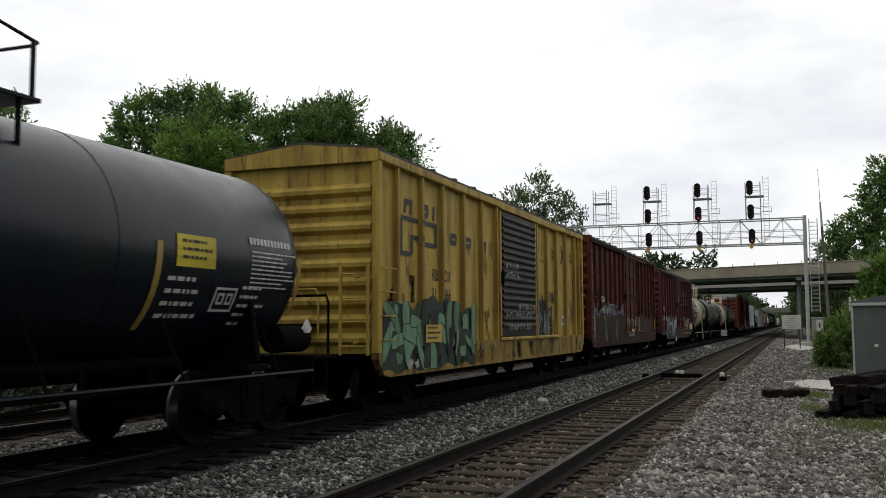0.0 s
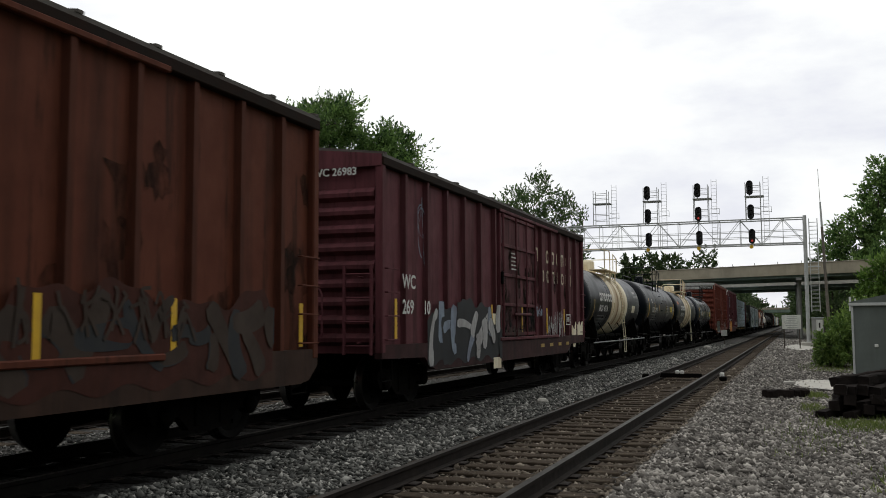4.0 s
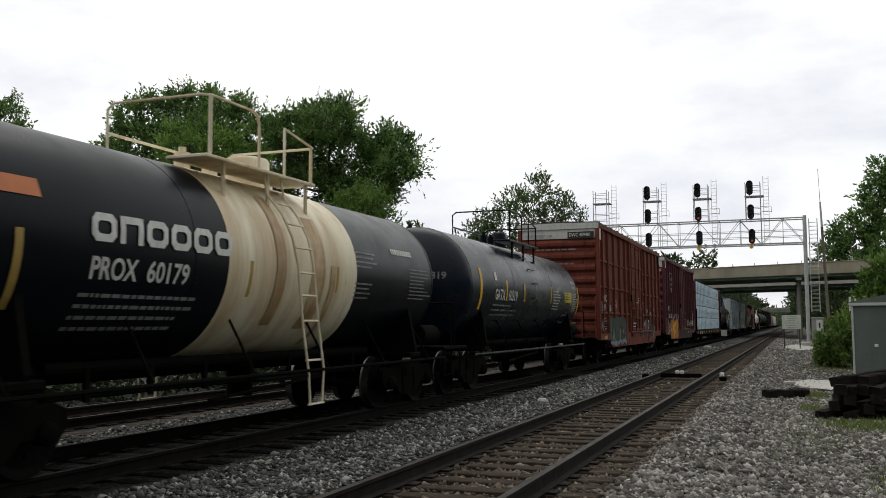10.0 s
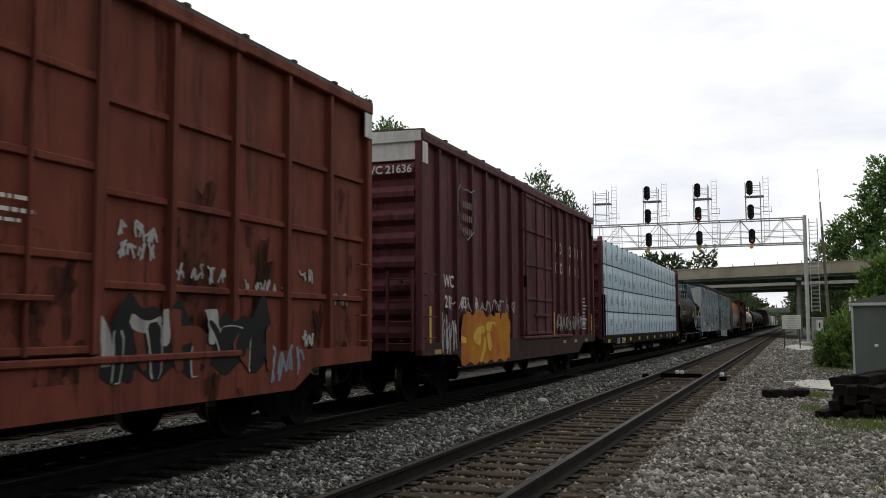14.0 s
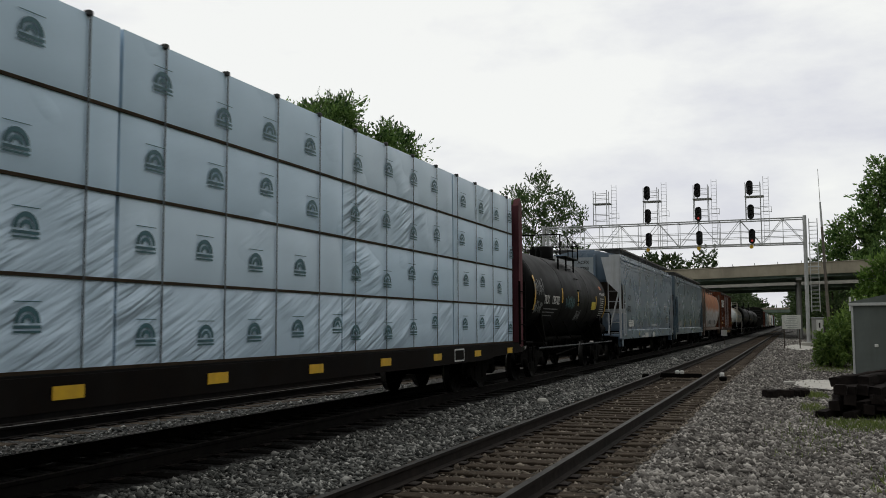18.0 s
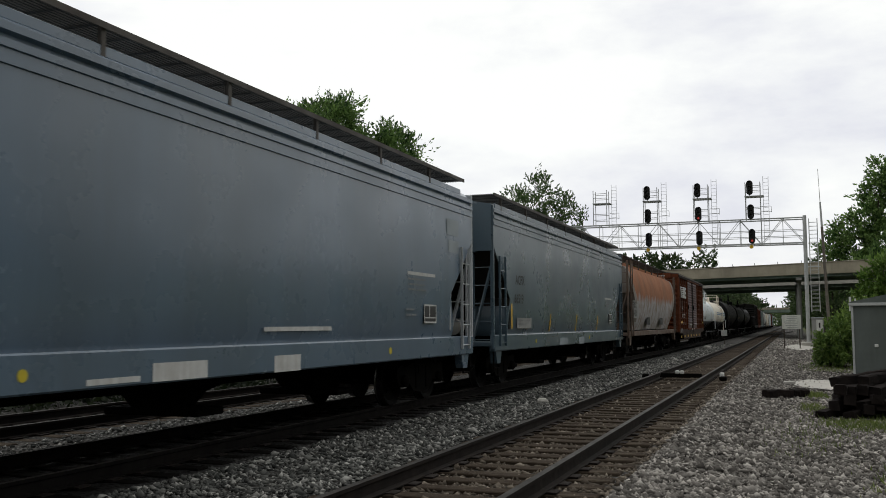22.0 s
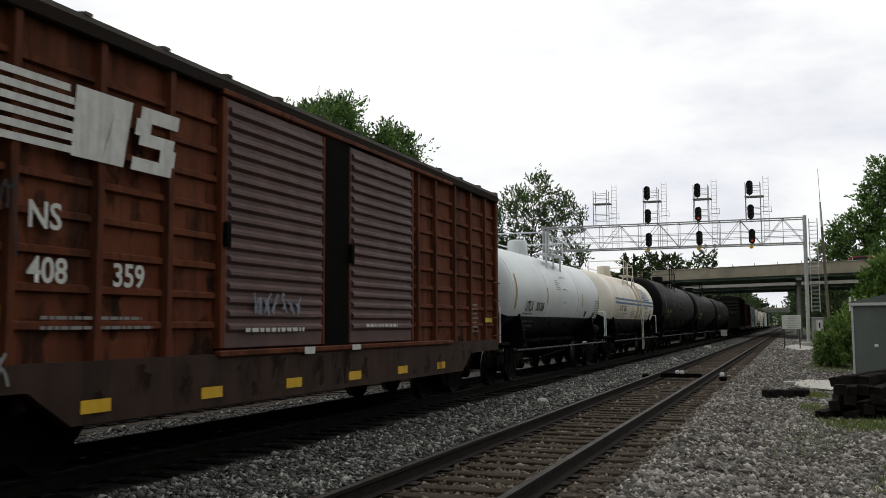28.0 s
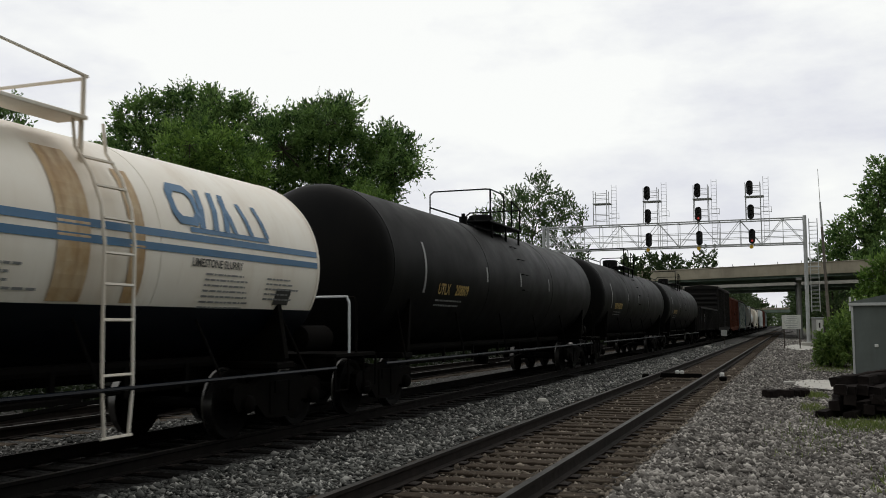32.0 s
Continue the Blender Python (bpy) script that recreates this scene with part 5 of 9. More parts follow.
def plant_trees():
    big = "broad leafy maple with a dense dark green crown"
    west = [(-46.7, 17.6, 2.0), (-44.6, 18.5, 1.9), (-42.3, 18.1, 2.0), (-48.4, 15.4, 1.9), (-45.1, 15.7, 2.9), (-40.4, 16.6, 1.9), (-38.9, 17.4, 1.35), (-40.4, 13.8, 2.5), (-49.4, 13.4, 1.9), (-46.6, 12.6, 2.9), (-42.7, 11.5, 2.9), (-46, 8.5, 3.2), (-41, 8.5, 3.0)]
    east = [(-37.4, 16.8, 2.1), (-34.6, 17.0, 2.0), (-31.6, 16.5, 2.0), (-35.3, 14.6, 2.9), (-31.9, 14.0, 2.8), (-29.0, 14.6, 1.9), (-27.5, 14.7, 1.5), (-26.8, 12.7, 1.5), (-29.5, 12.1, 2.4), (-37.8, 13.4, 2.3), (-33.8, 11.4, 2.9), (-30, 8.5, 2.8), (-35, 8, 3)]
    tree("tree", -44.5, 60, -0.6, lobes_of(-44.5, -0.6, 1, west), LEAF_DARK, 11, 84000, 0.15, 0.42, big, gap=1.38)
    tree("tree", -32.5, 63, -0.6, lobes_of(-32.5, -0.6, 2, east), LEAF_DARK, 12, 84000, 0.15, 0.42, big, gap=1.38)
    front = [(-36.8, 13.4, 1.7), (-39.0, 12.7, 1.6), (-34.6, 12.5, 1.7), (-32.9, 11.5, 1.3), (-37.2, 11.5, 1.9), (-36, 8.5, 2.5)]
    tree("tree", -36.5, 52, -0.6, lobes_of(-36.5, -0.6, 3, front), LEAF_MID, 13, 26000, 0.13, 0.3, "lighter green tree standing before the broad maples", gap=1.25)
    tree("tree", -62.5, 60.0, -0.6, lobes_of(-62.5, -0.6, 4, [(-61.5, 18.8, 1.8), (-60.2, 18.3, 1.1), (-63.5, 16.8, 2.9), (-65.5, 19, 2.4), (-63, 13, 3), (-66, 12, 3)]), LEAF_DARK, 14, 34000, 0.14, 0.4, big, gap=1.2)
    tree("tree", -26.0, 55.0, -0.6, lobes_dome(7.0, 6, 2, 10.6, 12, 5, (0.16, 0.26)), LEAF_LITE, 15, 26000, 0.115, 0.22, "low light green shrubby tree behind the third track")
    airy = [(-28.2, 17.6, 2.0), (-30.6, 15.9, 2.1), (-26.4, 15.9, 2.0), (-24.2, 14.9, 1.6), (-28.7, 14.1, 2.5), (-33.6, 13.8, 1.7), (-25.0, 12.9, 2.2), (-22.4, 12.6, 1.3), (-32.4, 11.9, 2.2), (-35.2, 12.8, 1.4), (-28.5, 10, 2.6), (-24, 9, 2.2)]
    tree("tree", -28.3, 106, -0.6, lobes_of(-28.3, -0.6, 6, airy), LEAF_GREY, 16, 13000, 0.19, 0.26, "airy grey-green poplar with gaps in its crown", gap=1.55, lift=0.8)
    tree("tree", -33.6, 104, -0.6, lobes_dome(8, 7, 3, 12.6, 12, 8, (0.16, 0.26)), LEAF_GREY, 18, 12000, 0.2, 0.3, "rounded green tree beyond the train")
    tree("tree", -36.5, 90, -0.6, lobes_dome(7, 6, 3, 12.0, 10, 28, (0.16, 0.26)), LEAF_GREY, 38, 12000, 0.2, 0.3, "grey-green tree behind the low shrubby one")
    tree("tree", -18.5, 117, -0.6, lobes_dome(7.5, 6, 3, 9.6, 18, 9, (0.09, 0.15)), LEAF_FAR, 19, 9000, 0.22, 0.25, "low spreading tree beside the overpass")
    tree("tree", -21.5, 172, -0.6, lobes_of(-21.5, -0.6, 19, [(-23.9, 12.2, 2.3), (-20.4, 12.0, 2.0), (-17.7, 11.2, 1.2), (-22.4, 10.4, 2.2), (-19.5, 8.5, 2.4), (-24.5, 8.5, 2.4)]), LEAF_FAR, 29, 8000, 0.26, 0.25, "tree standing behind the overpass", gap=1.4)
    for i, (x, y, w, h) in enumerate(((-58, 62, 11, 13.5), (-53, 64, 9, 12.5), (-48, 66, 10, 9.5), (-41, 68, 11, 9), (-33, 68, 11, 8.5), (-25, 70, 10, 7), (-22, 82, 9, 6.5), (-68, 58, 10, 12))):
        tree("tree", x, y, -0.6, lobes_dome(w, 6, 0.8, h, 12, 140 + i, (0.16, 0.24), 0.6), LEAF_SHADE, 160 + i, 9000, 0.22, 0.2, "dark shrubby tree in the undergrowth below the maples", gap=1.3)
    # right-hand side
    tall = [(14.8, 26.0, 2.4), (13.7, 22.4, 2.7), (16.3, 21.0, 4.4), (11.5, 17.8, 2.6), (9.0, 16.4, 2.3), (6.7, 14.4, 1.9), (10.7, 13.8, 3.2), (15.0, 14.6, 4.5), (19.6, 23.6, 6.2), (7.4, 12.0, 2.3), (12, 9.5, 4), (18, 9.5, 4.5)]
    tree("tree", 13.5, 168, -0.6, lobes_of(13.5, -0.6, 21, tall), LEAF_DARK, 31, 42000, 0.3, 0.5, "tall dark green tree standing behind the overpass", gap=1.9)
    tree("tree", 4.0, 48, -0.4, lobes_of(4.0, -0.4, 23, [(3.65, 3.45, 0.6), (4.1, 4.05, 0.5), (3.2, 2.8, 0.42), (4.5, 3.3, 0.7), (3.9, 2.4, 0.6)], 0.6), LEAF_LITE, 33, 7000, 0.1, 0.12, "light green sapling beside the relay house", gap=0.42)
    tree("tree", 9.6, 66, -0.4, lobes_dome(7.5, 8, 2, 9.6, 16, 22, (0.13, 0.22)), LEAF_DARK, 32, 16000, 0.2, 0.28, "dark green tree in front of the overpass")
    for i, (x, y, w, h, n) in enumerate(((1.4, 43.0, 1.4, 1.3, 5200), (2.05, 42.0, 1.6, 1.9, 6200), (2.8, 45, 2.2, 2.6, 5600), (2.5, 49.5, 1.6, 2.4, 3600))):
        tree("bush", x, y, -0.38, lobes_dome(w, w, 0.3, h, 11, 40 + i, (0.2, 0.32)), LEAF_BUSH, 50 + i, int(n * 1.4), 0.07, 0.05, "leafy green bush growing out of the gravel", trunk_h=h * 0.7, gap=0.34)
    # woods beyond the overpass on both sides
    rnd = random.Random(77)
    for i in range(14):
        y = 178 + i * 23
        for sx in (-1, 1):
            x = (-18.5 - rnd.uniform(0, 4) + min(i, 8) * 0.25) if sx < 0 else (4.4 + rnd.uniform(0, 3) - min(i, 8) * 0.1)
            h = rnd.uniform(13, 18) if sx < 0 else rnd.uniform(12, 17)
            tree("tree", x, y + rnd.uniform(-8, 8), -0.6, lobes_dome(9, 12, 1.5, min(h, 11.5) if i < 2 and sx < 0 else h, 9, 60 + i * 2 + sx, (0.22, 0.34)), LEAF_FAR, 80 + i * 2 + sx, 3600, 0.42, 0.3, "dark tree in the woods along the line", gap=2.0)


plant_trees()


def far_end_woods():
    """Trees that close the view down the line, behind the far bridge."""
    rnd = random.Random(12)
    for x in (-46, -37, -29, -22, -16, 1.5, 8, 15, 23, 32):
        tree("tree", x + rnd.uniform(-1, 1), 556 + rnd.uniform(0, 30), -0.8, lobes_dome(12, 10, 1.5, rnd.uniform(13, 19), 8, int(x) + 300, (0.2, 0.32)), LEAF_FAR, int(x) + 400, 1500, 0.9, 0.3, "distant dark tree beyond the far bridge")


far_end_woods()


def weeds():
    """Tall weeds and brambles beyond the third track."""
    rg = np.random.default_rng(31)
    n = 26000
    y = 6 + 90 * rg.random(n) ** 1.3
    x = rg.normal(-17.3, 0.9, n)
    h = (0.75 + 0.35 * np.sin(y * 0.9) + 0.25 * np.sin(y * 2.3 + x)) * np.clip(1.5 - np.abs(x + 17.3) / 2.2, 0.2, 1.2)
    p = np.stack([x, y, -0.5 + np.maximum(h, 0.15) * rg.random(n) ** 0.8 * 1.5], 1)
    tagged(new("weeds", leaf_mesh(p, 0.13, 32, LEAF_WEED)), "tall weeds beyond the third track, shade put into their colour", "weeds", kind="stuff")


weeds()


def woods_screen():
    """A belt of woodland round the horizon, too far to tell the trees apart, and added near rows out of view that block
    sky light.
    """
    rg = np.random.default_rng(9)
    P = []
    for a0, a1, d, h, n in ((100, 250, 190, 14, 6000), (70, 100, 700, 14, 9000), (-75, 58, 62, 17, 9000), (250, 285, 70, 15, 5000)):
        a = np.radians(rg.uniform(a0, a1, n)); r = d * rg.uniform(1.0, 1.25, n)
        top = h * (0.75 + 0.25 * np.sin(a * 37) + 0.15 * np.sin(a * 91))
        P.append(np.stack([np.cos(a) * r, np.sin(a) * r, -1 + top * rg.random(n) ** 0.7], 1))
    tagged(new("woods_screen", leaf_mesh(np.concatenate(P), 2.4, 9, LEAF_FAR)), "distant dark green woodland with added unseen rows blocking sky light", "woods", kind="stuff")


woods_screen()


def grass_tufts():
    rg = np.random.default_rng(21)
    zones = [(1.0, 1.9, 10.3, 12.5, 3000), (0.5, 1.8, 17.6, 19.3, 2200), (0.2, 0.7, 24.6, 26.2, 1100), (0.1, 0.6, 20.5, 22.5, 500), (1.6, 3.6, 18.5, 23, 2200), (0.6, 2.6, 39, 46, 2600), (-0.4, 0.9, 14, 17.5, 300)]
    V, n = [], 0
    for x0, x1, y0, y1, k in zones:
        cx, cy = (x0 + x1) / 2, (y0 + y1) / 2
        x = np.clip(rg.normal(cx, (x1 - x0) / 3.4, k), x0 - 0.4, x1 + 0.4); y = np.clip(rg.normal(cy, (y1 - y0) / 3.2, k), y0 - 0.5, y1 + 0.5)
        h = rg.uniform(0.03, 0.12, k) * (1.6 if x0 > 1 or x0 < -10 else 1)
        a = rg.random(k) * 6.28
        z = np.array([ground_z(p, q) for p, q in zip(x, y)])
        w = 0.012
        lean = rg.normal(0, 0.35, (k, 2)) * h[:, None]
        V.append(np.stack([np.stack([x - np.cos(a) * w, y - np.sin(a) * w, z], 1), np.stack([x + np.cos(a) * w, y + np.sin(a) * w, z], 1), np.stack([x + lean[:, 0], y + lean[:, 1], z + h], 1)], 1))
    V = np.concatenate(V)
    n = len(V)
    me = bpy.data.meshes.new("grass")
    me.vertices.add(n * 3); me.vertices.foreach_set("co", V.reshape(-1))
    me.loops.add(n * 3); me.loops.foreach_set("vertex_index", np.arange(n * 3))
    me.polygons.add(n); me.polygons.foreach_set("loop_start", np.arange(0, n * 3, 3))
    me.update(calc_edges=True)
    me.materials.append(GRASSM)
    tagged(new("grass_tufts", me), "patchy short green grass growing through the gravel", "grass", kind="stuff")


grass_tufts()

# ---- the train. Each car stands in its own space: y along the track, x to the camera's side, z from the rail head.
WHEEL_R = 0.457
CARS, WHEELS = [], []            # (car, place along the train), wheel sets


def _truck_meshes():
    """Meshes shared by all trucks."""
    half = [(-1.2, 0.52), (-1.18, 0.68), (-1.02, 0.74), (-0.72, 0.70), (-0.42, 0.80), (0, 0.84), (0.42, 0.80), (0.72, 0.70), (1.02, 0.74), (1.18, 0.68), (1.2, 0.52),
            (1.08, 0.36), (0.86, 0.40), (0.62, 0.42), (0.40, 0.24), (0.0, 0.20), (-0.40, 0.24), (-0.62, 0.42), (-0.86, 0.40), (-1.08, 0.36)]
    fr = Mesh().prism(half, -0.06, 0.06, "x")
    for y in (-0.26, 0.26):
        fr.box((0, y, 0.5), (0.16, 0.09, 0.44), cut=0.01)
    sp = Mesh()
    for y in (-0.13, 0.0, 0.13):
        for k in range(5):
            sp.cyl((0, y, 0.34 + k * 0.065), (0, y, 0.38 + k * 0.065), 0.055, 8)
    bear = Mesh().lathe([(-0.09, 0.12), (0.06, 0.12), (0.09, 0.09), (0.11, 0.05)], (0, 0, 0), 14, "x")
    bol = Mesh().prism([(-1.08, 0.56), (1.08, 0.56), (1.08, 0.72), (0.35, 0.86), (-0.35, 0.86), (-1.08, 0.72)], -0.17, 0.17, "y")
    prof = [(0.075, 0.0), (0.075, 0.1), (0.03, 0.14), (0.02, 0.36), (0.06, 0.40), (0.068, 0.455), (0.0, 0.46), (-0.055, 0.468), (-0.07, 0.488), (-0.085, 0.485), (-0.085, 0.40), (-0.045, 0.36), (-0.05, 0.14), (-0.09, 0.11)]
    ws = Mesh()
    for s in (-1, 1):
        ws.lathe([(a * s, r) for a, r in prof], (0.755 * s, 0, 0), 26, "x")
        for a in range(5):
            t = a * 2 * math.pi / 5
            ws.box((0.79 * s, 0.24 * math.cos(t), 0.24 * math.sin(t)), (0.02, 0.05, 0.05))
    ws.cyl((-0.98, 0, 0), (0.98, 0, 0), 0.075, 10)
    me = ws.data(STEEL, True)
    me.materials.append(TREAD)
    for p in me.polygons:
        r = math.hypot(p.center.y, p.center.z)
        if 0.44 < r < 0.475 and abs(p.center.x) < 0.84:
            p.material_index = 1
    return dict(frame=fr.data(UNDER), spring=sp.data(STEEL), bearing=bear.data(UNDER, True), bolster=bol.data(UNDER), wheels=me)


TR = _truck_meshes()


def truck(car, y):
    tk = part("truck", TR["bolster"], None, car, "dark cast-steel truck")
    tk.location = (0, y, 0)
    for x in (-1.0, 1.0):
        part("side_frame", TR["frame"], None, tk).location = (x, 0, 0)
        part("spring_nest", TR["spring"], None, tk).location = (x, 0, 0)
        for dy in (-0.89, 0.89):
            part("bearing", TR["bearing"], None, tk).matrix_basis = pose(x * 1.06, dy, WHEEL_R, 0, 0, 0 if x > 0 else 180)
    for dy in (-0.89, 0.89):
        w = part("wheel_set", TR["wheels"], None, tk)
        w.location = (0, dy, WHEEL_R)
        WHEELS.append((w, dy))


def coupler(car, y, s):
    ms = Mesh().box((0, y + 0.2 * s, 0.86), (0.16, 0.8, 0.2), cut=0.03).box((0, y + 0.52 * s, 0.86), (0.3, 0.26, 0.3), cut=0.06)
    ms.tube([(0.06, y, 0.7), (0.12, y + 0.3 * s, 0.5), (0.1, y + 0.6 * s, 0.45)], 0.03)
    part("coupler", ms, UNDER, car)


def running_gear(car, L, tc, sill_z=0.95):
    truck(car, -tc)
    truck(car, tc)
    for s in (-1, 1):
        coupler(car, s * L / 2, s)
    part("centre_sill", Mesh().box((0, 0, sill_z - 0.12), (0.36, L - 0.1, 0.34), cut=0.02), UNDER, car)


def grab(car, pts, mat, r=0.013):
    part("grab_iron", Mesh().tube(pts, r, 5), mat, car)


def side_ladder(car, x, y, z0, z1, mat, wide=0.46, step=0.42, name="ladder"):
    ms = Mesh()
    for k in (-1, 1):
        ms.box((x, y + k * wide / 2, (z0 + z1) / 2), (0.05, 0.035, z1 - z0))
    z = z0 + 0.08
    while z < z1:
        ms.tube([(x, y - wide / 2, z), (x, y + wide / 2, z)], 0.014, 5)
        z += step
    part(name, ms, mat, car)


def reflectors(car, ys, x, z, h=0.09, w=0.42, mat=None, upright=False):
    for y in ys:
        part("reflector", Mesh().box((x, y, z), (0.008, 0.1 if upright else w, h)), mat or YREF, car, "yellow reflective strip")


def boxcar(u0, u1, zt, paint, label, posts=14, end_ribs=9, doors=(), sill=0.72, step=True, sillmat=None, cap=None, roof=True, hribs=(), trim=None, group="cars of the freight train", half=1.5, tc=None, wheel_sides=True):
    """u0, u1: the ends of the body along the train. doors: (centre, width, style, material)."""
    L = u1 - u0
    car = thing("boxcar", label, "boxcar", group)
    CARS.append((car, (u0 + u1) / 2))
    sx = half - 0.09
    zf = 1.02
    part("body", Mesh().box((0, 0, (zf + zt) / 2), (2 * sx, L - 0.16, zt - zf)), paint, car)
    # side sill, deeper between the trucks
    for s in (-1, 1):
        x0, x1 = (sx - 0.04, half) if s > 0 else (-half, -sx + 0.04)
        q = ((0.9, 1.95), (0.8, 2.1), (sill, 2.5)) if step else ((sill + 0.04, 0.25), (sill, 0.5), (sill, 0.6))
        poly = [(-L / 2, zf + 0.14), (L / 2, zf + 0.14), (L / 2, 0.93)] + [(L / 2 - d, z) for z, d in q] + [(-L / 2 + d, z) for z, d in q[::-1]] + [(-L / 2, 0.93)]
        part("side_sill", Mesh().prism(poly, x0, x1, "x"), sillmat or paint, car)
        part("top_chord", Mesh().box((s * (half - 0.04), 0, zt - 0.07), (0.14, L, 0.15), cut=0.015), trim or paint, car)
        for e in (-1, 1):
            part("corner_post", Mesh().box((s * (half - 0.06), e * (L / 2 - 0.07), (zf + zt) / 2), (0.14, 0.16, zt - zf), cut=0.02), paint, car)
    spans = [(c - w / 2 - 0.06, c + w / 2 + 0.06) for c, w, *_ in doors]
    post = Mesh().prism([(sx, -0.075), (half, -0.045), (half, 0.045), (sx, 0.075)], zf + 0.14, zt - 0.14, "z").data(paint)
    ys = posts if isinstance(posts, list) else [-L / 2 + L * i / posts for i in range(1, posts)]
    ys = [y for y in ys if not any(a < y < b for a, b in spans)]
    for y in ys:
        part("side_post", post, None, car).location = (0, y, 0)
    back = Mesh()
    for y in ys:
        back.box((-half + 0.045, y, (zf + zt) / 2), (0.09, 0.12, zt - zf - 0.3))
    part("back_side_posts", back, paint, car, kind="stuff")
    for z in hribs:
        cuts = sorted([-L / 2 + 0.15] + ys + [e for sp in spans for e in sp] + [L / 2 - 0.15])
        for a, b in zip(cuts, cuts[1:]):
            if b - a > 0.3 and not any(p <= a + 0.01 and b - 0.01 <= q for p, q in spans):
                part("side_rib", Mesh().prism([(sx, z - 0.05), (sx + 0.05, z - 0.03), (sx + 0.05, z + 0.03), (sx, z + 0.05)], a + 0.08, b - 0.08, "y"), paint, car)
    # ends
    for e in (-1, 1):
        y = e * (L / 2 - 0.08)
        n = end_ribs
        rib = (zt - 0.55 - zf) / n
        for i in range(n):
            z = zf + 0.1 + rib * (i + 0.5)
            prof = [(y, z - rib * 0.42), (y + e * 0.1, z - rib * 0.2), (y + e * 0.11, z + rib * 0.02), (y + e * 0.06, z + rib * 0.22), (y, z + rib * 0.3)]
            part("end_rib", Mesh().prism(prof, -sx + 0.05, sx - 0.05, "x"), paint, car)
        if cap:
            part("end_cap_panel", Mesh().box((0, y + e * 0.03, zt - 0.25), (2 * sx + 0.1, 0.06, 0.5)), cap, car, "white panel across the top of the end")
            for s in (-1, 1):
                part("corner_cap_panel", Mesh().box((s * (half + 0.012), e * (L / 2 - 0.16), zt - 0.36), (0.02, 0.26, 0.4)), cap, car)
        # end ladder and platform on the camera's side
        ye = y + e * 0.2
        ms = Mesh()
        for x in (sx - 0.55, sx - 0.05):
            ms.box((x, ye, 1.75), (0.04, 0.05, 1.5))
        for z in (1.15, 1.55, 1.95, 2.35):
            ms.tube([(sx - 0.55, ye, z), (sx - 0.05, ye, z)], 0.014, 5)
        for z in (1.2, 2.3):
            ms.tube([(sx - 0.3, y, z), (sx - 0.3, ye, z)], 0.02, 5)
        part("end_ladder", ms, paint, car)
        part("brake_platform", Mesh().box((-0.1, y + e * 0.25, 1.5), (0.9, 0.35, 0.04)), UNDER, car)
        part("end_handrail", Mesh().tube([(-0.9, y + e * 0.3, 2.1), (0.45, y + e * 0.3, 2.1), (0.5, y + e * 0.3, 2.0), (0.5, y + e * 0.3, 1.3)], 0.018, 5), paint, car)
        # stirrup steps and side grabs
        part("stirrup", Mesh().tube([(sx, e * (L / 2 - 0.15), zf), (sx, e * (L / 2 - 0.18), 0.55), (sx, e * (L / 2 - 0.6), 0.55), (sx, e * (L / 2 - 0.62), zf)], 0.02, 5), UNDER, car)
        for z in (1.25, 1.65, 2.05, 2.45):
            yy = e * (L / 2 - 0.1)
            grab(car, [(half, yy, z), (half + 0.07, yy, z), (half + 0.07, yy - e * 0.48, z), (half, yy - e * 0.48, z)], paint)
    # roof
    rise = 0.04 if cap else 0.18
    rp = [(-half - 0.02, zt), (half + 0.02, zt), (half + 0.02, zt + 0.05), (0, zt + 0.05 + rise), (-half - 0.02, zt + 0.05)]
    part("roof", Mesh().prism(rp, -L / 2, L / 2, "y"), ROOF, car, "grimy steel roof")
    for e in (-1, 1):
        part("gable", Mesh().prism([(-half, zt - 0.16), (half, zt - 0.16), (half, zt + 0.04), (0, zt + 0.03 + rise), (-half, zt + 0.04)], e * (L / 2 - 0.01), e * (L / 2 + 0.03), "y"), cap or paint, car)
    rr = Mesh().prism([(-half - 0.03, zt + 0.05), (half + 0.03, zt + 0.05), (half + 0.03, zt + 0.085), (0, zt + 0.095 + rise), (-half - 0.03, zt + 0.085)], -0.05, 0.05, "y").data(ROOF)
    k = int(L / 1.2)
    for i in range(k + 1):
        part("roof_rib", rr, None, car).location = (0, -L / 2 + 0.1 + (L - 0.2) * i / k, 0)
    for c, w, style, dm in doors:
        z0, z1 = zf + 0.2, zt - 0.2
        for k in (-1, 1):
            part("door_post", Mesh().box((sx + 0.03, c + k * (w / 2 + 0.05), (z0 + z1) / 2), (0.14, 0.1, z1 - z0), cut=0.01), paint, car)
        d = part("door", Mesh().box((sx + 0.05, c, (z0 + z1) / 2), (0.07, w, z1 - z0), cut=0.01), dm, car, "sliding side door")
        if style == "corrugated":
            n = 17
            for i in range(n):
                z = z0 + 0.25 + (z1 - z0 - 0.4) * i / (n - 1)
                part("door_rib", Mesh().prism([(sx + 0.085, z - 0.06), (sx + 0.13, z - 0.02), (sx + 0.13, z + 0.02), (sx + 0.085, z + 0.06)], c - w / 2 + 0.06, c + w / 2 - 0.06, "y"), dm, d)
        else:
            for z in np.linspace(z0 + 0.05, z1 - 0.05, 5):
                part("door_rib", Mesh().box((sx + 0.1, c, z), (0.05, w - 0.05, 0.08), cut=0.01), dm, d)
            for y in (-w / 2 + 0.06, -w * 0.12, w * 0.2, w / 2 - 0.06):
                part("door_rod", Mesh().tube([(sx + 0.13, c + y, z0), (sx + 0.13, c + y, z1)], 0.025, 6), dm, d)
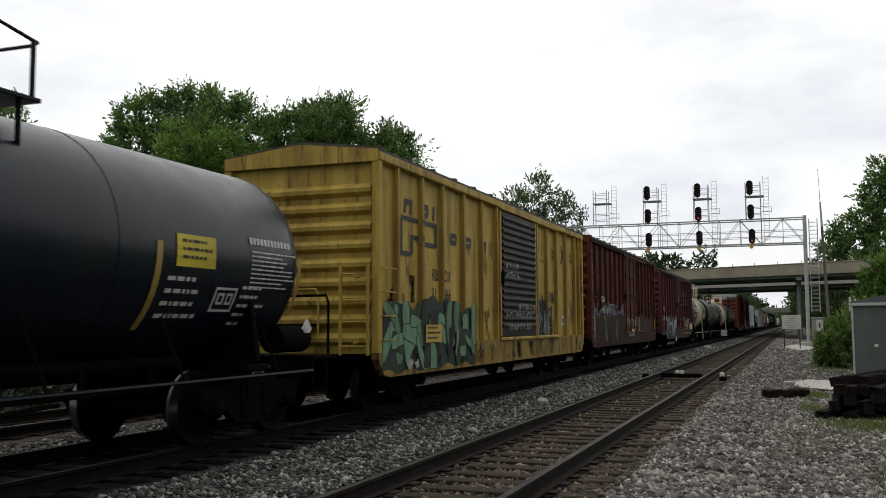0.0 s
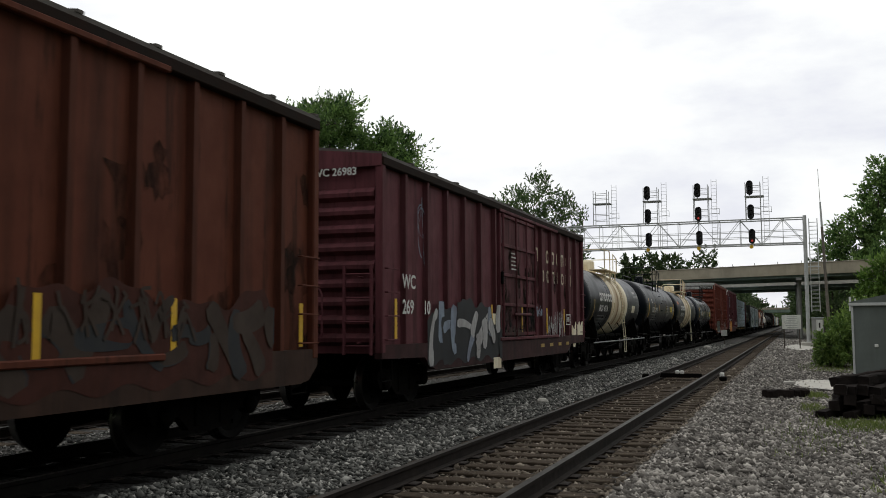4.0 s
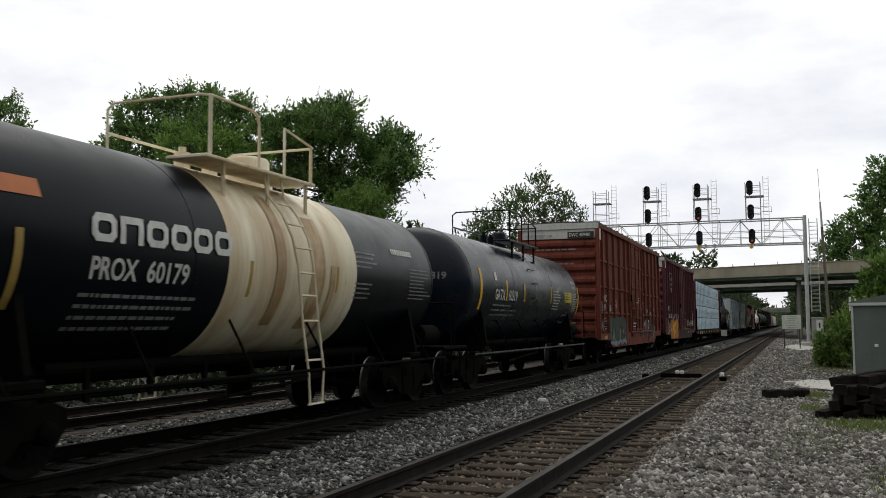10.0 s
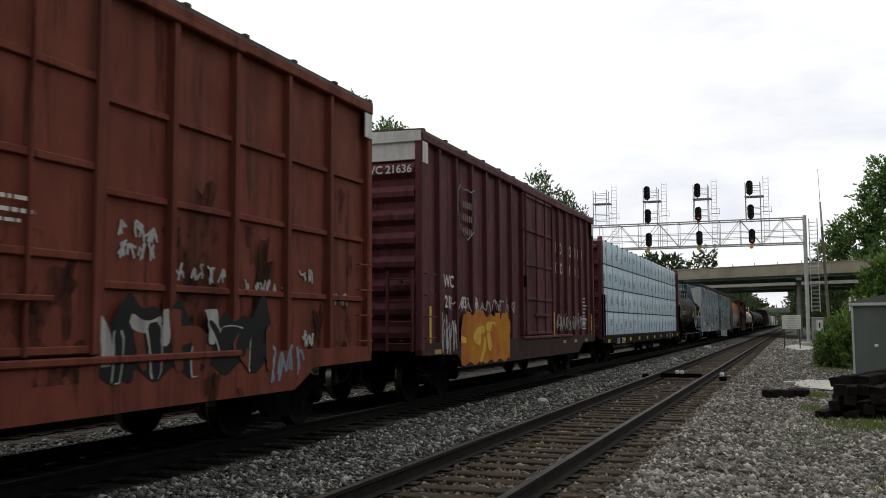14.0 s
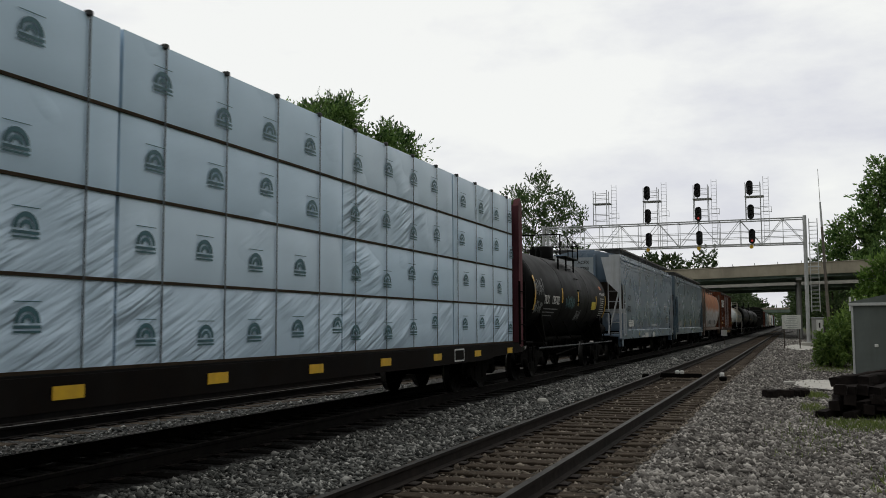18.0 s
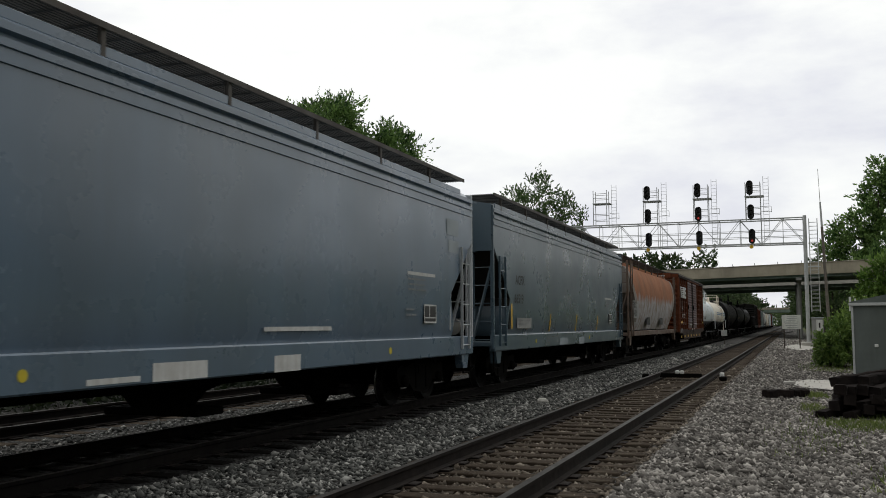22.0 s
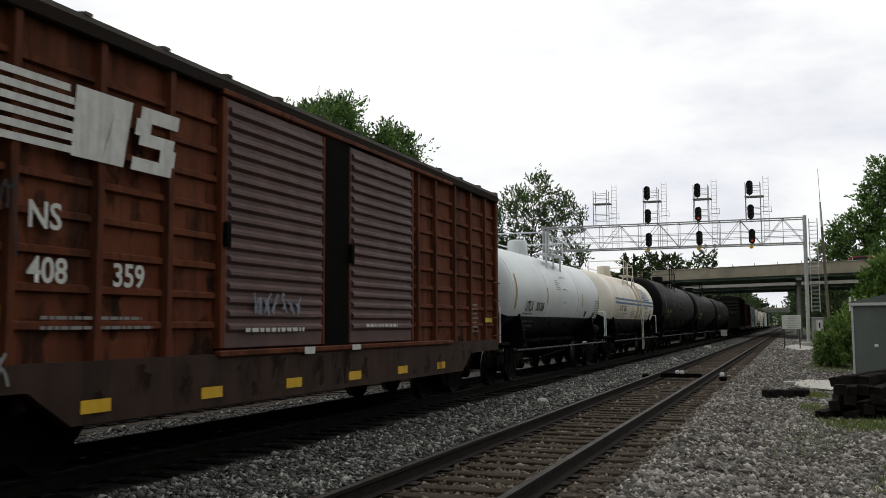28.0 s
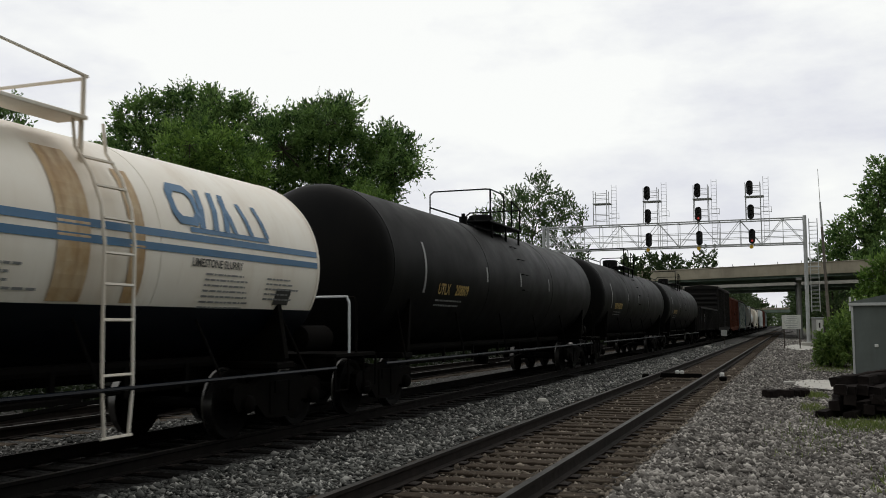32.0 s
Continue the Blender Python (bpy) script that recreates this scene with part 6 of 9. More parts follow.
            part("door_handle", Mesh().box((sx + 0.15, c + w * 0.05, 1.75), (0.05, w * 0.5, 0.06), cut=0.01), dm, d)
        for z, h in ((z0 - 0.06, 0.08), (z1 + 0.06, 0.08)):
            part("door_track", Mesh().box((half - 0.01, c + w * 0.4, z), (0.1, w * 1.9, h), cut=0.015), paint, car)
        part("door_latch", Mesh().box((sx + 0.13, c - w / 2 - 0.02, 2.6), (0.06, 0.12, 0.3), cut=0.02), UNDER, car)
    running_gear(car, L, tc or L / 2 - 2.0)
    for i in range(7):
        part("floor_beam", Mesh().box((0, -L / 2 + 3.6 + (L - 7.2) * i / 6, 0.9), (2.7, 0.12, 0.16)), UNDER, car)
    part("brake_cylinder", Mesh().cyl((-0.5, 0.6, 0.7), (-0.5, 1.5, 0.7), 0.16, 10), UNDER, car)
    return car, L, sx, half


def tank_profile(L, r, head=0.62):
    out = []
    for i in range(10):
        a = math.pi / 2 * i / 9
        out.append((-L / 2 + head * (1 - math.cos(a)) ** 0.9, max(0.02, r * math.sin(a) ** 0.85)))
    return out + [(-y, rr) for y, rr in out[::-1]]


def tankcar(u0, u1, zc, r, paint, label, rail=BLACK, lower=None, band=None, dome=True, platform=1.6, dome_mat=None, walk_mat=None, ladder_mat=None, hand_ends=None, sump=True, group="cars of the freight train", ladder_y=0.0, lean=0.0, deck=(-1.55, -0.33, 0.36, 1.2), hatch_y=1.0, hz=0.78, hatch_r=0.34, plate=None, wide=0.62):
    """u0, u1: the tank's heads along the train; zc, r: its axis and radius."""
    L = u1 - u0
    car = thing("tank_car", label, "tank car", group)
    CARS.append((car, (u0 + u1) / 2))
    part("shell", Mesh().lathe(tank_profile(L, r), (0, 0, zc), 56), paint, car, "welded cylindrical tank", smooth=True)
    for y in (-L / 2 + 0.62, -L / 6, L / 6, L / 2 - 0.62):
        part("weld_seam", Mesh().lathe([(-0.012, r - 0.01), (-0.01, r + 0.005), (0.01, r + 0.005), (0.012, r - 0.01)], (0, y, zc), 56), paint, car, smooth=True)
    if lower:
        zl = lower[0]
        ms = Mesh()
        k = 24
        a0 = math.asin((zl - zc) / r)
        pr = [(y, rr) for y, rr in tank_profile(L, r)]
        vs, fs = [], []
        for y, rr in pr:
            for i in range(k + 1):
                a = a0 - (math.pi + 2 * a0) * i / k
                vs.append(((rr + 0.008) * math.cos(a), y, zc + max((rr + 0.008) * math.sin(a), -9) if rr > 0.6 * r else zc + min(zl - zc, (rr + 0.008) * math.sin(a))))
        for j in range(len(pr) - 1):
            for i in range(k):
                q = j * (k + 1) + i
                fs.append((q, q + 1, q + k + 2, q + k + 1))
        ms.add(vs, fs)
        part("lower_coat", ms, lower[1], car, "black lower half", smooth=True)
    if band:
        part("band", Mesh().lathe([(band[0] - 0.0, r), (band[0], r + 0.007), (band[1], r + 0.007), (band[1], r)], (0, 0, zc), 56), band[2], car, "wide cream band with brown spill stains", smooth=True)
    ladder_mat_full = band is not None or ladder_y > 1.0
    walk_mat, ladder_mat, dome_mat = walk_mat or paint, ladder_mat or walk_mat or paint, dome_mat or walk_mat or paint
    top = zc + r
    # platform, hatch and rails on top
    pw, p = 0.95, platform
    for s in (-1, 1):
        pa, pb = plate or (deck[0] - 0.05, deck[3] + 0.05)
        part("platform", Mesh().box((s * (1.09 - wide / 2), (pa + pb) / 2, top - 0.01), (wide, pb - pa, 0.045), cut=0.008), walk_mat, car, "walkway plate")
        for y in (-p + 0.1, 0, p - 0.1):
            part("platform_bracket", Mesh().tube([(s * 1.0, y, top - 0.03), (s * 1.0, y, zc + math.sqrt(r * r - 1.0) - 0.03)], 0.03, 5), walk_mat, car)
    if dome:
        part("hatch", Mesh().lathe([(-0.16, hatch_r + 0.05), (0.02, hatch_r + 0.05), (0.03, hatch_r), (0.38, hatch_r), (0.43, hatch_r - 0.03), (0.45, hatch_r - 0.1)], (0, hatch_y, top), 24, "z"), dome_mat, car, "round hatch housing", smooth=True)
        for y in (-0.75, -0.1):
            part("valve", Mesh().cyl((0.1, y, top - 0.1), (0.1, y, top + 0.22), 0.11, 12).cyl((0.1, y, top + 0.22), (0.1, y, top + 0.3), 0.05, 10), dome_mat, car)
    ya, yd, yp, yb = deck
    hoop = [(1.06, yd, top), (1.06, yd, top + hz * 0.8), (1.06, yd - 0.06, top + hz * 0.95), (1.06, yd - 0.16, top + hz), (1.06, ya + 0.1, top + hz), (0.96, ya, top + hz), (-0.4, ya, top + hz), (-0.5, ya, top + hz * 0.9), (-0.5, ya, top)]
    part("platform_rail", Mesh().tube(hoop, 0.021, 6), walk_mat, car)
    part("rail_post", Mesh().tube([(1.06, ya + 0.06, top), (1.06, ya + 0.06, top + hz)], 0.026, 6), walk_mat, car)
    hoop = [(1.06, yp, top), (1.06, yp, top + hz * 0.9), (1.06, yb, top + hz * 0.72), (0.96, yb + 0.05, top + hz * 0.72), (-0.4, yb + 0.05, top + hz * 0.72), (-0.5, yb, top + hz * 0.6), (-0.5, yb, top)]
    part("platform_rail", Mesh().tube(hoop, 0.021, 6), walk_mat, car)
    part("rail_post", Mesh().tube([(1.06, yb - 0.05, top), (1.06, yb - 0.05, top + hz * 0.72)], 0.026, 6), walk_mat, car)
    part("platform_rail", Mesh().tube([(-0.5, ya, top + hz * 0.5), (-0.5, yb, top + hz * 0.5)], 0.022, 5), walk_mat, car)
    # ladder down the side, following the shell; some cars have only grab rungs
    for s in (1, -1):
        if not ladder_mat_full:
            for z in (zc + 0.95, zc + 0.62, zc + 0.24, zc - 0.16):
                xx = tank_x(z, zc, r)
                part("rung", Mesh().tube([(s * (xx - 0.02), ladder_y - 0.23, z), (s * (xx + 0.07), ladder_y - 0.23, z), (s * (xx + 0.07), ladder_y + 0.23, z), (s * (xx - 0.02), ladder_y + 0.23, z)], 0.014, 5), ladder_mat, car)
            part("side_handrail", Mesh().tube([(s * 1.47, -L / 2 + 0.3, 0.86), (s * 1.47, L / 2 - 0.3, 0.86)], 0.024, 6), rail, car)
            for y in np.linspace(-L / 2 + 1.2, L / 2 - 1.2, 6):
                part("rail_stay", Mesh().tube([(s * 1.47, y, 0.86), (s * (tank_x(zc - 0.75, zc, r) - 0.02), y, zc - 0.75)], 0.018, 5), UNDER, car)
            continue
        rails = []
        ya, yb = ladder_y - 0.23, ladder_y + 0.23
        for k in (ya, yb):
            sl = lambda z: k + (lean * (top - z) / (top - 0.9) if lean else 0.0)
            pts = [(s * 1.0, k, top + 0.0)] + [(s * (r + 0.12) * math.cos(a), sl(zc + (r + 0.12) * math.sin(a)), zc + (r + 0.12) * math.sin(a)) for a in [radians(d) for d in (44, 30, 16, 0)]] + [(s * (r + 0.12), sl(zc - 0.9), zc - 0.9), (s * 1.46, sl(0.86), 0.86), (s * 1.46, sl(0.86) + (0.05 if k == ya else -0.05), 0.38)]
            rails.append(pts)
        ld = part("ladder", Mesh().tube(rails[0], 0.019, 6), ladder_mat, car)
        part("ladder_rail", Mesh().tube(rails[1], 0.019, 6), ladder_mat, ld)
        for d in (38, 24, 10, -4):
            a = radians(d)
            xx, zz = s * (r + 0.12) * math.cos(a), zc + (r + 0.12) * math.sin(a)
            dl = lean * (top - zz) / (top - 0.9)
            part("rung", Mesh().tube([(xx, ya + dl, zz), (xx, yb + dl, zz)], 0.018, 5), ladder_mat, ld)
        for z in (zc - 0.42, zc - 0.78, 1.0, 0.38):
            dl = lean * (top - max(z, 0.86)) / (top - 0.9)
            part("rung", Mesh().tube([(s * (r + 0.12 if z > 0.9 else 1.46), ya + dl, z), (s * (r + 0.12 if z > 0.9 else 1.46), yb + dl, z)], 0.018, 5), ladder_mat, ld)
        part("side_handrail", Mesh().tube([(s * 1.47, -L / 2 + 0.3, 0.86), (s * 1.47, L / 2 - 0.3, 0.86)], 0.024, 6), rail, car)
        part("side_plank", Mesh().box((s * 1.36, 0, 0.78), (0.2, 1.6, 0.04)), UNDER, car)
        for y in np.linspace(-L / 2 + 1.2, L / 2 - 1.2, 6):
            part("rail_stay", Mesh().tube([(s * 1.47, y, 0.86), (s * (tank_x(zc - 0.75, zc, r) - 0.02), y, zc - 0.75)], 0.018, 5), UNDER, car)
    # stub sills, bolster saddles, end platforms
    for e in (-1, 1):
        yb = e * (L / 2 - 1.55)
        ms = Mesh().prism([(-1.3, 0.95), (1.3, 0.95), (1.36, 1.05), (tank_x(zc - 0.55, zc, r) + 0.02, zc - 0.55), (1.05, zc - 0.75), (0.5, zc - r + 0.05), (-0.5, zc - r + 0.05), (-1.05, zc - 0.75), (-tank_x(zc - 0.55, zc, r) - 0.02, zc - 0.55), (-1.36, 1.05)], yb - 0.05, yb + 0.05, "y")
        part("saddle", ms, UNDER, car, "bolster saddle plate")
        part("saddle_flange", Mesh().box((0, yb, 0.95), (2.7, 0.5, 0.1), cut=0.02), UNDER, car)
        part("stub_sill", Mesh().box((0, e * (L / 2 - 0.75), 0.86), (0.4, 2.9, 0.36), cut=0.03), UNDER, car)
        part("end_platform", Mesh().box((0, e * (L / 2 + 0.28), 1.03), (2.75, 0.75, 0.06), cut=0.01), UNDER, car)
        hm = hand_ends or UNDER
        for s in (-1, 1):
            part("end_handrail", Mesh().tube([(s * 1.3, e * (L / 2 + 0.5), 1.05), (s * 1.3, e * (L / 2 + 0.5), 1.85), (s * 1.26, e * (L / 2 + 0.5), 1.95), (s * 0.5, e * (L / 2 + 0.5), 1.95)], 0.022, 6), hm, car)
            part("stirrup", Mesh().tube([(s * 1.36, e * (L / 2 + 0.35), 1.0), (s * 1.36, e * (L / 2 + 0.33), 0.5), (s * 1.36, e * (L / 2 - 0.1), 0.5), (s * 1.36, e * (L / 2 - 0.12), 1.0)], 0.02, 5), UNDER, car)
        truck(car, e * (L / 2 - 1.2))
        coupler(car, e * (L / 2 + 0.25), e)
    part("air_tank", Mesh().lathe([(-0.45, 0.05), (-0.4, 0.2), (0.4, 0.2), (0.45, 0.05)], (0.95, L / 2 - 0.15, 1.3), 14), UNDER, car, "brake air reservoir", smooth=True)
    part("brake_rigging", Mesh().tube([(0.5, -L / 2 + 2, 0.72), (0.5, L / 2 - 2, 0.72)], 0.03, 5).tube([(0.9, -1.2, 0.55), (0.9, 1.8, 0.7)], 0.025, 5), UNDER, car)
    # block and pipes added to hide the bright gap below the tank
    part("belly_piping", Mesh().box((0.0, 0.0, zc - r - 0.02), (0.8, L - 4.6, 0.3), cut=0.06).tube([(0.7, -L / 2 + 2.4, zc - r + 0.02), (0.7, L / 2 - 2.4, zc - r + 0.02)], 0.07, 8).tube([(-0.7, -L / 2 + 2.4, zc - r + 0.02), (-0.7, L / 2 - 2.4, zc - r + 0.02)], 0.07, 8), UNDER, car, "dark filler block and pipes added to close the belly gap")
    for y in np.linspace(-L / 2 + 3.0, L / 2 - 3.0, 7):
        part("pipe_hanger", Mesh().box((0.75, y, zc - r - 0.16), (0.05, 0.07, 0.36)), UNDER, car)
    if sump:
        part("outlet", Mesh().cyl((0, 0.9, 0.45), (0, 0.9, zc - r + 0.05), 0.2, 12), UNDER, car)
    return car, L


def loft(levels, n=1):
    """levels: (z, half width, y0, y1) from the bottom up."""
    ms = Mesh()
    vs = []
    for z, w, a, b in levels:
        vs += [(w, a, z), (w, b, z), (-w, b, z), (-w, a, z)]
    fs = []
    for i in range(len(levels) - 1):
        for j in range(4):
            fs.append((4 * i + j, 4 * i + (j + 1) % 4, 4 * i + 4 + (j + 1) % 4, 4 * i + 4 + j))
    fs += [(3, 2, 1, 0), tuple(4 * (len(levels) - 1) + k for k in range(4))]
    return ms.add(vs, fs)


GRATE = surf("grey_steel_grating", (0.075, 0.075, 0.075), (0.06, 0.058, 0.055), (0.04, 0.033, 0.028), 3, (1, 1, 1), 0.5, 0.2, rough=0.7, spec=0.2)
SLOPE = {"flat": ((3.2, 0.13), (2.12, 1.36)), "round": ((3.0, 0.9), (1.9, 1.85))}


def hopper(u0, u1, paint, label, zt=4.26, style="flat", sillpaint=None, endpaint=None, lowpaint=None, roofmat=None, cornerpaint=None, group="cars of the freight train"):
    L = u1 - u0
    car = thing("covered_hopper", label, "hopper car", group)
    CARS.append((car, (u0 + u1) / 2))
    h = L / 2
    sp = sillpaint or paint
    if style == "flat":
        lv = [(z, w, -h + e, h - e) for z, w, e in ((1.22, 1.40, 1.2), (1.4, 1.44, 1.15), (1.75, 1.465, 1.25), (2.1, 1.48, 1.4), (2.5, 1.49, 0.95), (2.9, 1.49, 0.5), (3.2, 1.49, 0.16), (3.35, 1.49, 0.06),
              (3.95, 1.48, 0.05), (zt - 0.3, 1.46, 0.05), (zt - 0.04, 1.42, 0.05), (zt + 0.06, 1.3, 0.05), (zt + 0.2, 0.6, 0.08))]
    else:
        lv = [(1.22, 1.22, -h + 2.1, h - 2.1), (1.6, 1.36, -h + 2.0, h - 2.0), (2.0, 1.47, -h + 1.8, h - 1.8), (2.4, 1.53, -h + 1.45, h - 1.45), (2.8, 1.54, -h + 1.1, h - 1.1), (3.1, 1.52, -h + 0.75, h - 0.75),
              (3.4, 1.47, -h + 0.55, h - 0.55), (3.7, 1.38, -h + 0.45, h - 0.45), (3.95, 1.26, -h + 0.42, h - 0.42), (zt - 0.12, 1.08, -h + 0.4, h - 0.4), (zt + 0.05, 0.8, -h + 0.4, h - 0.4), (zt + 0.12, 0.3, -h + 0.4, h - 0.4)]
    me = loft(lv).data(paint, True)
    part("body", me, None, car)
    if lowpaint:
        lo = [(z, w + 0.006, a - 0.006, b + 0.006) for z, w, a, b in lv if z <= 2.85]
        part("lower_sheet", loft(lo), lowpaint, car, "bare pale grey lower side sheet", smooth=True)
    if style == "flat":
        for z in (zt - 0.42, zt - 0.27, zt - 0.12):
            part("top_corrugation", Mesh().prism([(1.42, z - 0.06), (1.505, z - 0.035), (1.505, z + 0.035), (1.42, z + 0.06)], -h + 0.06, h - 0.06, "y"), paint, car)
        # end panels with vertical ribs
        for e in (-1, 1):
            for x in (-1.05, -0.45, 0.45, 1.05):
                part("end_rib", Mesh().box((x, e * (h - 0.04), 3.75), (0.09, 0.14, 1.15), cut=0.01), paint, car)
    ep = endpaint or paint
    for e in (-1, 1):
        part("slope_sheet", Mesh().add([(s * 1.47, e * (h - y), z) for z, y in SLOPE[style] for s in (-1, 1)] + [(s * 1.47, e * (h - y - 0.03), z) for z, y in SLOPE[style] for s in (-1, 1)],
             [(0, 1, 3, 2), (4, 6, 7, 5), (0, 4, 5, 1), (2, 3, 7, 6), (0, 2, 6, 4), (1, 5, 7, 3)]), ep, car, "sloping end sheet")
        (zh, yh), (zl, yl) = SLOPE[style]
        part("centre_web", Mesh().prism([(e * (h - 0.3), 1.1), (e * (h - yl - 0.4), 1.1), (e * (h - yl), zl), (e * (h - yh - 0.02), zh)], -0.05, 0.05, "x"), UNDER, car, "dark web plate under the slope sheet")
        part("brake_gear", Mesh().box((-0.5, e * (h - 0.7), 1.75), (0.5, 0.4, 0.5), cut=0.05).cyl((-0.9, e * (h - 0.9), 1.5), (0.1, e * (h - 0.9), 1.5), 0.16, 10).tube([(-1.2, e * (h - 0.5), 1.2), (-1.1, e * (h - 0.5), 2.3), (-0.4, e * (h - 0.5), 2.3)], 0.03, 5), UNDER, car, "dark brake gear on the end deck")
        if style == "round":
            part("end_sheet", Mesh().prism([(-1.5, 2.85), (1.5, 2.85), (1.45, 3.4), (1.25, 3.95), (0.98, 4.12), (-0.98, 4.12), (-1.25, 3.95), (-1.45, 3.4)], e * (h - 0.4), e * (h - 0.34), "y"), ep, car, "dirty pale end sheet")
            part("end_band", loft([(z, w + 0.007, (a - 0.007) if e < 0 else (b - 0.62), (a + 0.62) if e < 0 else (b + 0.007)) for z, w, a, b in lv if z > 1.5]), ep, car, "bare grey band beside the end", smooth=True)
        for s in (-1, 1):
            part("corner_post", Mesh().box((s * 1.45, e * (h - 0.06), (zt + 0.95) / 2), (0.08, 0.09, zt - 0.9), cut=0.015), cornerpaint or paint, car)
            part("end_brace", Mesh().tube([(s * 1.42, e * (h - 0.12), 2.9), (s * 0.95, e * (h - 0.12), 1.15)], 0.04, 6), cornerpaint or paint, car)
            if style == "flat":
                part("corner_panel", Mesh().box((s * 1.25, e * (h + 0.02), 3.75), (0.42, 0.03, 1.1)), cornerpaint or paint, car)
            part("end_post", Mesh().box((s * 0.5, e * (h - 0.9), 1.9), (0.1, 0.1, 1.6), cut=0.01), UNDER, car)
        part("end_beam", Mesh().box((0, e * (h - 0.25), 1.05), (2.95, 0.4, 0.12), cut=0.02), sp, car)
        part("end_deck", Mesh().box((0, e * (h - 1.0), 1.12), (2.6, 1.4, 0.04)), UNDER, car)
        part("brake_reservoir", Mesh().lathe([(-0.35, 0.04), (-0.3, 0.2), (0.3, 0.2), (0.35, 0.04)], (0.3, e * (h - 0.85), 1.45), 12), PALEHOP, car, smooth=True)
        side_ladder(car, 1.53, e * (h - 0.62), 1.0, 3.1 if style == "flat" else 4.2, cornerpaint or paint)
        ms = Mesh()
        for x in (0.95, 1.4):
            ms.box((x, e * (h - 0.2), 2.6), (0.035, 0.05, 3.2))
        for k in range(8):
            ms.tube([(0.95, e * (h - 0.2), 1.15 + k * 0.42), (1.4, e * (h - 0.2), 1.15 + k * 0.42)], 0.014, 5)
        part("end_ladder", ms, cornerpaint or paint, car)
        part("stirrup", Mesh().tube([(1.44, e * (h - 0.1), 1.0), (1.44, e * (h - 0.14), 0.5), (1.44, e * (h - 0.55), 0.5), (1.44, e * (h - 0.6), 1.0)], 0.02, 5), UNDER, car)
        part("jacking_bracket", Mesh().prism([(e * (h - 0.2), 0.98), (e * (h - 0.75), 0.98), (e * (h - 0.6), 0.6), (e * (h - 0.35), 0.6)], 1.3, 1.46, "x"), sp, car)
    zs = (0.88, 1.26) if style == "flat" else (0.98, 1.2)
    for s in (-1, 1):
        part("side_sill", Mesh().box((s * 1.44, 0, sum(zs) / 2), (0.12, L - 0.1, zs[1] - zs[0]), cut=0.02), sp, car)
        # roof edge and running boards of open grating
        part("roof_edge", Mesh().box((s * (1.36 if style == "flat" else 0.95), 0, zt + (0.04 if style == "flat" else 0.0)), (0.06, L - 1.0, 0.12), cut=0.01), paint, car)
        g = Mesh()
        xa, xb = (0.6, 1.4) if style == "flat" else (0.42, 1.1)
        zz = zt + (0.3 if style == "flat" else 0.34)
        if style == "flat":
            part("toe_board", Mesh().box((s * (xb + 0.02), 0, zz), (0.012, L - 0.7, 0.07)), ROOF, car)
        for x in np.linspace(xa, xb, 15):
            g.box((s * x, 0, zz), (0.022, L - 0.7, 0.03))
        for y in np.arange(-h + 0.5, h - 0.4, 0.5):
            g.box((s * (xa + xb) / 2, y, zz), (xb - xa, 0.03, 0.035))
        part("running_board", g, GRATE, car, "dark steel grating walkway")
        for y in np.arange(-h + 1, h - 0.5, 2.3):
            part("board_stay", Mesh().box((s * (xb - 0.03), y, (zz + zt) / 2 - 0.02), (0.05, 0.07, zz - zt + 0.12)), ROOF, car)
    for y in np.linspace(-h + 1.6, h - 1.6, 6):
        part("roof_hatch", Mesh().box((0, y, zt + 0.25), (0.7, L / 7.5, 0.1), cut=0.02), roofmat or paint, car)
    nb = 3 if L < 17.2 else 4
    for i in range(nb):
        y = -h + 2.7 + (L - 5.4) * (i + 0.5) / nb
        b = (L - 5.4) / nb / 2
        # bays take the underframe's near-black, as the shade below the sill
        part("discharge_bay", loft([(0.42, 0.28, y - 0.28, y + 0.28), (0.62, 0.4, y - 0.4, y + 0.4), (1.24, 1.24, y - b + 0.05, y + b - 0.05)]), UNDER, car)
        part("gate", Mesh().box((0, y, 0.38), (1.5, 0.6, 0.1), cut=0.02), UNDER, car)
    running_gear(car, L, h - 1.95, 0.95)
    return car, L


def frame_box(y0, y1, z0, z1, t=0.03):
    """A thin rectangular outline."""
    return [(y0, y1, z0, z0 + t), (y0, y1, z1 - t, z1), (y0, y0 + t, z0 + t, z1 - t), (y1 - t, y1, z0 + t, z1 - t)]


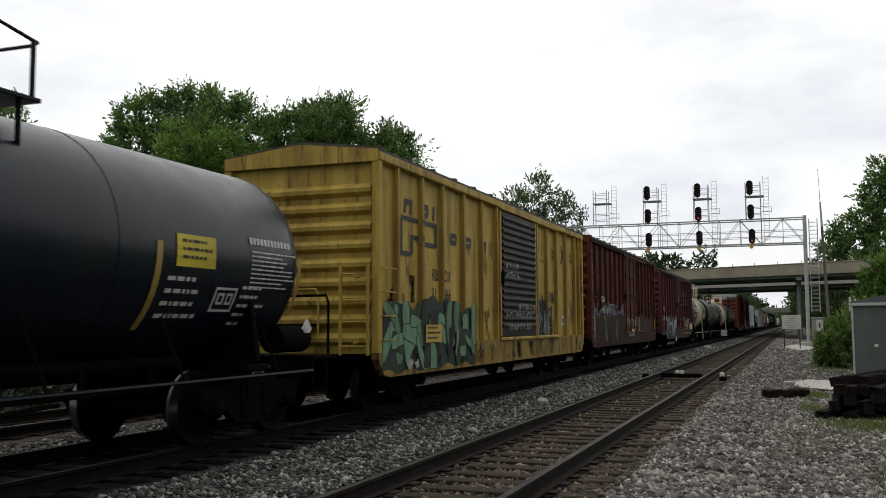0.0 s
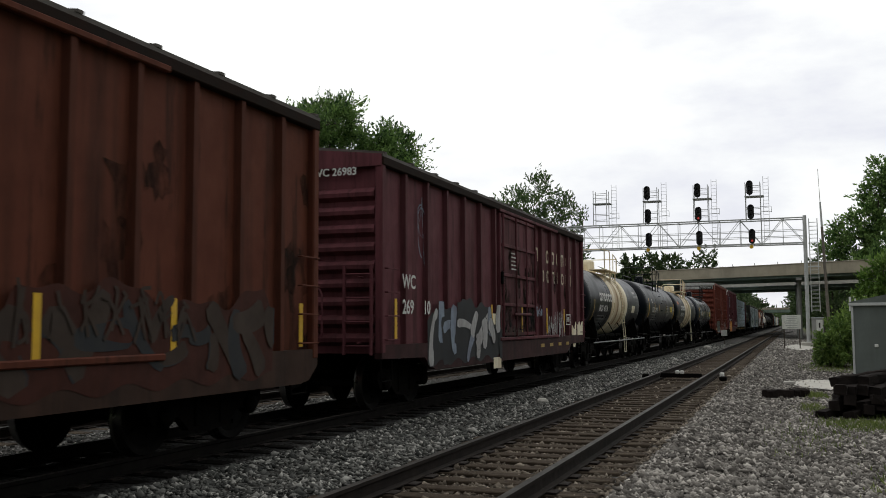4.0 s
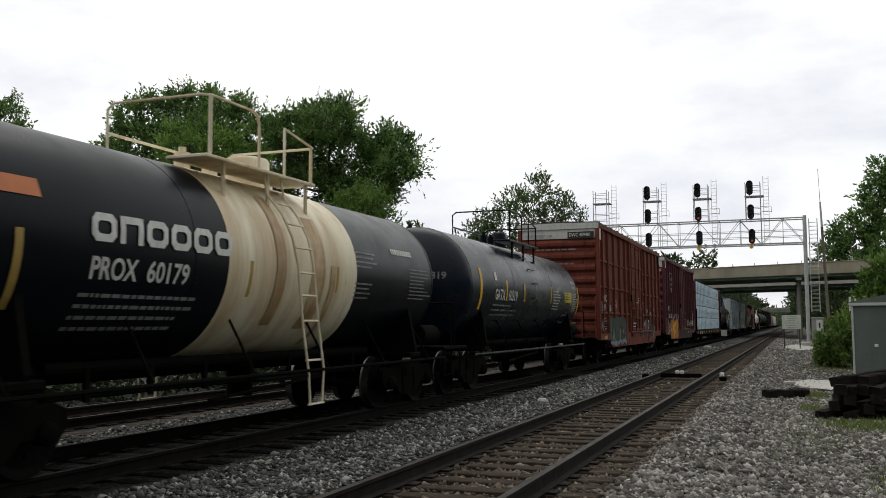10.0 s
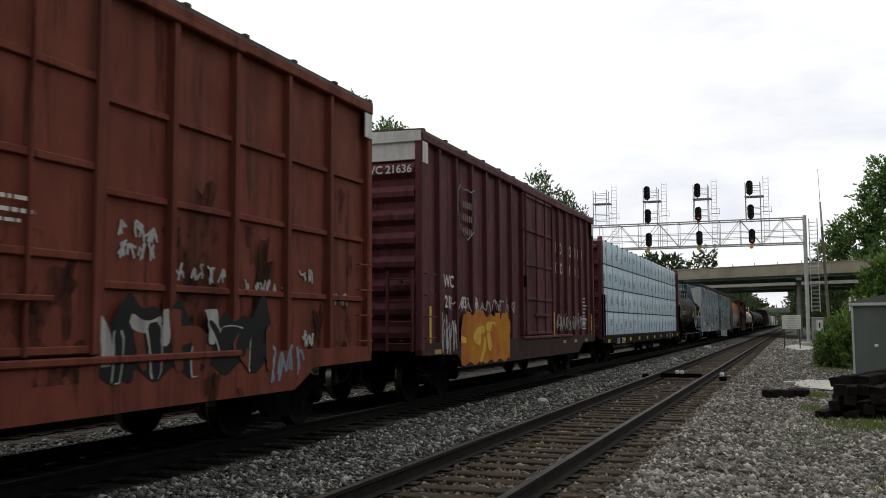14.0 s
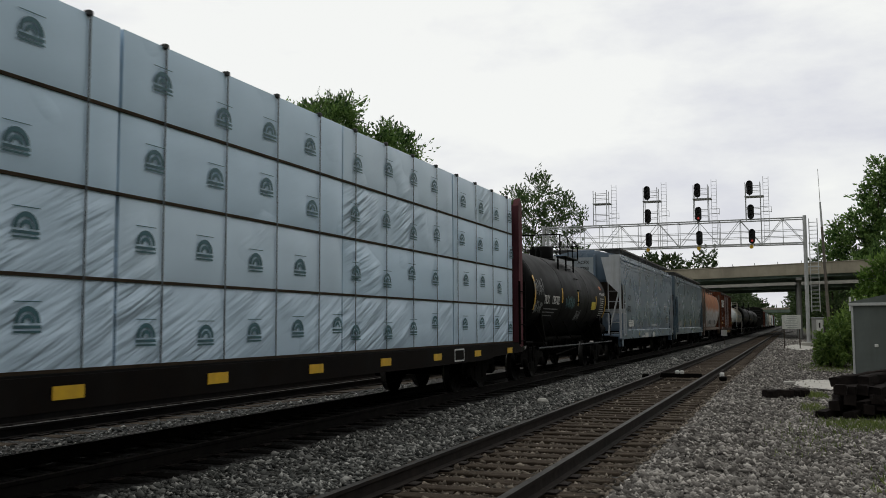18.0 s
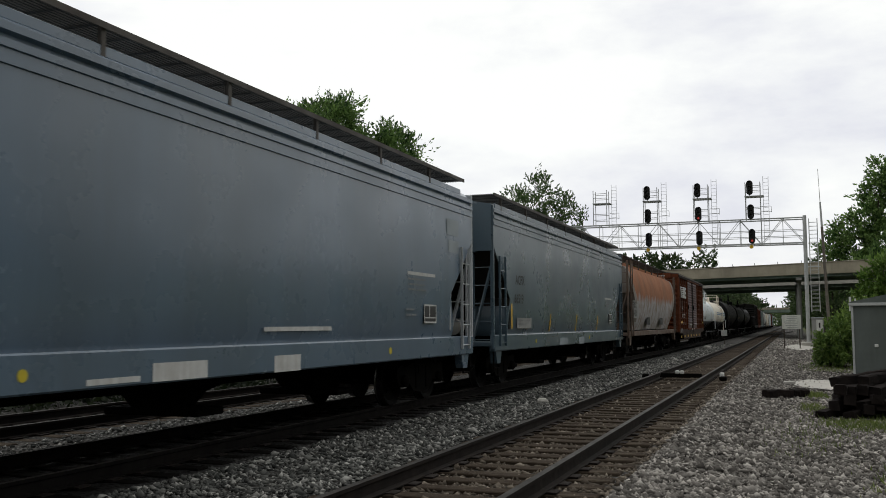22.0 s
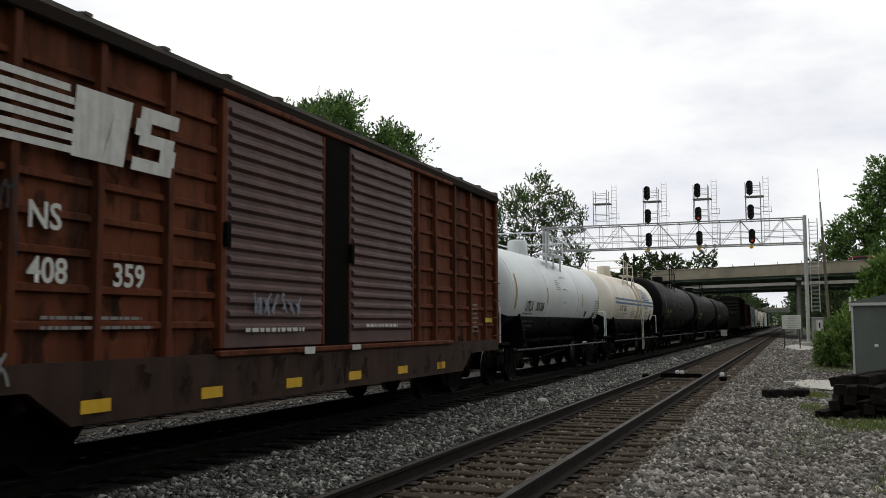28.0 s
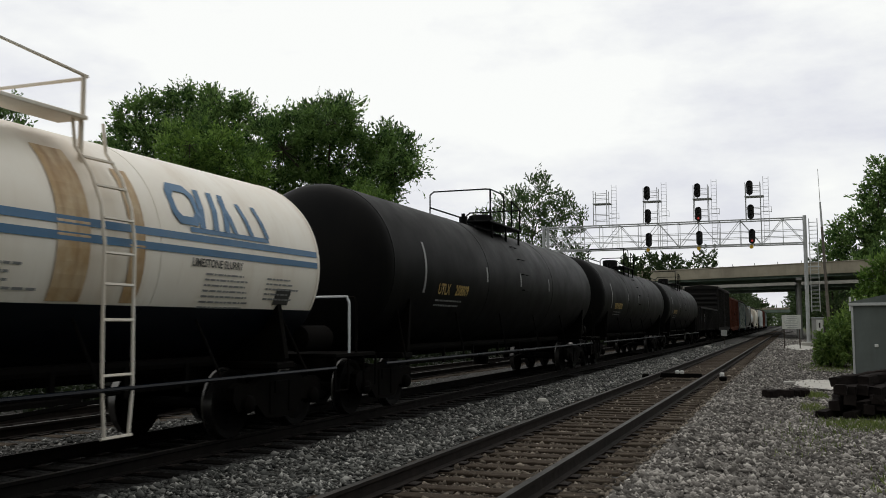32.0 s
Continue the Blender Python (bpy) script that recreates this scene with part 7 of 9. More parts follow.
def consist():
    # black tank that has nearly passed
    car, L = tankcar(-143.0, -130.2, 2.365, 1.335, BLACK_BLUE, "glossy black tank car with white stencils and a yellow panel", walk_mat=BLACK, platform=1.15)
    T = (2.365, 1.335)
    bars(car, [(3.1, 3.87, 2.18, 2.56)], YPANEL, None, T, "yellow_panel")
    bars(car, lines(3.2, 2.46, 0.6, 3, 0.05, 9), BLET, None, (2.365, 1.341))
    bars(car, lines(2.99, 2.0, 0.8, 4, 0.075, 1), WLET, None, T)
    bars(car, block(4.65, 2.55, 0.09, 12, 3, wide=0.7, gap=0.3) + lines(4.68, 2.44, 1.15, 9, 0.03, 2), WLET, None, T)
    bars(car, lines(4.55, 1.95, 0.65, 5, 0.06, 3), WLET, None, T)
    bars(car, frame_box(3.98, 4.45, 1.67, 1.97) + frame_box(4.06, 4.2, 1.76, 1.9) + frame_box(4.25, 4.38, 1.76, 1.9), WLET, None, T)
    bars(car, [(2.74, 2.84, 1.45, 2.45), (5.88, 5.97, 1.7, 2.45)], surfs["amber"], None, T, "reflector")
    d = Mesh().box((0, 0, 0), (0.02, 0.2, 0.2))
    pl = part("placard", d, WHITEPNT, car, "white diamond placard")
    pl.matrix_basis = pose(1.12, L / 2 + 0.16, 1.45, 45)
    # yellow boxcar
    car, L, sx, half = boxcar(-128.3, -112.1, 4.4, YEL, "faded yellow boxcar with black door, rust streaks and spray paint", posts=[-7.23, -6.07, -4.97, -3.7, -2.47, -1.35, 2.3, 3.4, 4.55, 5.75, 6.95, 7.6], end_ribs=9, doors=((0.47, 3.1, "corrugated", DOORBLK),), sill=0.62, step=False, sillmat=surfs["yellowsill"])
    plain_letters(car, [(-6.84, 0.40, "u"), (-6.0, 0.38, "o"), (-5.42, 0.2, "i"), (-4.84, 0.2, "i")], 3.51, 0.27, BLET, sx + 0.004, None, 0.42, 0.15, "logo_letter")
    plain_letters(car, [(-4.41, 0.4, "o"), (-3.49, 0.42, "o"), (-2.43, 0.42, "u")], 3.12, 0.25, BLET, sx + 0.004, None, 0.42, 0.1, "logo_letter")
    lg = [(-6.96, -5.4, 3.38, 3.46), (-7.0, -6.9, 2.78, 3.4), (-7.2, -6.5, 2.74, 2.82), (-6.5, -6.4, 2.78, 3.12), (-6.5, -5.9, 3.06, 3.14), (-5.95, -5.85, 3.0, 3.12), (-5.95, -5.2, 2.98, 3.06), (-5.26, -5.16, 3.0, 3.45), (-5.45, -5.16, 3.38, 3.46)]
    bars(car, lg[0::2], BLET, sx + 0.006, None, "logo_outline")
    bars(car, lg[1::2], BLET, sx + 0.010, None, "logo_outline")
    bars(car, [(-6.112, -6.028, 3.38, 3.46), (-6.112, -6.028, 3.06, 3.14)], BLET, half + 0.004, None, "logo_outline")
    bars(car, [(-5.72, -5.1, 1.83, 2.6), (-4.84, -4.06, 1.83, 2.6)], YPATCH, sx, None, "painted_patch")
    for txt, y, z, nm in (("RB", -5.43, 2.35, "owner_code"), ("OX", -4.8, 2.35, "owner_code"), ("31", -5.47, 2.0, "car_number"), ("866", -4.8, 2.0, "car_number")):
        write_on(car, txt, y, z, 0.25 if nm == "owner_code" else 0.22, BLET, sx + 0.011, None, 0.85 if nm == "owner_code" else 1.0, nm)
    wild(car, -7.95, -3.15, 0.66, 2.08, G_DGN, [surfs["mint"], G_GRN, G_DRK, G_DGN, surfs["mint"]], G_DRK, 22, sx + 0.091, 34, "faded mint and dark green spray-painted letters")
    scrawl(car, -7.0, -6.4, 0.72, 0.9, G_WHT, 25, 3, 0.03, sx + 0.118)
    grime(car, -7.9, -6.3, 1.9, 2.4, surfs["soot"], 23, 7, sx + 0.002, 0.28)
    grime(car, -3.6, -1.2, 0.75, 1.9, surfs["soot"], 24, 8, sx + 0.002, 0.26)
    grime(car, -3.6, -1.2, 0.9, 2.0, surfs["rusty"], 26, 6, sx + 0.003, 0.24)
    grime(car, -7.9, 7.9, 0.7, 1.1, surfs["soot"], 27, 40, half + 0.001, 0.3)
    grime(car, -7.9, 7.7, 2.0, 4.1, surfs["rusty"], 30, 12, sx + 0.003, 0.22)
    grime(car, 2.0, 7.8, 1.02, 1.14, surfs["soot"], 28, 12, half + 0.002, 0.1)
    grime(car, 3.6, 7.6, 1.1, 3.0, surfs["rusty"], 29, 5, sx + 0.002, 0.1)
    bars(car, [(-6.05, -5.2, 1.17, 1.5)], YPATCH, sx + 0.120, None, "paint_patch")
    bars(car, lines(-5.98, 1.42, 0.7, 3, 0.05, 9), BLET, sx + 0.128)
    for txt, y, z in (("next", 4.2, 3.55), ("load", 4.2, 3.38), ("any", 6.55, 3.6), ("road", 6.52, 3.4)):
        write_on(car, txt, y, z, 0.17, BLET, sx + 0.012)
    for k, (ya, yb, mt) in enumerate(((5.28, 5.7, BLET), (5.4, 5.82, surfs["inkfade"]), (5.76, 5.3, BLET))):
        part("emblem_stroke", Mesh().prism([(ya, 3.32), (ya + 0.08, 3.32), (yb + 0.08, 3.84), (yb, 3.84)], sx + 0.004 + 0.002 * k, sx + 0.008 + 0.002 * k, "x"), mt, car)
    bars(car, [(5.3, 5.8, 1.47, 1.74)], WLET, sx, None, "stencil_panel")
    bars(car, block(5.36, 1.53, 0.14, 3, 6), BLET, sx + 0.004)
    bars(car, lines(2.9, 3.2, 0.5, 1, 0.1, 2), surfs["inkfade"], sx)
    wild(car, 1.95, 3.95, 1.08, 2.3, G_BLK, [G_BLK, G_NAVY, G_DRK, G_TEAL, G_BLK], G_BLU, 31, sx + 0.05, 15, ragged=0.3, cover=0.3)
    scrawl(car, 2.1, 3.6, 1.1, 2.1, G_BLU, 30, 4, 0.02, sx + 0.064)
    scrawl(car, 3.85, 4.75, 2.05, 2.5, G_DRK, 33, 5, 0.03, sx + 0.006)
    scrawl(car, 4.0, 4.9, 1.2, 1.7, surfs["inkfade"], 32, 4, 0.02, sx + 0.006)
    scrawl(car, 6.4, 7.4, 1.5, 2.3, surfs["inkfade"], 37, 5, 0.018, sx + 0.006)
    for i, (a, b, z, n) in enumerate(((-0.9, 0.2, 2.92, 4), (-0.9, 0.3, 2.7, 4), (-0.9, 1.6, 1.75, 9), (-0.8, 1.4, 1.45, 8), (0.2, 1.8, 1.95, 6))):
        scrawl(car, a, b, z - 0.09, z + 0.1, G_WHT, 34 + i, n, 0.012, sx + 0.135)
    reflectors(car, [L / 2 - 0.12], half + 0.005, 1.75, 1.1, 0.1, None, True)
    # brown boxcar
    car, L, sx, half = boxcar(-110.75, -94.85, 4.47, BROWN, "dark brown boxcar with plug door covered in pale spray paint", posts=16, end_ribs=8, doors=((0.39, 3.0, "plug", BROWN),), sill=0.69, step=False, sillmat=surfs["grimesill"], trim=surfs["darkchord"])
    end_text(car, "CNA 418615", L, -0.1, 4.33, 0.14, WLET)
    grime(car, -7.8, 7.8, 1.0, 4.2, surfs["soot"], 405, 26, sx + 0.003, 0.5)
    for k in range(6):
        scrawl(car, -7.75, -7.25, 2.6 + k * 0.27, 2.85 + k * 0.27, G_BLU, 410 + k, 3, 0.02, sx + 0.01, lab="pale blue spray-painted tag")
    for k in range(5):
        scrawl(car, -7.0, -6.5, 2.8 + k * 0.25, 3.04 + k * 0.25, G_BLU, 420 + k, 3, 0.02, sx + 0.01)
    write_on(car, "CNA", -6.17, 2.3, 0.22, WLET, sx + 0.095, name="owner_code")
    for txt, y in (("418", -6.16), ("6", -5.25), ("5", -4.72)):
        write_on(car, txt, y, 1.9, 0.24, WLET, sx + 0.118, name="car_number")
    wild(car, -7.85, -1.35, 0.74, 2.3, G_BRN, [G_BRN, G_DRK, G_BRN2], G_BRN2, 43, sx + 0.091, 26, "faded dark spray-painted letters with pale outlines", 0.3, 0.25, G_BLU)
    for k, a in enumerate((-7.8, -5.6, -4.7, -3.9, -2.4)):
        scrawl(car, a, a + 0.9, 1.75, 2.36, G_BLU, 44 + 200 * k, 2, 0.022, sx + 0.116)
    for k in range(9):
        scrawl(car, -7.8 + k * 0.7, -7.35 + k * 0.7, 0.8, 1.95, (G_BLU, G_BRN2, G_BRN2)[k % 3], 144 + k, 2, 0.02, sx + 0.116)
    scrawl(car, -1.0, 1.8, 1.35, 1.95, G_WHT, 45, 9, 0.018, sx + 0.132)
    scrawl(car, -0.6, 1.0, 0.98, 1.18, G_WHT, 46, 7, 0.018, sx + 0.132)
    bars(car, [(0.2, 0.95, 1.18, 1.3)], YREF, sx + 0.14, None, "reflector")
    wild(car, 2.1, 6.7, 0.8, 2.0, G_BRN, [G_BRN, G_BRN2, G_DRK], G_DRK, 47, sx + 0.091, 18, ragged=0.3, cover=0.4)
    scrawl(car, 2.3, 5.0, 1.3, 1.95, G_BRN2, 48, 7, 0.02, sx + 0.106)
    reflectors(car, [-7.54, -5.6, -3.82, 2.6, 4.6, L / 2 - 0.5], half + 0.006, 1.5, 0.6, 0.1, None, True)
    # maroon boxcar
    car, L, sx, half = boxcar(-92.6, -76.45, 4.34, MAROON, "faded maroon boxcar with large cream letters and patched lower corner", posts=15, end_ribs=9, doors=((0.3, 3.05, "plug", MAROON),), sill=0.65, sillmat=surfs["maroonsill"], trim=surfs["darkchord"])
    end_text(car, "WC 26983", L, 0.2, 4.05, 0.14, WLET)
    plain_letters(car, [(2.08, 0.44, "u"), (2.94, 0.3, "i"), (3.42, 0.32, "o"), (4.06, 0.32, "o"), (4.66, 0.32, "o"), (5.25, 0.32, "u"), (5.82, 0.32, "o"), (6.5, 0.3, "i"), (6.95, 0.3, "u")], 3.23, 0.36, CRLET, sx + 0.004, None, 0.2)
    plain_letters(car, [(2.88, 0.3, "o"), (3.48, 0.28, "o"), (4.08, 0.31, "u"), (4.72, 0.28, "i"), (5.24, 0.32, "o"), (5.83, 0.32, "u"), (6.46, 0.28, "i")], 2.68, 0.34, CRLET, sx + 0.004, None, 0.2)
    grime(car, 2.0, 7.6, 1.1, 4.0, surfs["soot"], 504, 16, sx + 0.003, 0.45)
    grime(car, -1.2, 1.8, 1.1, 3.4, surfs["soot"], 501, 34, sx + 0.086, 0.42)
    grime(car, -1.2, 1.8, 1.1, 1.9, surfs["black"], 502, 16, sx + 0.094, 0.4)
    scrawl(car, -1.1, 0.6, 1.2, 1.5, G_BRN2, 503, 6, 0.018, sx + 0.135)
    write_on(car, "WC", -7.2, 2.15, 0.26, WLET, sx + 0.095, name="owner_code")
    for txt, y in (("269", -7.2), ("10", -6.2)):
        write_on(car, txt, y, 1.7, 0.26, WLET, sx + 0.095, name="car_number")
    wild(car, -6.0, -1.25, 0.7, 2.1, G_DRK, [G_WHT, G_BLU, G_WHT, G_DRK], G_DRK, 52, sx + 0.091, 18, "black and grey spray-painted letters", 0.3)
    bars(car, [(-1.9, -1.3, 0.5, 0.75), (-2.1, -1.7, 1.5, 1.75)], CREAM, sx + 0.092, None, "bare_patch")
    spray(car, -6.3, -5.7, 2.5, 3.9, G_BLU, 53, 2, 0.015, sx + 0.02)
    scrawl(car, 3.0, 5.2, 1.1, 1.9, G_WHT, 54, 9, 0.02, sx + 0.092)
    scrawl(car, 1.9, 2.6, 1.7, 2.0, G_BLU, 55, 4, 0.02, sx + 0.092)
    bars(car, lines(-0.5, 3.2, 0.5, 5, 0.05, 4), WLET, sx + 0.13)
    blobs(car, 6.3, 8.0, 0.8, 1.6, CREAM, 57, 3, half - 0.02, 0.6, "bare_patch", "bare cream primer patches")
    bars(car, frame_box(5.47, 6.05, 1.48, 1.8) + block(5.55, 1.58, 0.14, 3, 3), WLET, sx + 0.09)
    reflectors(car, [-7.5, -2.0, 0.55, 3.1, 5.2, L / 2 - 0.06], half + 0.006, 1.6, 0.7, 0.1, None, True)
    reflectors(car, [2.6, 3.6, 4.6, 5.6], half + 0.006, 0.93, 0.09, 0.36, surfs["amber"])
    # black tank cars with a cream band
    for u0, u1, num, sd in ((-75.0, -62.7, "60136", 1), (-48.3, -35.8, "60179", 2)):
        car, L = tankcar(u0, u1, 2.34, 1.31, BLACK, "black tank car with a rust-stained cream band, platform and ladder", band=(-1.4, 2.26, CREAM), walk_mat=CREAM, ladder_mat=CREAM, dome_mat=CREAM, platform=1.2, rail=DIMLET if sd == 1 else UNDER, ladder_y=0.12, lean=0.5, hatch_y=0.1 if sd == 1 else 1.05)
        T = (2.34, 1.31)
        plain_letters(car, [(-3.88 + 0.43 * i, 0.37, k) for i, k in enumerate("uuoouu" if sd == 9 else "ouoooo")], 2.36, 0.3, WLET, None, T, 0.27, 0.12, "owner_letter")
        head_text(car, "PROX " + num, L, T, -0.75 if sd == 1 else 0.1, 2.78 if sd == 1 else 2.72, 0.13, DIMLET)
        bars(car, [(0.75, 1.15, 1.45, 3.1), (-0.25, 0.0, 1.5, 3.3), (1.35, 1.5, 1.2, 2.4)], surfs["spill"], None, (2.34, 1.32), "spill_stain")
        write_on(car, "PROX", -3.86, 1.98, 0.24, WLET, None, T, 0.85, "owner_code")
        write_on(car, num, -2.97, 1.98, 0.24, WLET, None, T, 0.95, "car_number")
        bars(car, lines(-3.93, 1.78, 2.0, 4, 0.06, sd), DIMLET, None, T)
        bars(car, lines(2.25, 2.66, 0.8, 4, 0.04, sd) + lines(2.2, 2.15, 0.9, 4, 0.04, sd + 5) + lines(4.5, 2.5, 1.1, 9, 0.035, sd + 7), DIMLET, None, T)
        if sd == 1:
            bars(car, [(3.43, 4.25, 2.0, 2.3)], CREAM, None, T, "faded_panel")
            write_on(car, "MOLTEN SULPHUR", 4.2, 2.66, 0.11, WLET, None, T, 0.9)
            bars(car, block(4.2, 2.84, 0.09, 9, 4, wide=0.6), WLET, None, T)
        else:
            bars(car, block(3.8, 2.75, 0.1, 11, 4, wide=0.6), WLET, None, T)
            bars(car, [(-5.2, -4.5, 2.72, 2.9)], ORNG, None, T, "orange_panel")
        bars(car, [(-4.86, -4.76, 1.65, 2.4), (-0.92, -0.84, 1.87, 2.34), (1.55, 1.62, 2.0, 2.4)], surfs["amber"], None, T, "reflector")
    # black tank cars with yellow strips
    for u0, u1, num, sd in ((-61.5, -49.4, "13905", 3), (-34.6, -22.65, "60319", 4)):
        car, L = tankcar(u0, u1, 2.365, 1.335, BLACK if sd == 3 else BLACK_BLUE, "black tank car with yellow reflective strips and white stencils", walk_mat=BLACK, platform=1.2, hatch_r=0.22, wide=0.46)
        T = (2.365, 1.335)
        if sd == 3:
            write_on(car, "CGTX", -3.68, 2.1, 0.26, WLET, None, T, 0.85, "owner_code")
        else:
            write_on(car, "GATX", -3.68, 2.1, 0.26, WLET, None, T, 0.85, "owner_code")
        write_on(car, num, -2.57, 2.1, 0.26, WLET, None, T, 0.9, "car_number")
        bars(car, lines(-3.75, 1.93, 2.2, 3, 0.06, sd), DIMLET, None, T)
        bars(car, block(-3.67, 2.55, 0.2, 1, sd, wide=0.9), WLET, None, T, "emblem")
        bars(car, [(-4.82, -4.66, 1.84, 2.78), (-2.76, -2.65, 2.08, 2.58), (-1.14, -1.03, 2.1, 2.57), (1.74, 1.86, 2.1, 2.59), (4.34, 4.46, 2.08, 2.5), (5.35, 5.5, 1.83, 2.7)], YREF, None, T, "reflector")
        bars(car, lines(2.05, 2.44, 1.0, 7, 0.045, sd) + lines(4.6, 2.45, 0.72, 11, 0.03, sd + 3), WLET, None, T)
        bars(car, [(3.5, 4.34, 2.17, 2.48)], YPANEL, None, T, "yellow_panel")
        bars(car, lines(3.58, 2.4, 0.7, 3, 0.04, sd), BLET, None, (2.365, 1.341))
        bars(car, frame_box(3.6, 4.2, 1.55, 1.8), DIMLET, None, T)
        write_on(car, "MOLTEN", 4.62, 2.78, 0.1, WLET, None, T)
        write_on(car, "SULFUR", 4.62, 2.62, 0.1, WLET, None, T)
        me = words(num, 0.16)
        for v in me.vertices:
            v.co = (v.co.y + 0.35, -L / 2 + 0.02, v.co.z + 2.5)
        # number painted on the head
        for v in me.vertices:
            q = min(1, math.hypot(v.co.x, v.co.z - 2.365) / 1.335)
            v.co.y = -L / 2 + 0.62 * (1 - math.sqrt(max(0, 1 - q * q))) ** 0.9 - 0.03
        me.materials.append(DIMLET)
        part("car_number", me, None, car)
    # tall oxide-red boxcar
    car, L, sx, half = boxcar(-20.3, -4.0, 5.1, OXIDE, "tall oxide-red boxcar with white end panel and spray-painted side", posts=[-7.36, -6.3, -5.03, -3.73, -2.46, -1.42, 1.8, 2.95, 4.2, 5.5, 6.75], end_ribs=8, doors=((0.18, 3.05, "plug", OXIDE),), sill=0.62, cap=WHITEPNT, hribs=(1.91, 2.86, 3.81))
    write_on(car, "DWC", -7.22, 2.34, 0.26, WLET, sx + 0.008, name="owner_code")
    write_on(car, "409", -7.18, 2.0, 0.26, WLET, sx + 0.008, name="car_number")
    write_on(car, "481", -5.97, 2.0, 0.26, WLET, sx + 0.008, name="car_number")
    bars(car, lines(-7.25, 1.68, 0.9, 5, 0.05, 4) + frame_box(-4.6, -4.32, 2.12, 2.42) + block(-4.54, 2.18, 0.1, 2, 5) + lines(-0.9, 2.45, 1.6, 1, 0.05, 6) + lines(-2.3, 2.4, 0.4, 1, 0.1, 7), WLET, sx)
    bars(car, lines(-0.2, 2.4, 1.2, 1, 0.05, 16), WLET, sx + 0.13)
    ye = -(L / 2 - 0.01)
    rnd = random.Random(4)
    for z in (4.2, 3.68, 3.18, 2.68, 1.55, 1.4):
        ms = Mesh()
        x = -0.8
        while x < 0.5:
            w = rnd.uniform(0.1, 0.28); ms.box((x + w / 2, ye - 0.1, z), (w, 0.01, 0.05)); x += w + 0.06
        part("end_stencil", ms, DIMLET, car, kind="stuff")
    part("number_board", Mesh().box((0.85, ye - 0.045, 4.72), (0.95, 0.03, 0.22)), BLET, car)
    for txt, xx, zz, sz, mt in (("DWC 409481", 0.42, 4.66, 0.13, WLET), ("EXCESS HEIGHT CAR", -1.2, 4.66, 0.1, DIMLET)):
        me = words(txt, sz, 0.8)
        for v in me.vertices:
            v.co = (v.co.y + xx, ye - 0.065, v.co.z + zz)
        me.materials.append(mt)
        part("lettering", me, None, car)
    wild(car, -6.2, -2.6, 0.72, 1.8, G_DGN, [G_DGN, G_GRN, G_BRN2, OXIDE], G_BLU, 62, sx + 0.091, 16, "grey-green spray-painted letters over a pale blue wave", 0.08, 0.4)
    blobs(car, -6.2, -2.7, 0.7, 0.9, G_BLU, 63, 7, sx + 0.108, 0.6)
    grime(car, -1.35, 1.6, 0.95, 2.5, surfs["black"], 64, 26, sx + 0.088, 0.42)
    grime(car, -7.6, -6.3, 0.75, 1.75, surfs["soot"], 69, 8, sx + 0.004, 0.3)
    bars(car, lines(-1.1, 1.5, 1.0, 2, 0.07, 70) + lines(0.4, 2.6, 0.5, 2, 0.06, 71), WLET, sx + 0.13)
    grime(car, -7.6, 7.6, 1.1, 4.2, surfs["soot"], 79, 22, sx + 0.003, 0.5)
    grime(car, 1.8, 7.6, 0.95, 1.8, surfs["soot"], 80, 12, sx + 0.005, 0.4)
    wild(car, 1.8, 5.05, 0.9, 1.85, G_BLK, [G_BLK, OXIDE, OXIDE, G_WHT, G_BLK], G_WHT, 65, sx + 0.091, 20, "black and white spray-painted letters", 0.5, 0.4)
    scrawl(car, 4.95, 5.9, 0.75, 1.4, G_BLU, 71, 4, 0.022, sx + 0.092)
    grime(car, -7.9, 7.9, 0.62, 0.95, surfs["soot"], 72, 24, half + 0.001, 0.2)
    for k, (a, b, z, n) in enumerate(((2.1, 2.75, 2.3, 4), (2.1, 2.75, 2.5, 3), (3.1, 4.1, 2.1, 5), (4.5, 5.5, 1.98, 6), (6.0, 6.4, 1.3, 3), (6.6, 7.4, 1.9, 3), (5.9, 6.3, 2.2, 2))):
        scrawl(car, a, b, z - 0.11, z + 0.12, G_WHT, 690 + k, n, 0.016, sx + 0.01)
    scrawl(car, -7.95, -7.6, 1.9, 2.35, G_BLU, 66, 3, 0.012, half + 0.005)
    scrawl(car, -7.95, -7.6, 1.25, 1.7, G_BLU, 166, 3, 0.012, half + 0.005)
    bars(car, [(-7.4, -6.8, 0.95, 1.08), (-5.3, -4.8, 0.66, 0.75)], surfs["amber"], half + 0.004, None, "reflector")
    # tall maroon boxcar
    car, L, sx, half = boxcar(-1.8, 14.25, 5.1, MAROON, "tall maroon boxcar with white end panel and orange spray paint", posts=16, end_ribs=8, doors=((0.52, 2.95, "plug", MAROON),), sill=0.62, sillmat=surfs["maroonsill"], cap=WHITEPNT)
    pts = [(-6.0, 4.25), (-5.85, 4.4), (-5.6, 4.33), (-5.4, 4.36), (-5.15, 4.33), (-4.95, 4.4), (-4.8, 4.25), (-4.85, 3.8), (-4.95, 3.5), (-5.4, 3.28), (-5.85, 3.5), (-6.0, 3.8), (-6.0, 4.25)]
    part("shield_outline", Mesh().tube([(sx + 0.092, a, b) for a, b in pts], 0.014, 4), G_BLU, car, "faint painted shield outline")
    bars(car, block(-5.7, 3.95, 0.14, 5, 9, 3, 2.0), surfs["inkfade"], sx + 0.09)
    write_on(car, "WC", -6.87, 2.25, 0.25, WLET, sx + 0.095, name="owner_code")
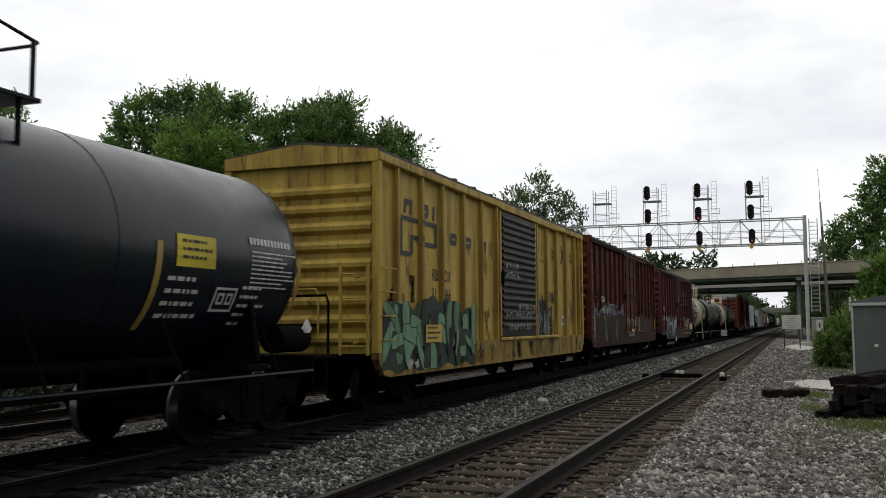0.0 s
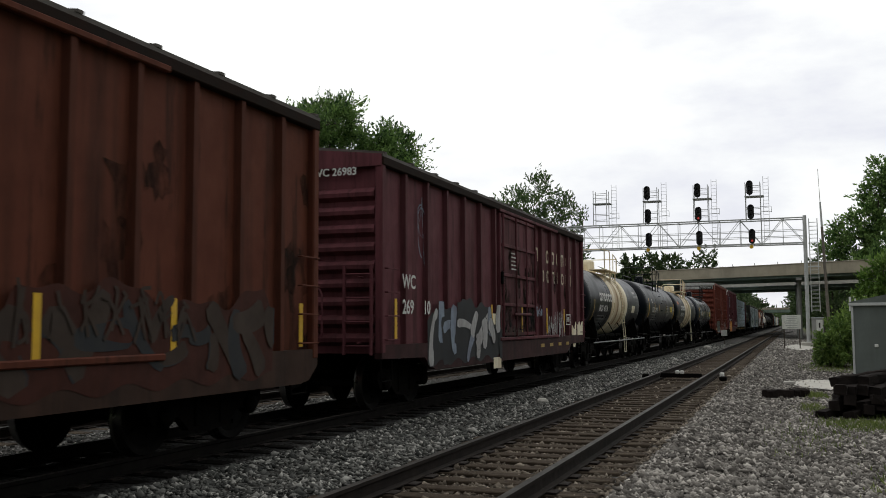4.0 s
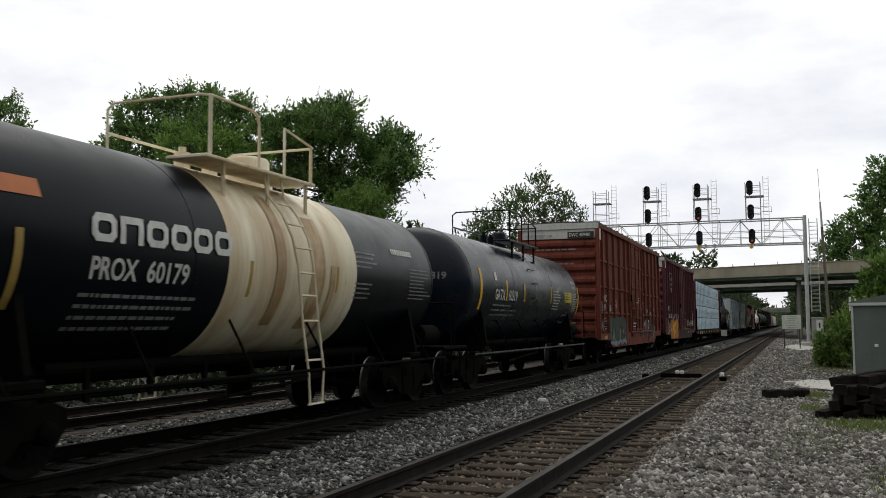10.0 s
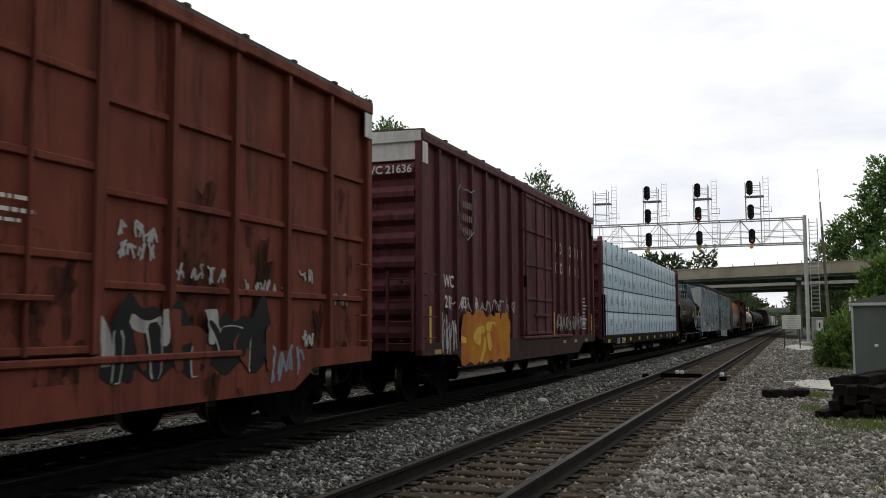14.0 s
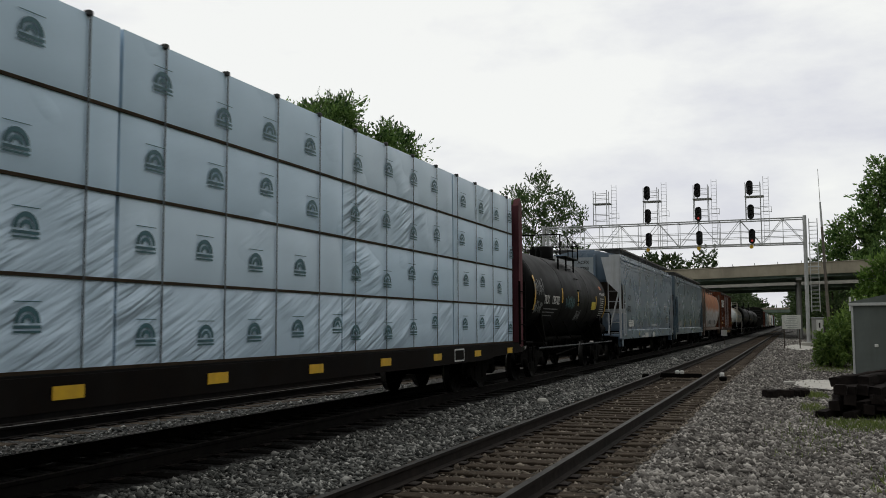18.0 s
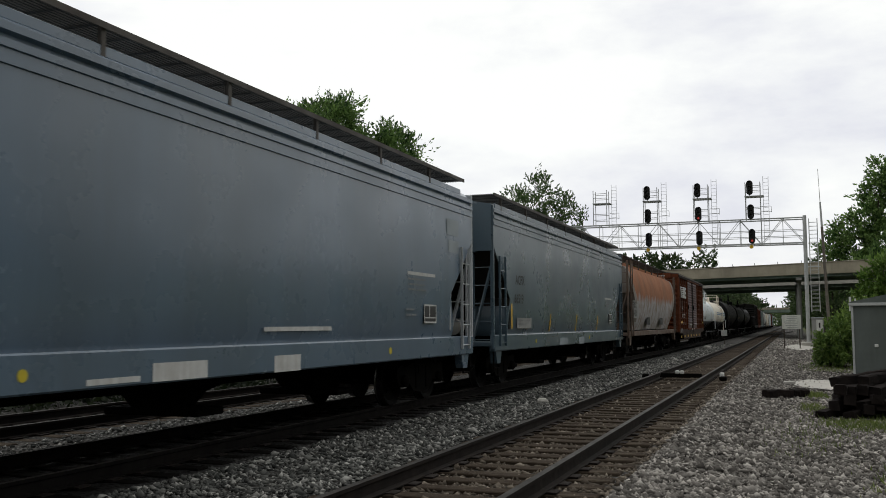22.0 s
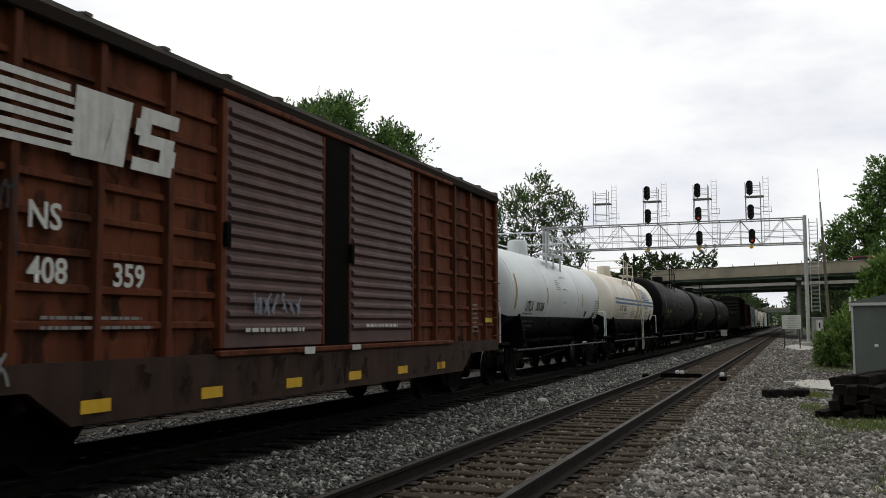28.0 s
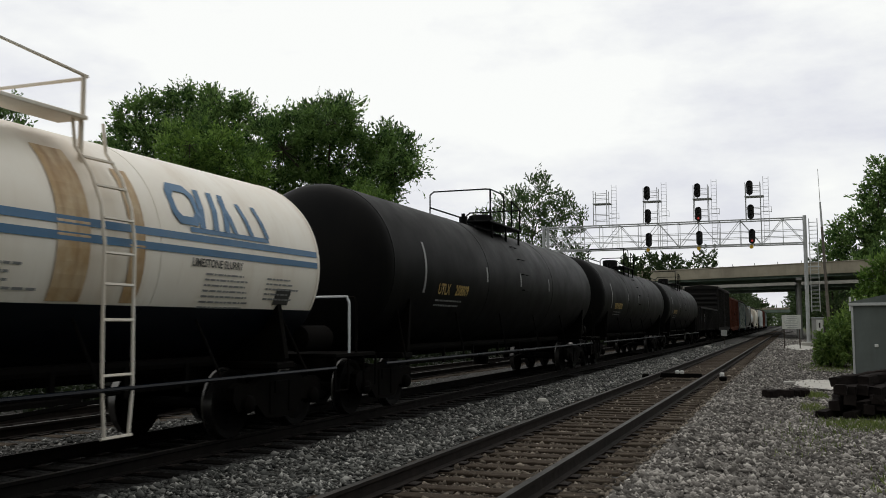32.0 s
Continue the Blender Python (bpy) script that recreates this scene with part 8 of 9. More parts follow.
    for txt, y in (("21", -6.87), ("83", -5.9), ("6", -5.0)):
        write_on(car, txt, y, 1.84, 0.25, WLET, sx + 0.118, name="car_number")
    wild(car, -5.85, -2.3, 0.64, 1.85, G_ORG, [YREF, G_ORG, G_ORG], G_ORG, 73, sx + 0.091, 13, "bright orange and yellow spray-painted letters", 0.2)
    grime(car, -6.9, 7.6, 0.7, 1.9, surfs["soot"], 77, 30, sx + 0.004, 0.34)
    scrawl(car, -6.6, -1.8, 1.75, 2.15, G_WHT, 74, 10, 0.014, sx + 0.092)
    scrawl(car, 2.4, 6.4, 1.3, 1.9, G_WHT, 75, 10, 0.018, sx + 0.092)
    scrawl(car, -7.0, -6.1, 0.9, 1.8, G_WHT, 76, 5, 0.02, sx + 0.092)
    plain_letters(car, [(2.1, 0.4, "u"), (2.85, 0.3, "i"), (3.3, 0.3, "o"), (3.95, 0.3, "o"), (4.6, 0.3, "o"), (5.2, 0.32, "u"), (5.85, 0.3, "o"), (6.5, 0.3, "i"), (6.95, 0.3, "u")], 3.6, 0.33, CRLET, sx + 0.004, None, 0.18)
    plain_letters(car, [(2.8, 0.3, "o"), (3.4, 0.28, "o"), (4.0, 0.3, "u"), (4.65, 0.28, "i"), (5.2, 0.3, "o"), (5.9, 0.32, "u"), (6.95, 0.28, "i")], 3.0, 0.33, CRLET, sx + 0.004, None, 0.18)
    bars(car, lines(L / 2 - 1.9, 2.3, 0.6, 8, 0.06, 3), WLET, sx + 0.09)
    bars(car, frame_box(L / 2 - 2.0, L / 2 - 1.4, 1.35, 1.7) + block(L / 2 - 1.92, 1.45, 0.14, 3, 4), WLET, sx + 0.09)
    me = words("WC 21636", 0.16)
    for v in me.vertices:
        v.co = (v.co.y + 0.35, -L / 2 - 0.04, v.co.z + 4.35)
    me.materials.append(WLET)
    part("car_number", me, None, car)
    reflectors(car, [-7.6, 2.2, L / 2 - 0.5], half + 0.006, 1.5, 0.7, 0.1, None, True)
    reflectors(car, [-7.2, 3.5, 5.0, 6.6], half + 0.006, 0.98, 0.09, 0.36, surfs["amber"])
    # centre-beam flat car with wrapped lumber
    lumber_car(16.35, 41.1)
    # black tank
    car, L = tankcar(42.1, 53.6, 2.365, 1.335, BLACK_DULL, "dull black tank car with pale spray-painted tags and yellow strips", walk_mat=BLACK_DULL, platform=1.2, deck=(-1.1, 0.1, 0.75, 1.6), hz=0.65, ladder_y=0.45, plate=(-0.3, 1.5), wide=0.34)
    T = (2.365, 1.335)
    head_text(car, "TILX 135782", L, T, -0.55, 2.55, 0.13, WLET)
    write_on(car, "TILX", -4.2, 2.1, 0.25, WLET, None, T, 0.9, "owner_code")
    write_on(car, "135782", -3.25, 2.1, 0.25, WLET, None, T, 0.9, "car_number")
    bars(car, lines(-4.1, 1.92, 2.0, 3, 0.05, 5), DIMLET, None, T)
    scrawl(car, -5.3, -4.2, 2.3, 2.85, DIMLET, 81, 6, 0.012, 0, T, "pale spray-painted tag")
    scrawl(car, -5.2, -4.3, 1.8, 2.2, DIMLET, 84, 5, 0.012, 0, T)
    scrawl(car, -1.5, -0.2, 1.98, 2.4, G_TEAL, 82, 8, 0.016, 0, T)
    scrawl(car, 0.2, 0.9, 1.62, 2.0, DIMLET, 83, 4, 0.02, 0, T)
    bars(car, [(-5.25, -5.12, 1.9, 2.85), (-2.0, -1.88, 2.15, 2.6), (0.25, 0.36, 2.1, 2.55), (3.2, 3.32, 2.05, 2.5), (4.95, 5.07, 1.75, 2.55)], YREF, None, T, "reflector")
    bars(car, [(2.5, 3.15, 2.0, 2.28)], YPANEL, None, T, "yellow_panel")
    bars(car, [(4.15, 4.5, 2.75, 2.88)], ORNG, None, T, "orange_panel")
    write_on(car, "MOLTEN SULFUR", 3.95, 2.55, 0.1, WLET, None, T, 0.9)
    bars(car, lines(4.0, 2.4, 0.95, 10, 0.04, 8), WLET, None, T)
    # grey covered hoppers
    for u0, u1, num, pm, sd in ((55.45, 72.55, "67783", BLUEHOP, 1), (74.0, 91.45, "66519", GREYHOP, 2)):
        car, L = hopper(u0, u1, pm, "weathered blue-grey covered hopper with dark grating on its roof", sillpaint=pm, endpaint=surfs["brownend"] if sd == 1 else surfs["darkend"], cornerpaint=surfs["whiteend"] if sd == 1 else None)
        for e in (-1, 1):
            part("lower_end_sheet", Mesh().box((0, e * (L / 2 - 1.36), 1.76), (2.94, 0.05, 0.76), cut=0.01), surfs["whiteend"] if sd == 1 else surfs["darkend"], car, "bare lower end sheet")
            if sd == 1:
                part("end_gusset", Mesh().prism([(1.44, 2.7), (1.44, 4.2), (0.72, 4.2), (0.95, 3.2)], e * (L / 2 + 0.035), e * (L / 2 + 0.06), "y"), surfs["whiteend"], car, "white corner gusset")
                part("end_gusset", Mesh().prism([(-1.44, 2.7), (-1.44, 4.2), (-0.42, 4.2), (-0.42, 3.2)], e * (L / 2 + 0.035), e * (L / 2 + 0.06), "y"), surfs["whiteend"], car)
        write_on(car, "ACFX", -6.89, 2.5, 0.24, BLET, 1.496, name="owner_code")
        write_on(car, num, -6.98, 2.03, 0.24, BLET, 1.496, name="car_number")
        bars(car, [(-6.73, -5.35, 1.4, 1.66)], WHITEPNT if sd == 1 else surfs["greypatch"], 1.47, None, "painted_patch")
        bars(car, lines(-6.65, 1.58, 1.2, 2, 0.05, sd), DIMLET, 1.475)
        bars(car, [(4.87, 6.24, 2.4, 2.46)], WLET, 1.492)
        bars(car, lines(4.9, 2.3, 1.3, 3, 0.05, sd) + lines(4.8, 1.75, 0.6, 2, 0.05, sd), DIMLET, 1.49)
        bars(car, [(5.69, 6.32, 1.53, 1.88)], BLET, 1.478, None, "stencil_panel")
        bars(car, frame_box(5.69, 6.32, 1.53, 1.88) + [(5.7, 6.3, 1.62, 1.64), (5.95, 5.98, 1.62, 1.86)], WLET, 1.484)
        if sd == 1:
            bars(car, [(6.9, 7.6, 3.3, 3.62), (7.0, 7.6, 2.95, 3.2)], surfs["palepatch"], 1.49, None, "painted_patch")
        if sd == 1:
            bars(car, [(0.1, 2.0, 1.42, 1.48)], WLET, 1.46)
            part("end_panel", Mesh().box((0.0, -L / 2 - 0.005, 3.72), (0.8, 0.03, 1.0)), surfs["palepatch"], car, "pale grey end panel")
            for txt, z in (("ACFX", 3.95), ("67783", 3.7)):
                me = words(txt, 0.14)
                for v in me.vertices:
                    v.co = (v.co.y - 0.25, -L / 2 - 0.026, v.co.z + z)
                me.materials.append(BLET)
                part("lettering", me, None, car)
            bars(car, [(-2.2, -1.2, 0.9, 1.1), (0.3, 1.0, 0.88, 1.1), (-3.2, -2.4, 0.92, 0.98)], WHITEPNT, 1.5, None, "painted_patch")
        else:
            bars(car, [(-7.25, -7.12, 1.4, 2.25)], YREF, 1.47, None, "reflector")
            bars(car, [(-2.3, -1.22, 0.9, 1.1), (0.34, 1.14, 0.88, 1.1)], surfs["palepatch"], 1.5, None, "painted_patch")
            bars(car, lines(-3.3, 1.13, 1.0, 1, 0.05, 5) + lines(-3.1, 0.98, 0.7, 1, 0.05, 6) + frame_box(-3.9 + 0.1, -3.45, 0.98, 1.12), DIMLET, 1.5)
            for y in (-3.36, 0.06, 3.5):
                ms = Mesh()
                ms.add([(x + 0.008, y + d, z) for x, z, o in ((1.422, 1.3, 0.0), (1.44, 1.4, 0.02), (1.468, 1.8, 0.09)) for d in (o, o + 0.11)], [(0, 1, 3, 2), (2, 3, 5, 4)])
                part("reflector", ms, YREF, car, "scuffed yellow reflector strip")
        for y in (-4.0 if sd == 1 else -5.0, 2.0 if sd == 2 else 4.1):
            part("lube_mark", Mesh().cyl((1.5, y, 1.06), (1.506, y, 1.06), 0.06, 14), YPANEL, car, "round yellow mark")
    # rusty hopper
    car, L = hopper(93.0, 109.8, surfs["rustfade"], "old round-sided covered hopper, orange with rust over pale grey", zt=4.15, style="round", sillpaint=surfs["rustpost"], endpaint=surfs["dirtyend"], roofmat=PALEHOP, cornerpaint=surfs["rustpost"])
    end_text(car, "FURX", L - 0.78, -0.5, 3.72, 0.2, BLET, "owner_code")
    end_text(car, "814210", L - 0.78, -0.52, 3.45, 0.2, BLET)
    bars(car, [(-7.64, -5.95, 1.76, 2.52)], surfs["greypatch"], 1.53, None, "painted_patch")
    write_on(car, "FURX", -7.58, 2.2, 0.28, BLET, 1.545, name="owner_code")
    write_on(car, "814210", -7.62, 1.84, 0.28, BLET, 1.545, name="car_number", squeeze=0.85)
    bars(car, [(-7.9, -7.75, 1.4, 2.3)], YREF, 1.49, None, "reflector")
    for y in (-3.13, 1.53):
        bars(car, [(y, y + 1.1, 1.46, 1.82)], BLET, 1.46, None, "stencil_panel")
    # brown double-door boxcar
    car, L, sx, half = boxcar(111.7, 127.9, 4.48, RUSTBOX, "rust-brown double-door boxcar, one door ajar, with white markings", posts=[-7.54, -6.38, -5.27, -4.15, 3.2, 4.1, 5.2, 6.2, 7.2], end_ribs=10, doors=((-1.84, 2.5, "corrugated", DOORMAR), (1.57, 2.5, "corrugated", DOORMAR)), sill=0.55, sillmat=surfs["grimesill"], hribs=(1.5, 1.85, 2.2, 2.55, 2.9, 3.25, 3.6, 3.95), trim=surfs["darkchord"])
    end_text(car, "NS 408359", L, -0.1, 4.36, 0.13, WLET)
    # solid near-black block painted as the shade of the open gap
    part("door_gap", Mesh().box((sx + 0.05, -0.14, 2.75), (0.11, 0.78, 3.2)), UNDER, car, "black block standing in for the shaded gap between doors")
    for i in range(6):
        z = 3.80 - i * 0.118
        part("emblem_stripe", Mesh().prism([(-7.35 + 0.06 * i, z - 0.07), (-5.75 + 0.06 * i, z - 0.07), (-5.75 + 0.06 * i, z), (-7.35 + 0.06 * i, z)], sx + 0.1, sx + 0.104, "x"), WLET, car)
    part("emblem_shape", Mesh().prism([(-5.72, 3.12), (-5.3, 3.12), (-5.08, 3.82), (-5.66, 3.82)], sx + 0.1, sx + 0.104, "x"), WLET, car)
    part("emblem_shape", Mesh().prism([(-5.3, 3.12), (-4.98, 3.12), (-4.84, 3.82), (-5.08, 3.82), (-5.2, 3.4)], sx + 0.101, sx + 0.105, "x"), WLET, car)
    for a, b, c, d in ((-4.72, -4.08, 3.66, 3.82), (-4.8, -4.56, 3.5, 3.68), (-4.74, -4.16, 3.4, 3.54), (-4.4, -4.14, 3.24, 3.42), (-4.86, -4.2, 3.12, 3.26)):
        part("emblem_shape", Mesh().prism([(a, c), (b, c), (b + 0.03, d), (a + 0.03, d)], sx + 0.1, sx + 0.104, "x"), WLET, car)
    grime(car, -7.6, -2.9, 0.7, 3.6, surfs["soot"], 94, 40, sx + 0.004, 0.3)
    grime(car, 3.0, 7.8, 0.9, 1.6, surfs["soot"], 95, 16, sx + 0.004, 0.26)
    grime(car, -7.4, 7.4, 0.62, 1.1, surfs["soot"], 96, 40, half + 0.001, 0.22)
    scrawl(car, -7.5, -6.3, 2.0, 3.4, G_DRK, 91, 4, 0.012, sx + 0.112)
    write_on(car, "NS", -6.2, 2.4, 0.26, WLET, sx + 0.065, name="owner_code")
    write_on(car, "408", -6.18, 1.9, 0.25, WLET, sx + 0.065, name="car_number")
    write_on(car, "359", -5.05, 1.9, 0.25, WLET, sx + 0.065, name="car_number")
    bars(car, lines(-6.0, 1.55, 1.8, 2, 0.05, 9) + lines(6.3, 1.9, 0.4, 7, 0.05, 10), DIMLET, sx + 0.06)
    bars(car, lines(-2.7, 1.4, 1.9, 1, 0.08, 11) + lines(0.8, 1.45, 1.6, 1, 0.08, 12) + [(0.3, 0.6, 1.12, 1.2), (-1.2, -0.9, 1.1, 1.2)], WLET, sx + 0.14)
    scrawl(car, -2.5, -1.3, 1.6, 1.95, G_BLU, 92, 6, 0.016, sx + 0.134)
    scrawl(car, -7.6, -6.4, 0.95, 1.3, DIMLET, 93, 5, 0.016, sx + 0.1)
    bars(car, [(-7.42, -6.51, 1.54, 1.68)], YREF, half + 0.002, None, "reflector")
    reflectors(car, [-7.2, -5.28, -3.33, -1.4, 0.5, 2.4, 4.3], half + 0.006, 0.72, 0.13, 0.42)
    bars(car, [(L / 2 - 1.0, L / 2 - 0.5, 1.55, 1.65)], YPANEL, half + 0.004, None, "reflector")
    # white over black tank
    car, L = tankcar(129.2, 141.6, 2.33, 1.32, WHITETANK, "white tank car with a black lower half and white handrails", lower=(1.72, BLACK), walk_mat=WHITETANK, platform=1.0, hand_ends=WHITETANK, deck=(-1.2, -0.8, -0.3, 1.05), hatch_y=-0.55, hz=0.6, ladder_y=0.25, hatch_r=0.3, plate=(-0.8, 1.05), wide=0.4)
    T = (2.33, 1.32)
    write_on(car, "UTLX", -4.3, 1.87, 0.28, BLET, None, T, 0.85, "owner_code")
    write_on(car, "301306", -3.2, 1.88, 0.25, BLET, None, T, 0.85, "car_number")
    bars(car, lines(-4.4, 1.76, 1.5, 1, 0.06, 3), DIMLET, None, T)
    bars(car, lines(-4.3, 1.55, 1.9, 3, 0.06, 3), DIMLET, None, (2.33, 1.33))
    bars(car, lines(-0.9, 2.8, 0.6, 5, 0.035, 4) + lines(L / 2 - 1.4, 2.3, 0.7, 9, 0.035, 5), DIMLET, None, T)
    bars(car, [(-5.34, -5.22, 1.9, 2.8), (-2.06, -1.97, 2.1, 2.55), (2.72, 2.8, 2.08, 2.5), (L / 2 - 0.72, L / 2 - 0.64, 1.85, 2.5)], surfs["amber"], None, T, "reflector")
    bars(car, [(3.3, 3.6, 1.76, 1.94), (4.7, 4.95, 1.76, 1.9)], BLET, None, T, "stencil_panel")
    # cream tank with blue stripes
    car, L = tankcar(142.9, 155.75, 2.34, 1.33, CREAMTANK, "sooty cream tank car with two blue stripes and rust stains", lower=(1.72, BLACK), walk_mat=CREAMTANK, platform=1.3, hand_ends=WHITETANK, ladder_y=1.3, deck=(-1.3, -0.6, -0.2, 1.2), hatch_y=-0.3, hz=0.6, hatch_r=0.3, plate=(-0.4, 1.2), wide=0.4)
    T = (2.34, 1.33)
    bars(car, [(-4.9, L / 2 - 0.65, 2.49, 2.575), (-4.9, L / 2 - 0.65, 2.33, 2.415)], BLUESTR, None, T, "stripe")
    write_on(car, "GATX", -3.96, 2.04, 0.24, BLET, None, T, 0.9, "owner_code")
    me = words("GATX 5662", 0.13)
    for v in me.vertices:
        q = min(1, math.hypot(v.co.y - 0.25, v.co.z + 0.1) / 1.33)
        v.co = (v.co.y - 0.25, -L / 2 + 0.62 * (1 - math.sqrt(max(0, 1 - q * q))) ** 0.9 - 0.03, v.co.z + 2.44)
    me.materials.append(BLET)
    part("car_number", me, None, car)
    write_on(car, "5662", -2.89, 2.04, 0.24, BLET, None, T, 0.95, "car_number")
    bars(car, lines(-4.0, 1.93, 2.4, 3, 0.04, 6) + lines(-1.1, 2.05, 1.7, 4, 0.04, 7), DIMLET, None, T)
    plain_letters(car, [(2.42, 0.55, "o")], 2.68, 0.5, BLUESTR, None, T, 0.2, 0.0, "emblem")
    plain_letters(car, [(2.9, 0.12, "i"), (3.18, 0.12, "i"), (3.42, 0.12, "i")], 2.66, 0.5, BLUESTR, None, T, 0.22, 0.28, "emblem")
    plain_letters(car, [(3.62, 0.12, "i"), (4.0, 0.12, "i"), (4.38, 0.12, "i")], 2.66, 0.42, BLUESTR, None, T, 0.22, -0.3, "emblem")
    bars(car, [(2.7, 4.45, 2.6, 2.66)], BLUESTR, None, T, "stripe")
    write_on(car, "LIMESTONE SLURRY", 2.7, 2.2, 0.1, BLET, None, T, 0.9)
    bars(car, lines(3.0, 2.1, 1.2, 7, 0.035, 8) + lines(4.4, 2.1, 0.9, 5, 0.035, 18), DIMLET, None, T)
    bars(car, [(4.7, 5.1, 1.78, 2.0)], BLET, None, T, "stencil_panel")
    bars(car, [(0.55, 1.0, 1.74, 3.3), (1.6, 1.85, 1.74, 3.2)], surfs["spill"], None, T, "spill_stain")
    # long black tanks
    for u0, u1, num in ((157.0, 175.0, "208809"), (176.4, 194.4, ""), (195.8, 213.6, "")):
        car, L = tankcar(u0, u1, 2.53, 1.5, BLACK_DULL, "long dull black tank car with faded yellow numbers", walk_mat=BLACK_DULL, platform=1.3)
        T = (2.53, 1.5)
        if num:
            write_on(car, "UTLX", -6.19, 2.1, 0.22, surfs["amber"], None, T, 0.9, "owner_code")
            write_on(car, num, -5.2, 2.1, 0.22, surfs["amber"], None, T, 0.9, "car_number")
        else:
            bars(car, block(-6.19, 2.1, 0.22, 10, 66, wide=0.6, gap=0.2), surfs["amber"], None, T)
        bars(car, lines(-6.2, 1.95, 2.2, 2, 0.05, 8), DIMLET, None, T)
        bars(car, [(-6.97, -6.88, 2.1, 3.05), (-3.2, -3.1, 2.45, 2.78), (-0.42, -0.32, 2.45, 2.78), (2.48, 2.58, 2.42, 2.76)], DIMLET, None, T, "reflector")
    # beyond them: gondola, dark boxcars, hoppers and more tanks
    gondola(215.2, 231.6)
    boxcar(233.4, 250.0, 4.9, surfs["darkbox"], "tall dark boxcar with the trees' shade in its colour", posts=14, end_ribs=8, doors=((0.3, 3.0, "plug", surfs["darkbox"]),))
    boxcar(252.0, 268.4, 4.4, BROWN, "dark brown boxcar far back in the train", posts=14, end_ribs=8, doors=((0.3, 3.0, "plug", BROWN),))
    hopper(270.0, 287.0, GREYHOP, "grey covered hopper far back in the train")
    hopper(288.6, 305.6, PALEHOP, "pale grey covered hopper far back in the train", style="round", zt=4.15)
    tankcar(307.4, 320.0, 2.35, 1.33, WHITETANK, "white tank car far back in the train")
    hopper(321.8, 338.8, CREAMTANK, "cream covered hopper far back in the train", style="round", zt=4.2)
    tankcar(340.6, 353.2, 2.35, 1.33, BLACK_DULL, "black tank car far back in the train")
    hopper(355.0, 372.0, WHITETANK, "white covered hopper far back in the train")
    boxcar(373.8, 390.4, 4.5, OXIDE, "red boxcar far back in the train", posts=12, end_ribs=8, doors=((0.3, 3.0, "plug", OXIDE),))
    hopper(392.2, 409.2, GREYHOP, "grey covered hopper far back in the train")
    tankcar(411.0, 423.6, 2.35, 1.33, BLACK, "black tank car far back in the train")


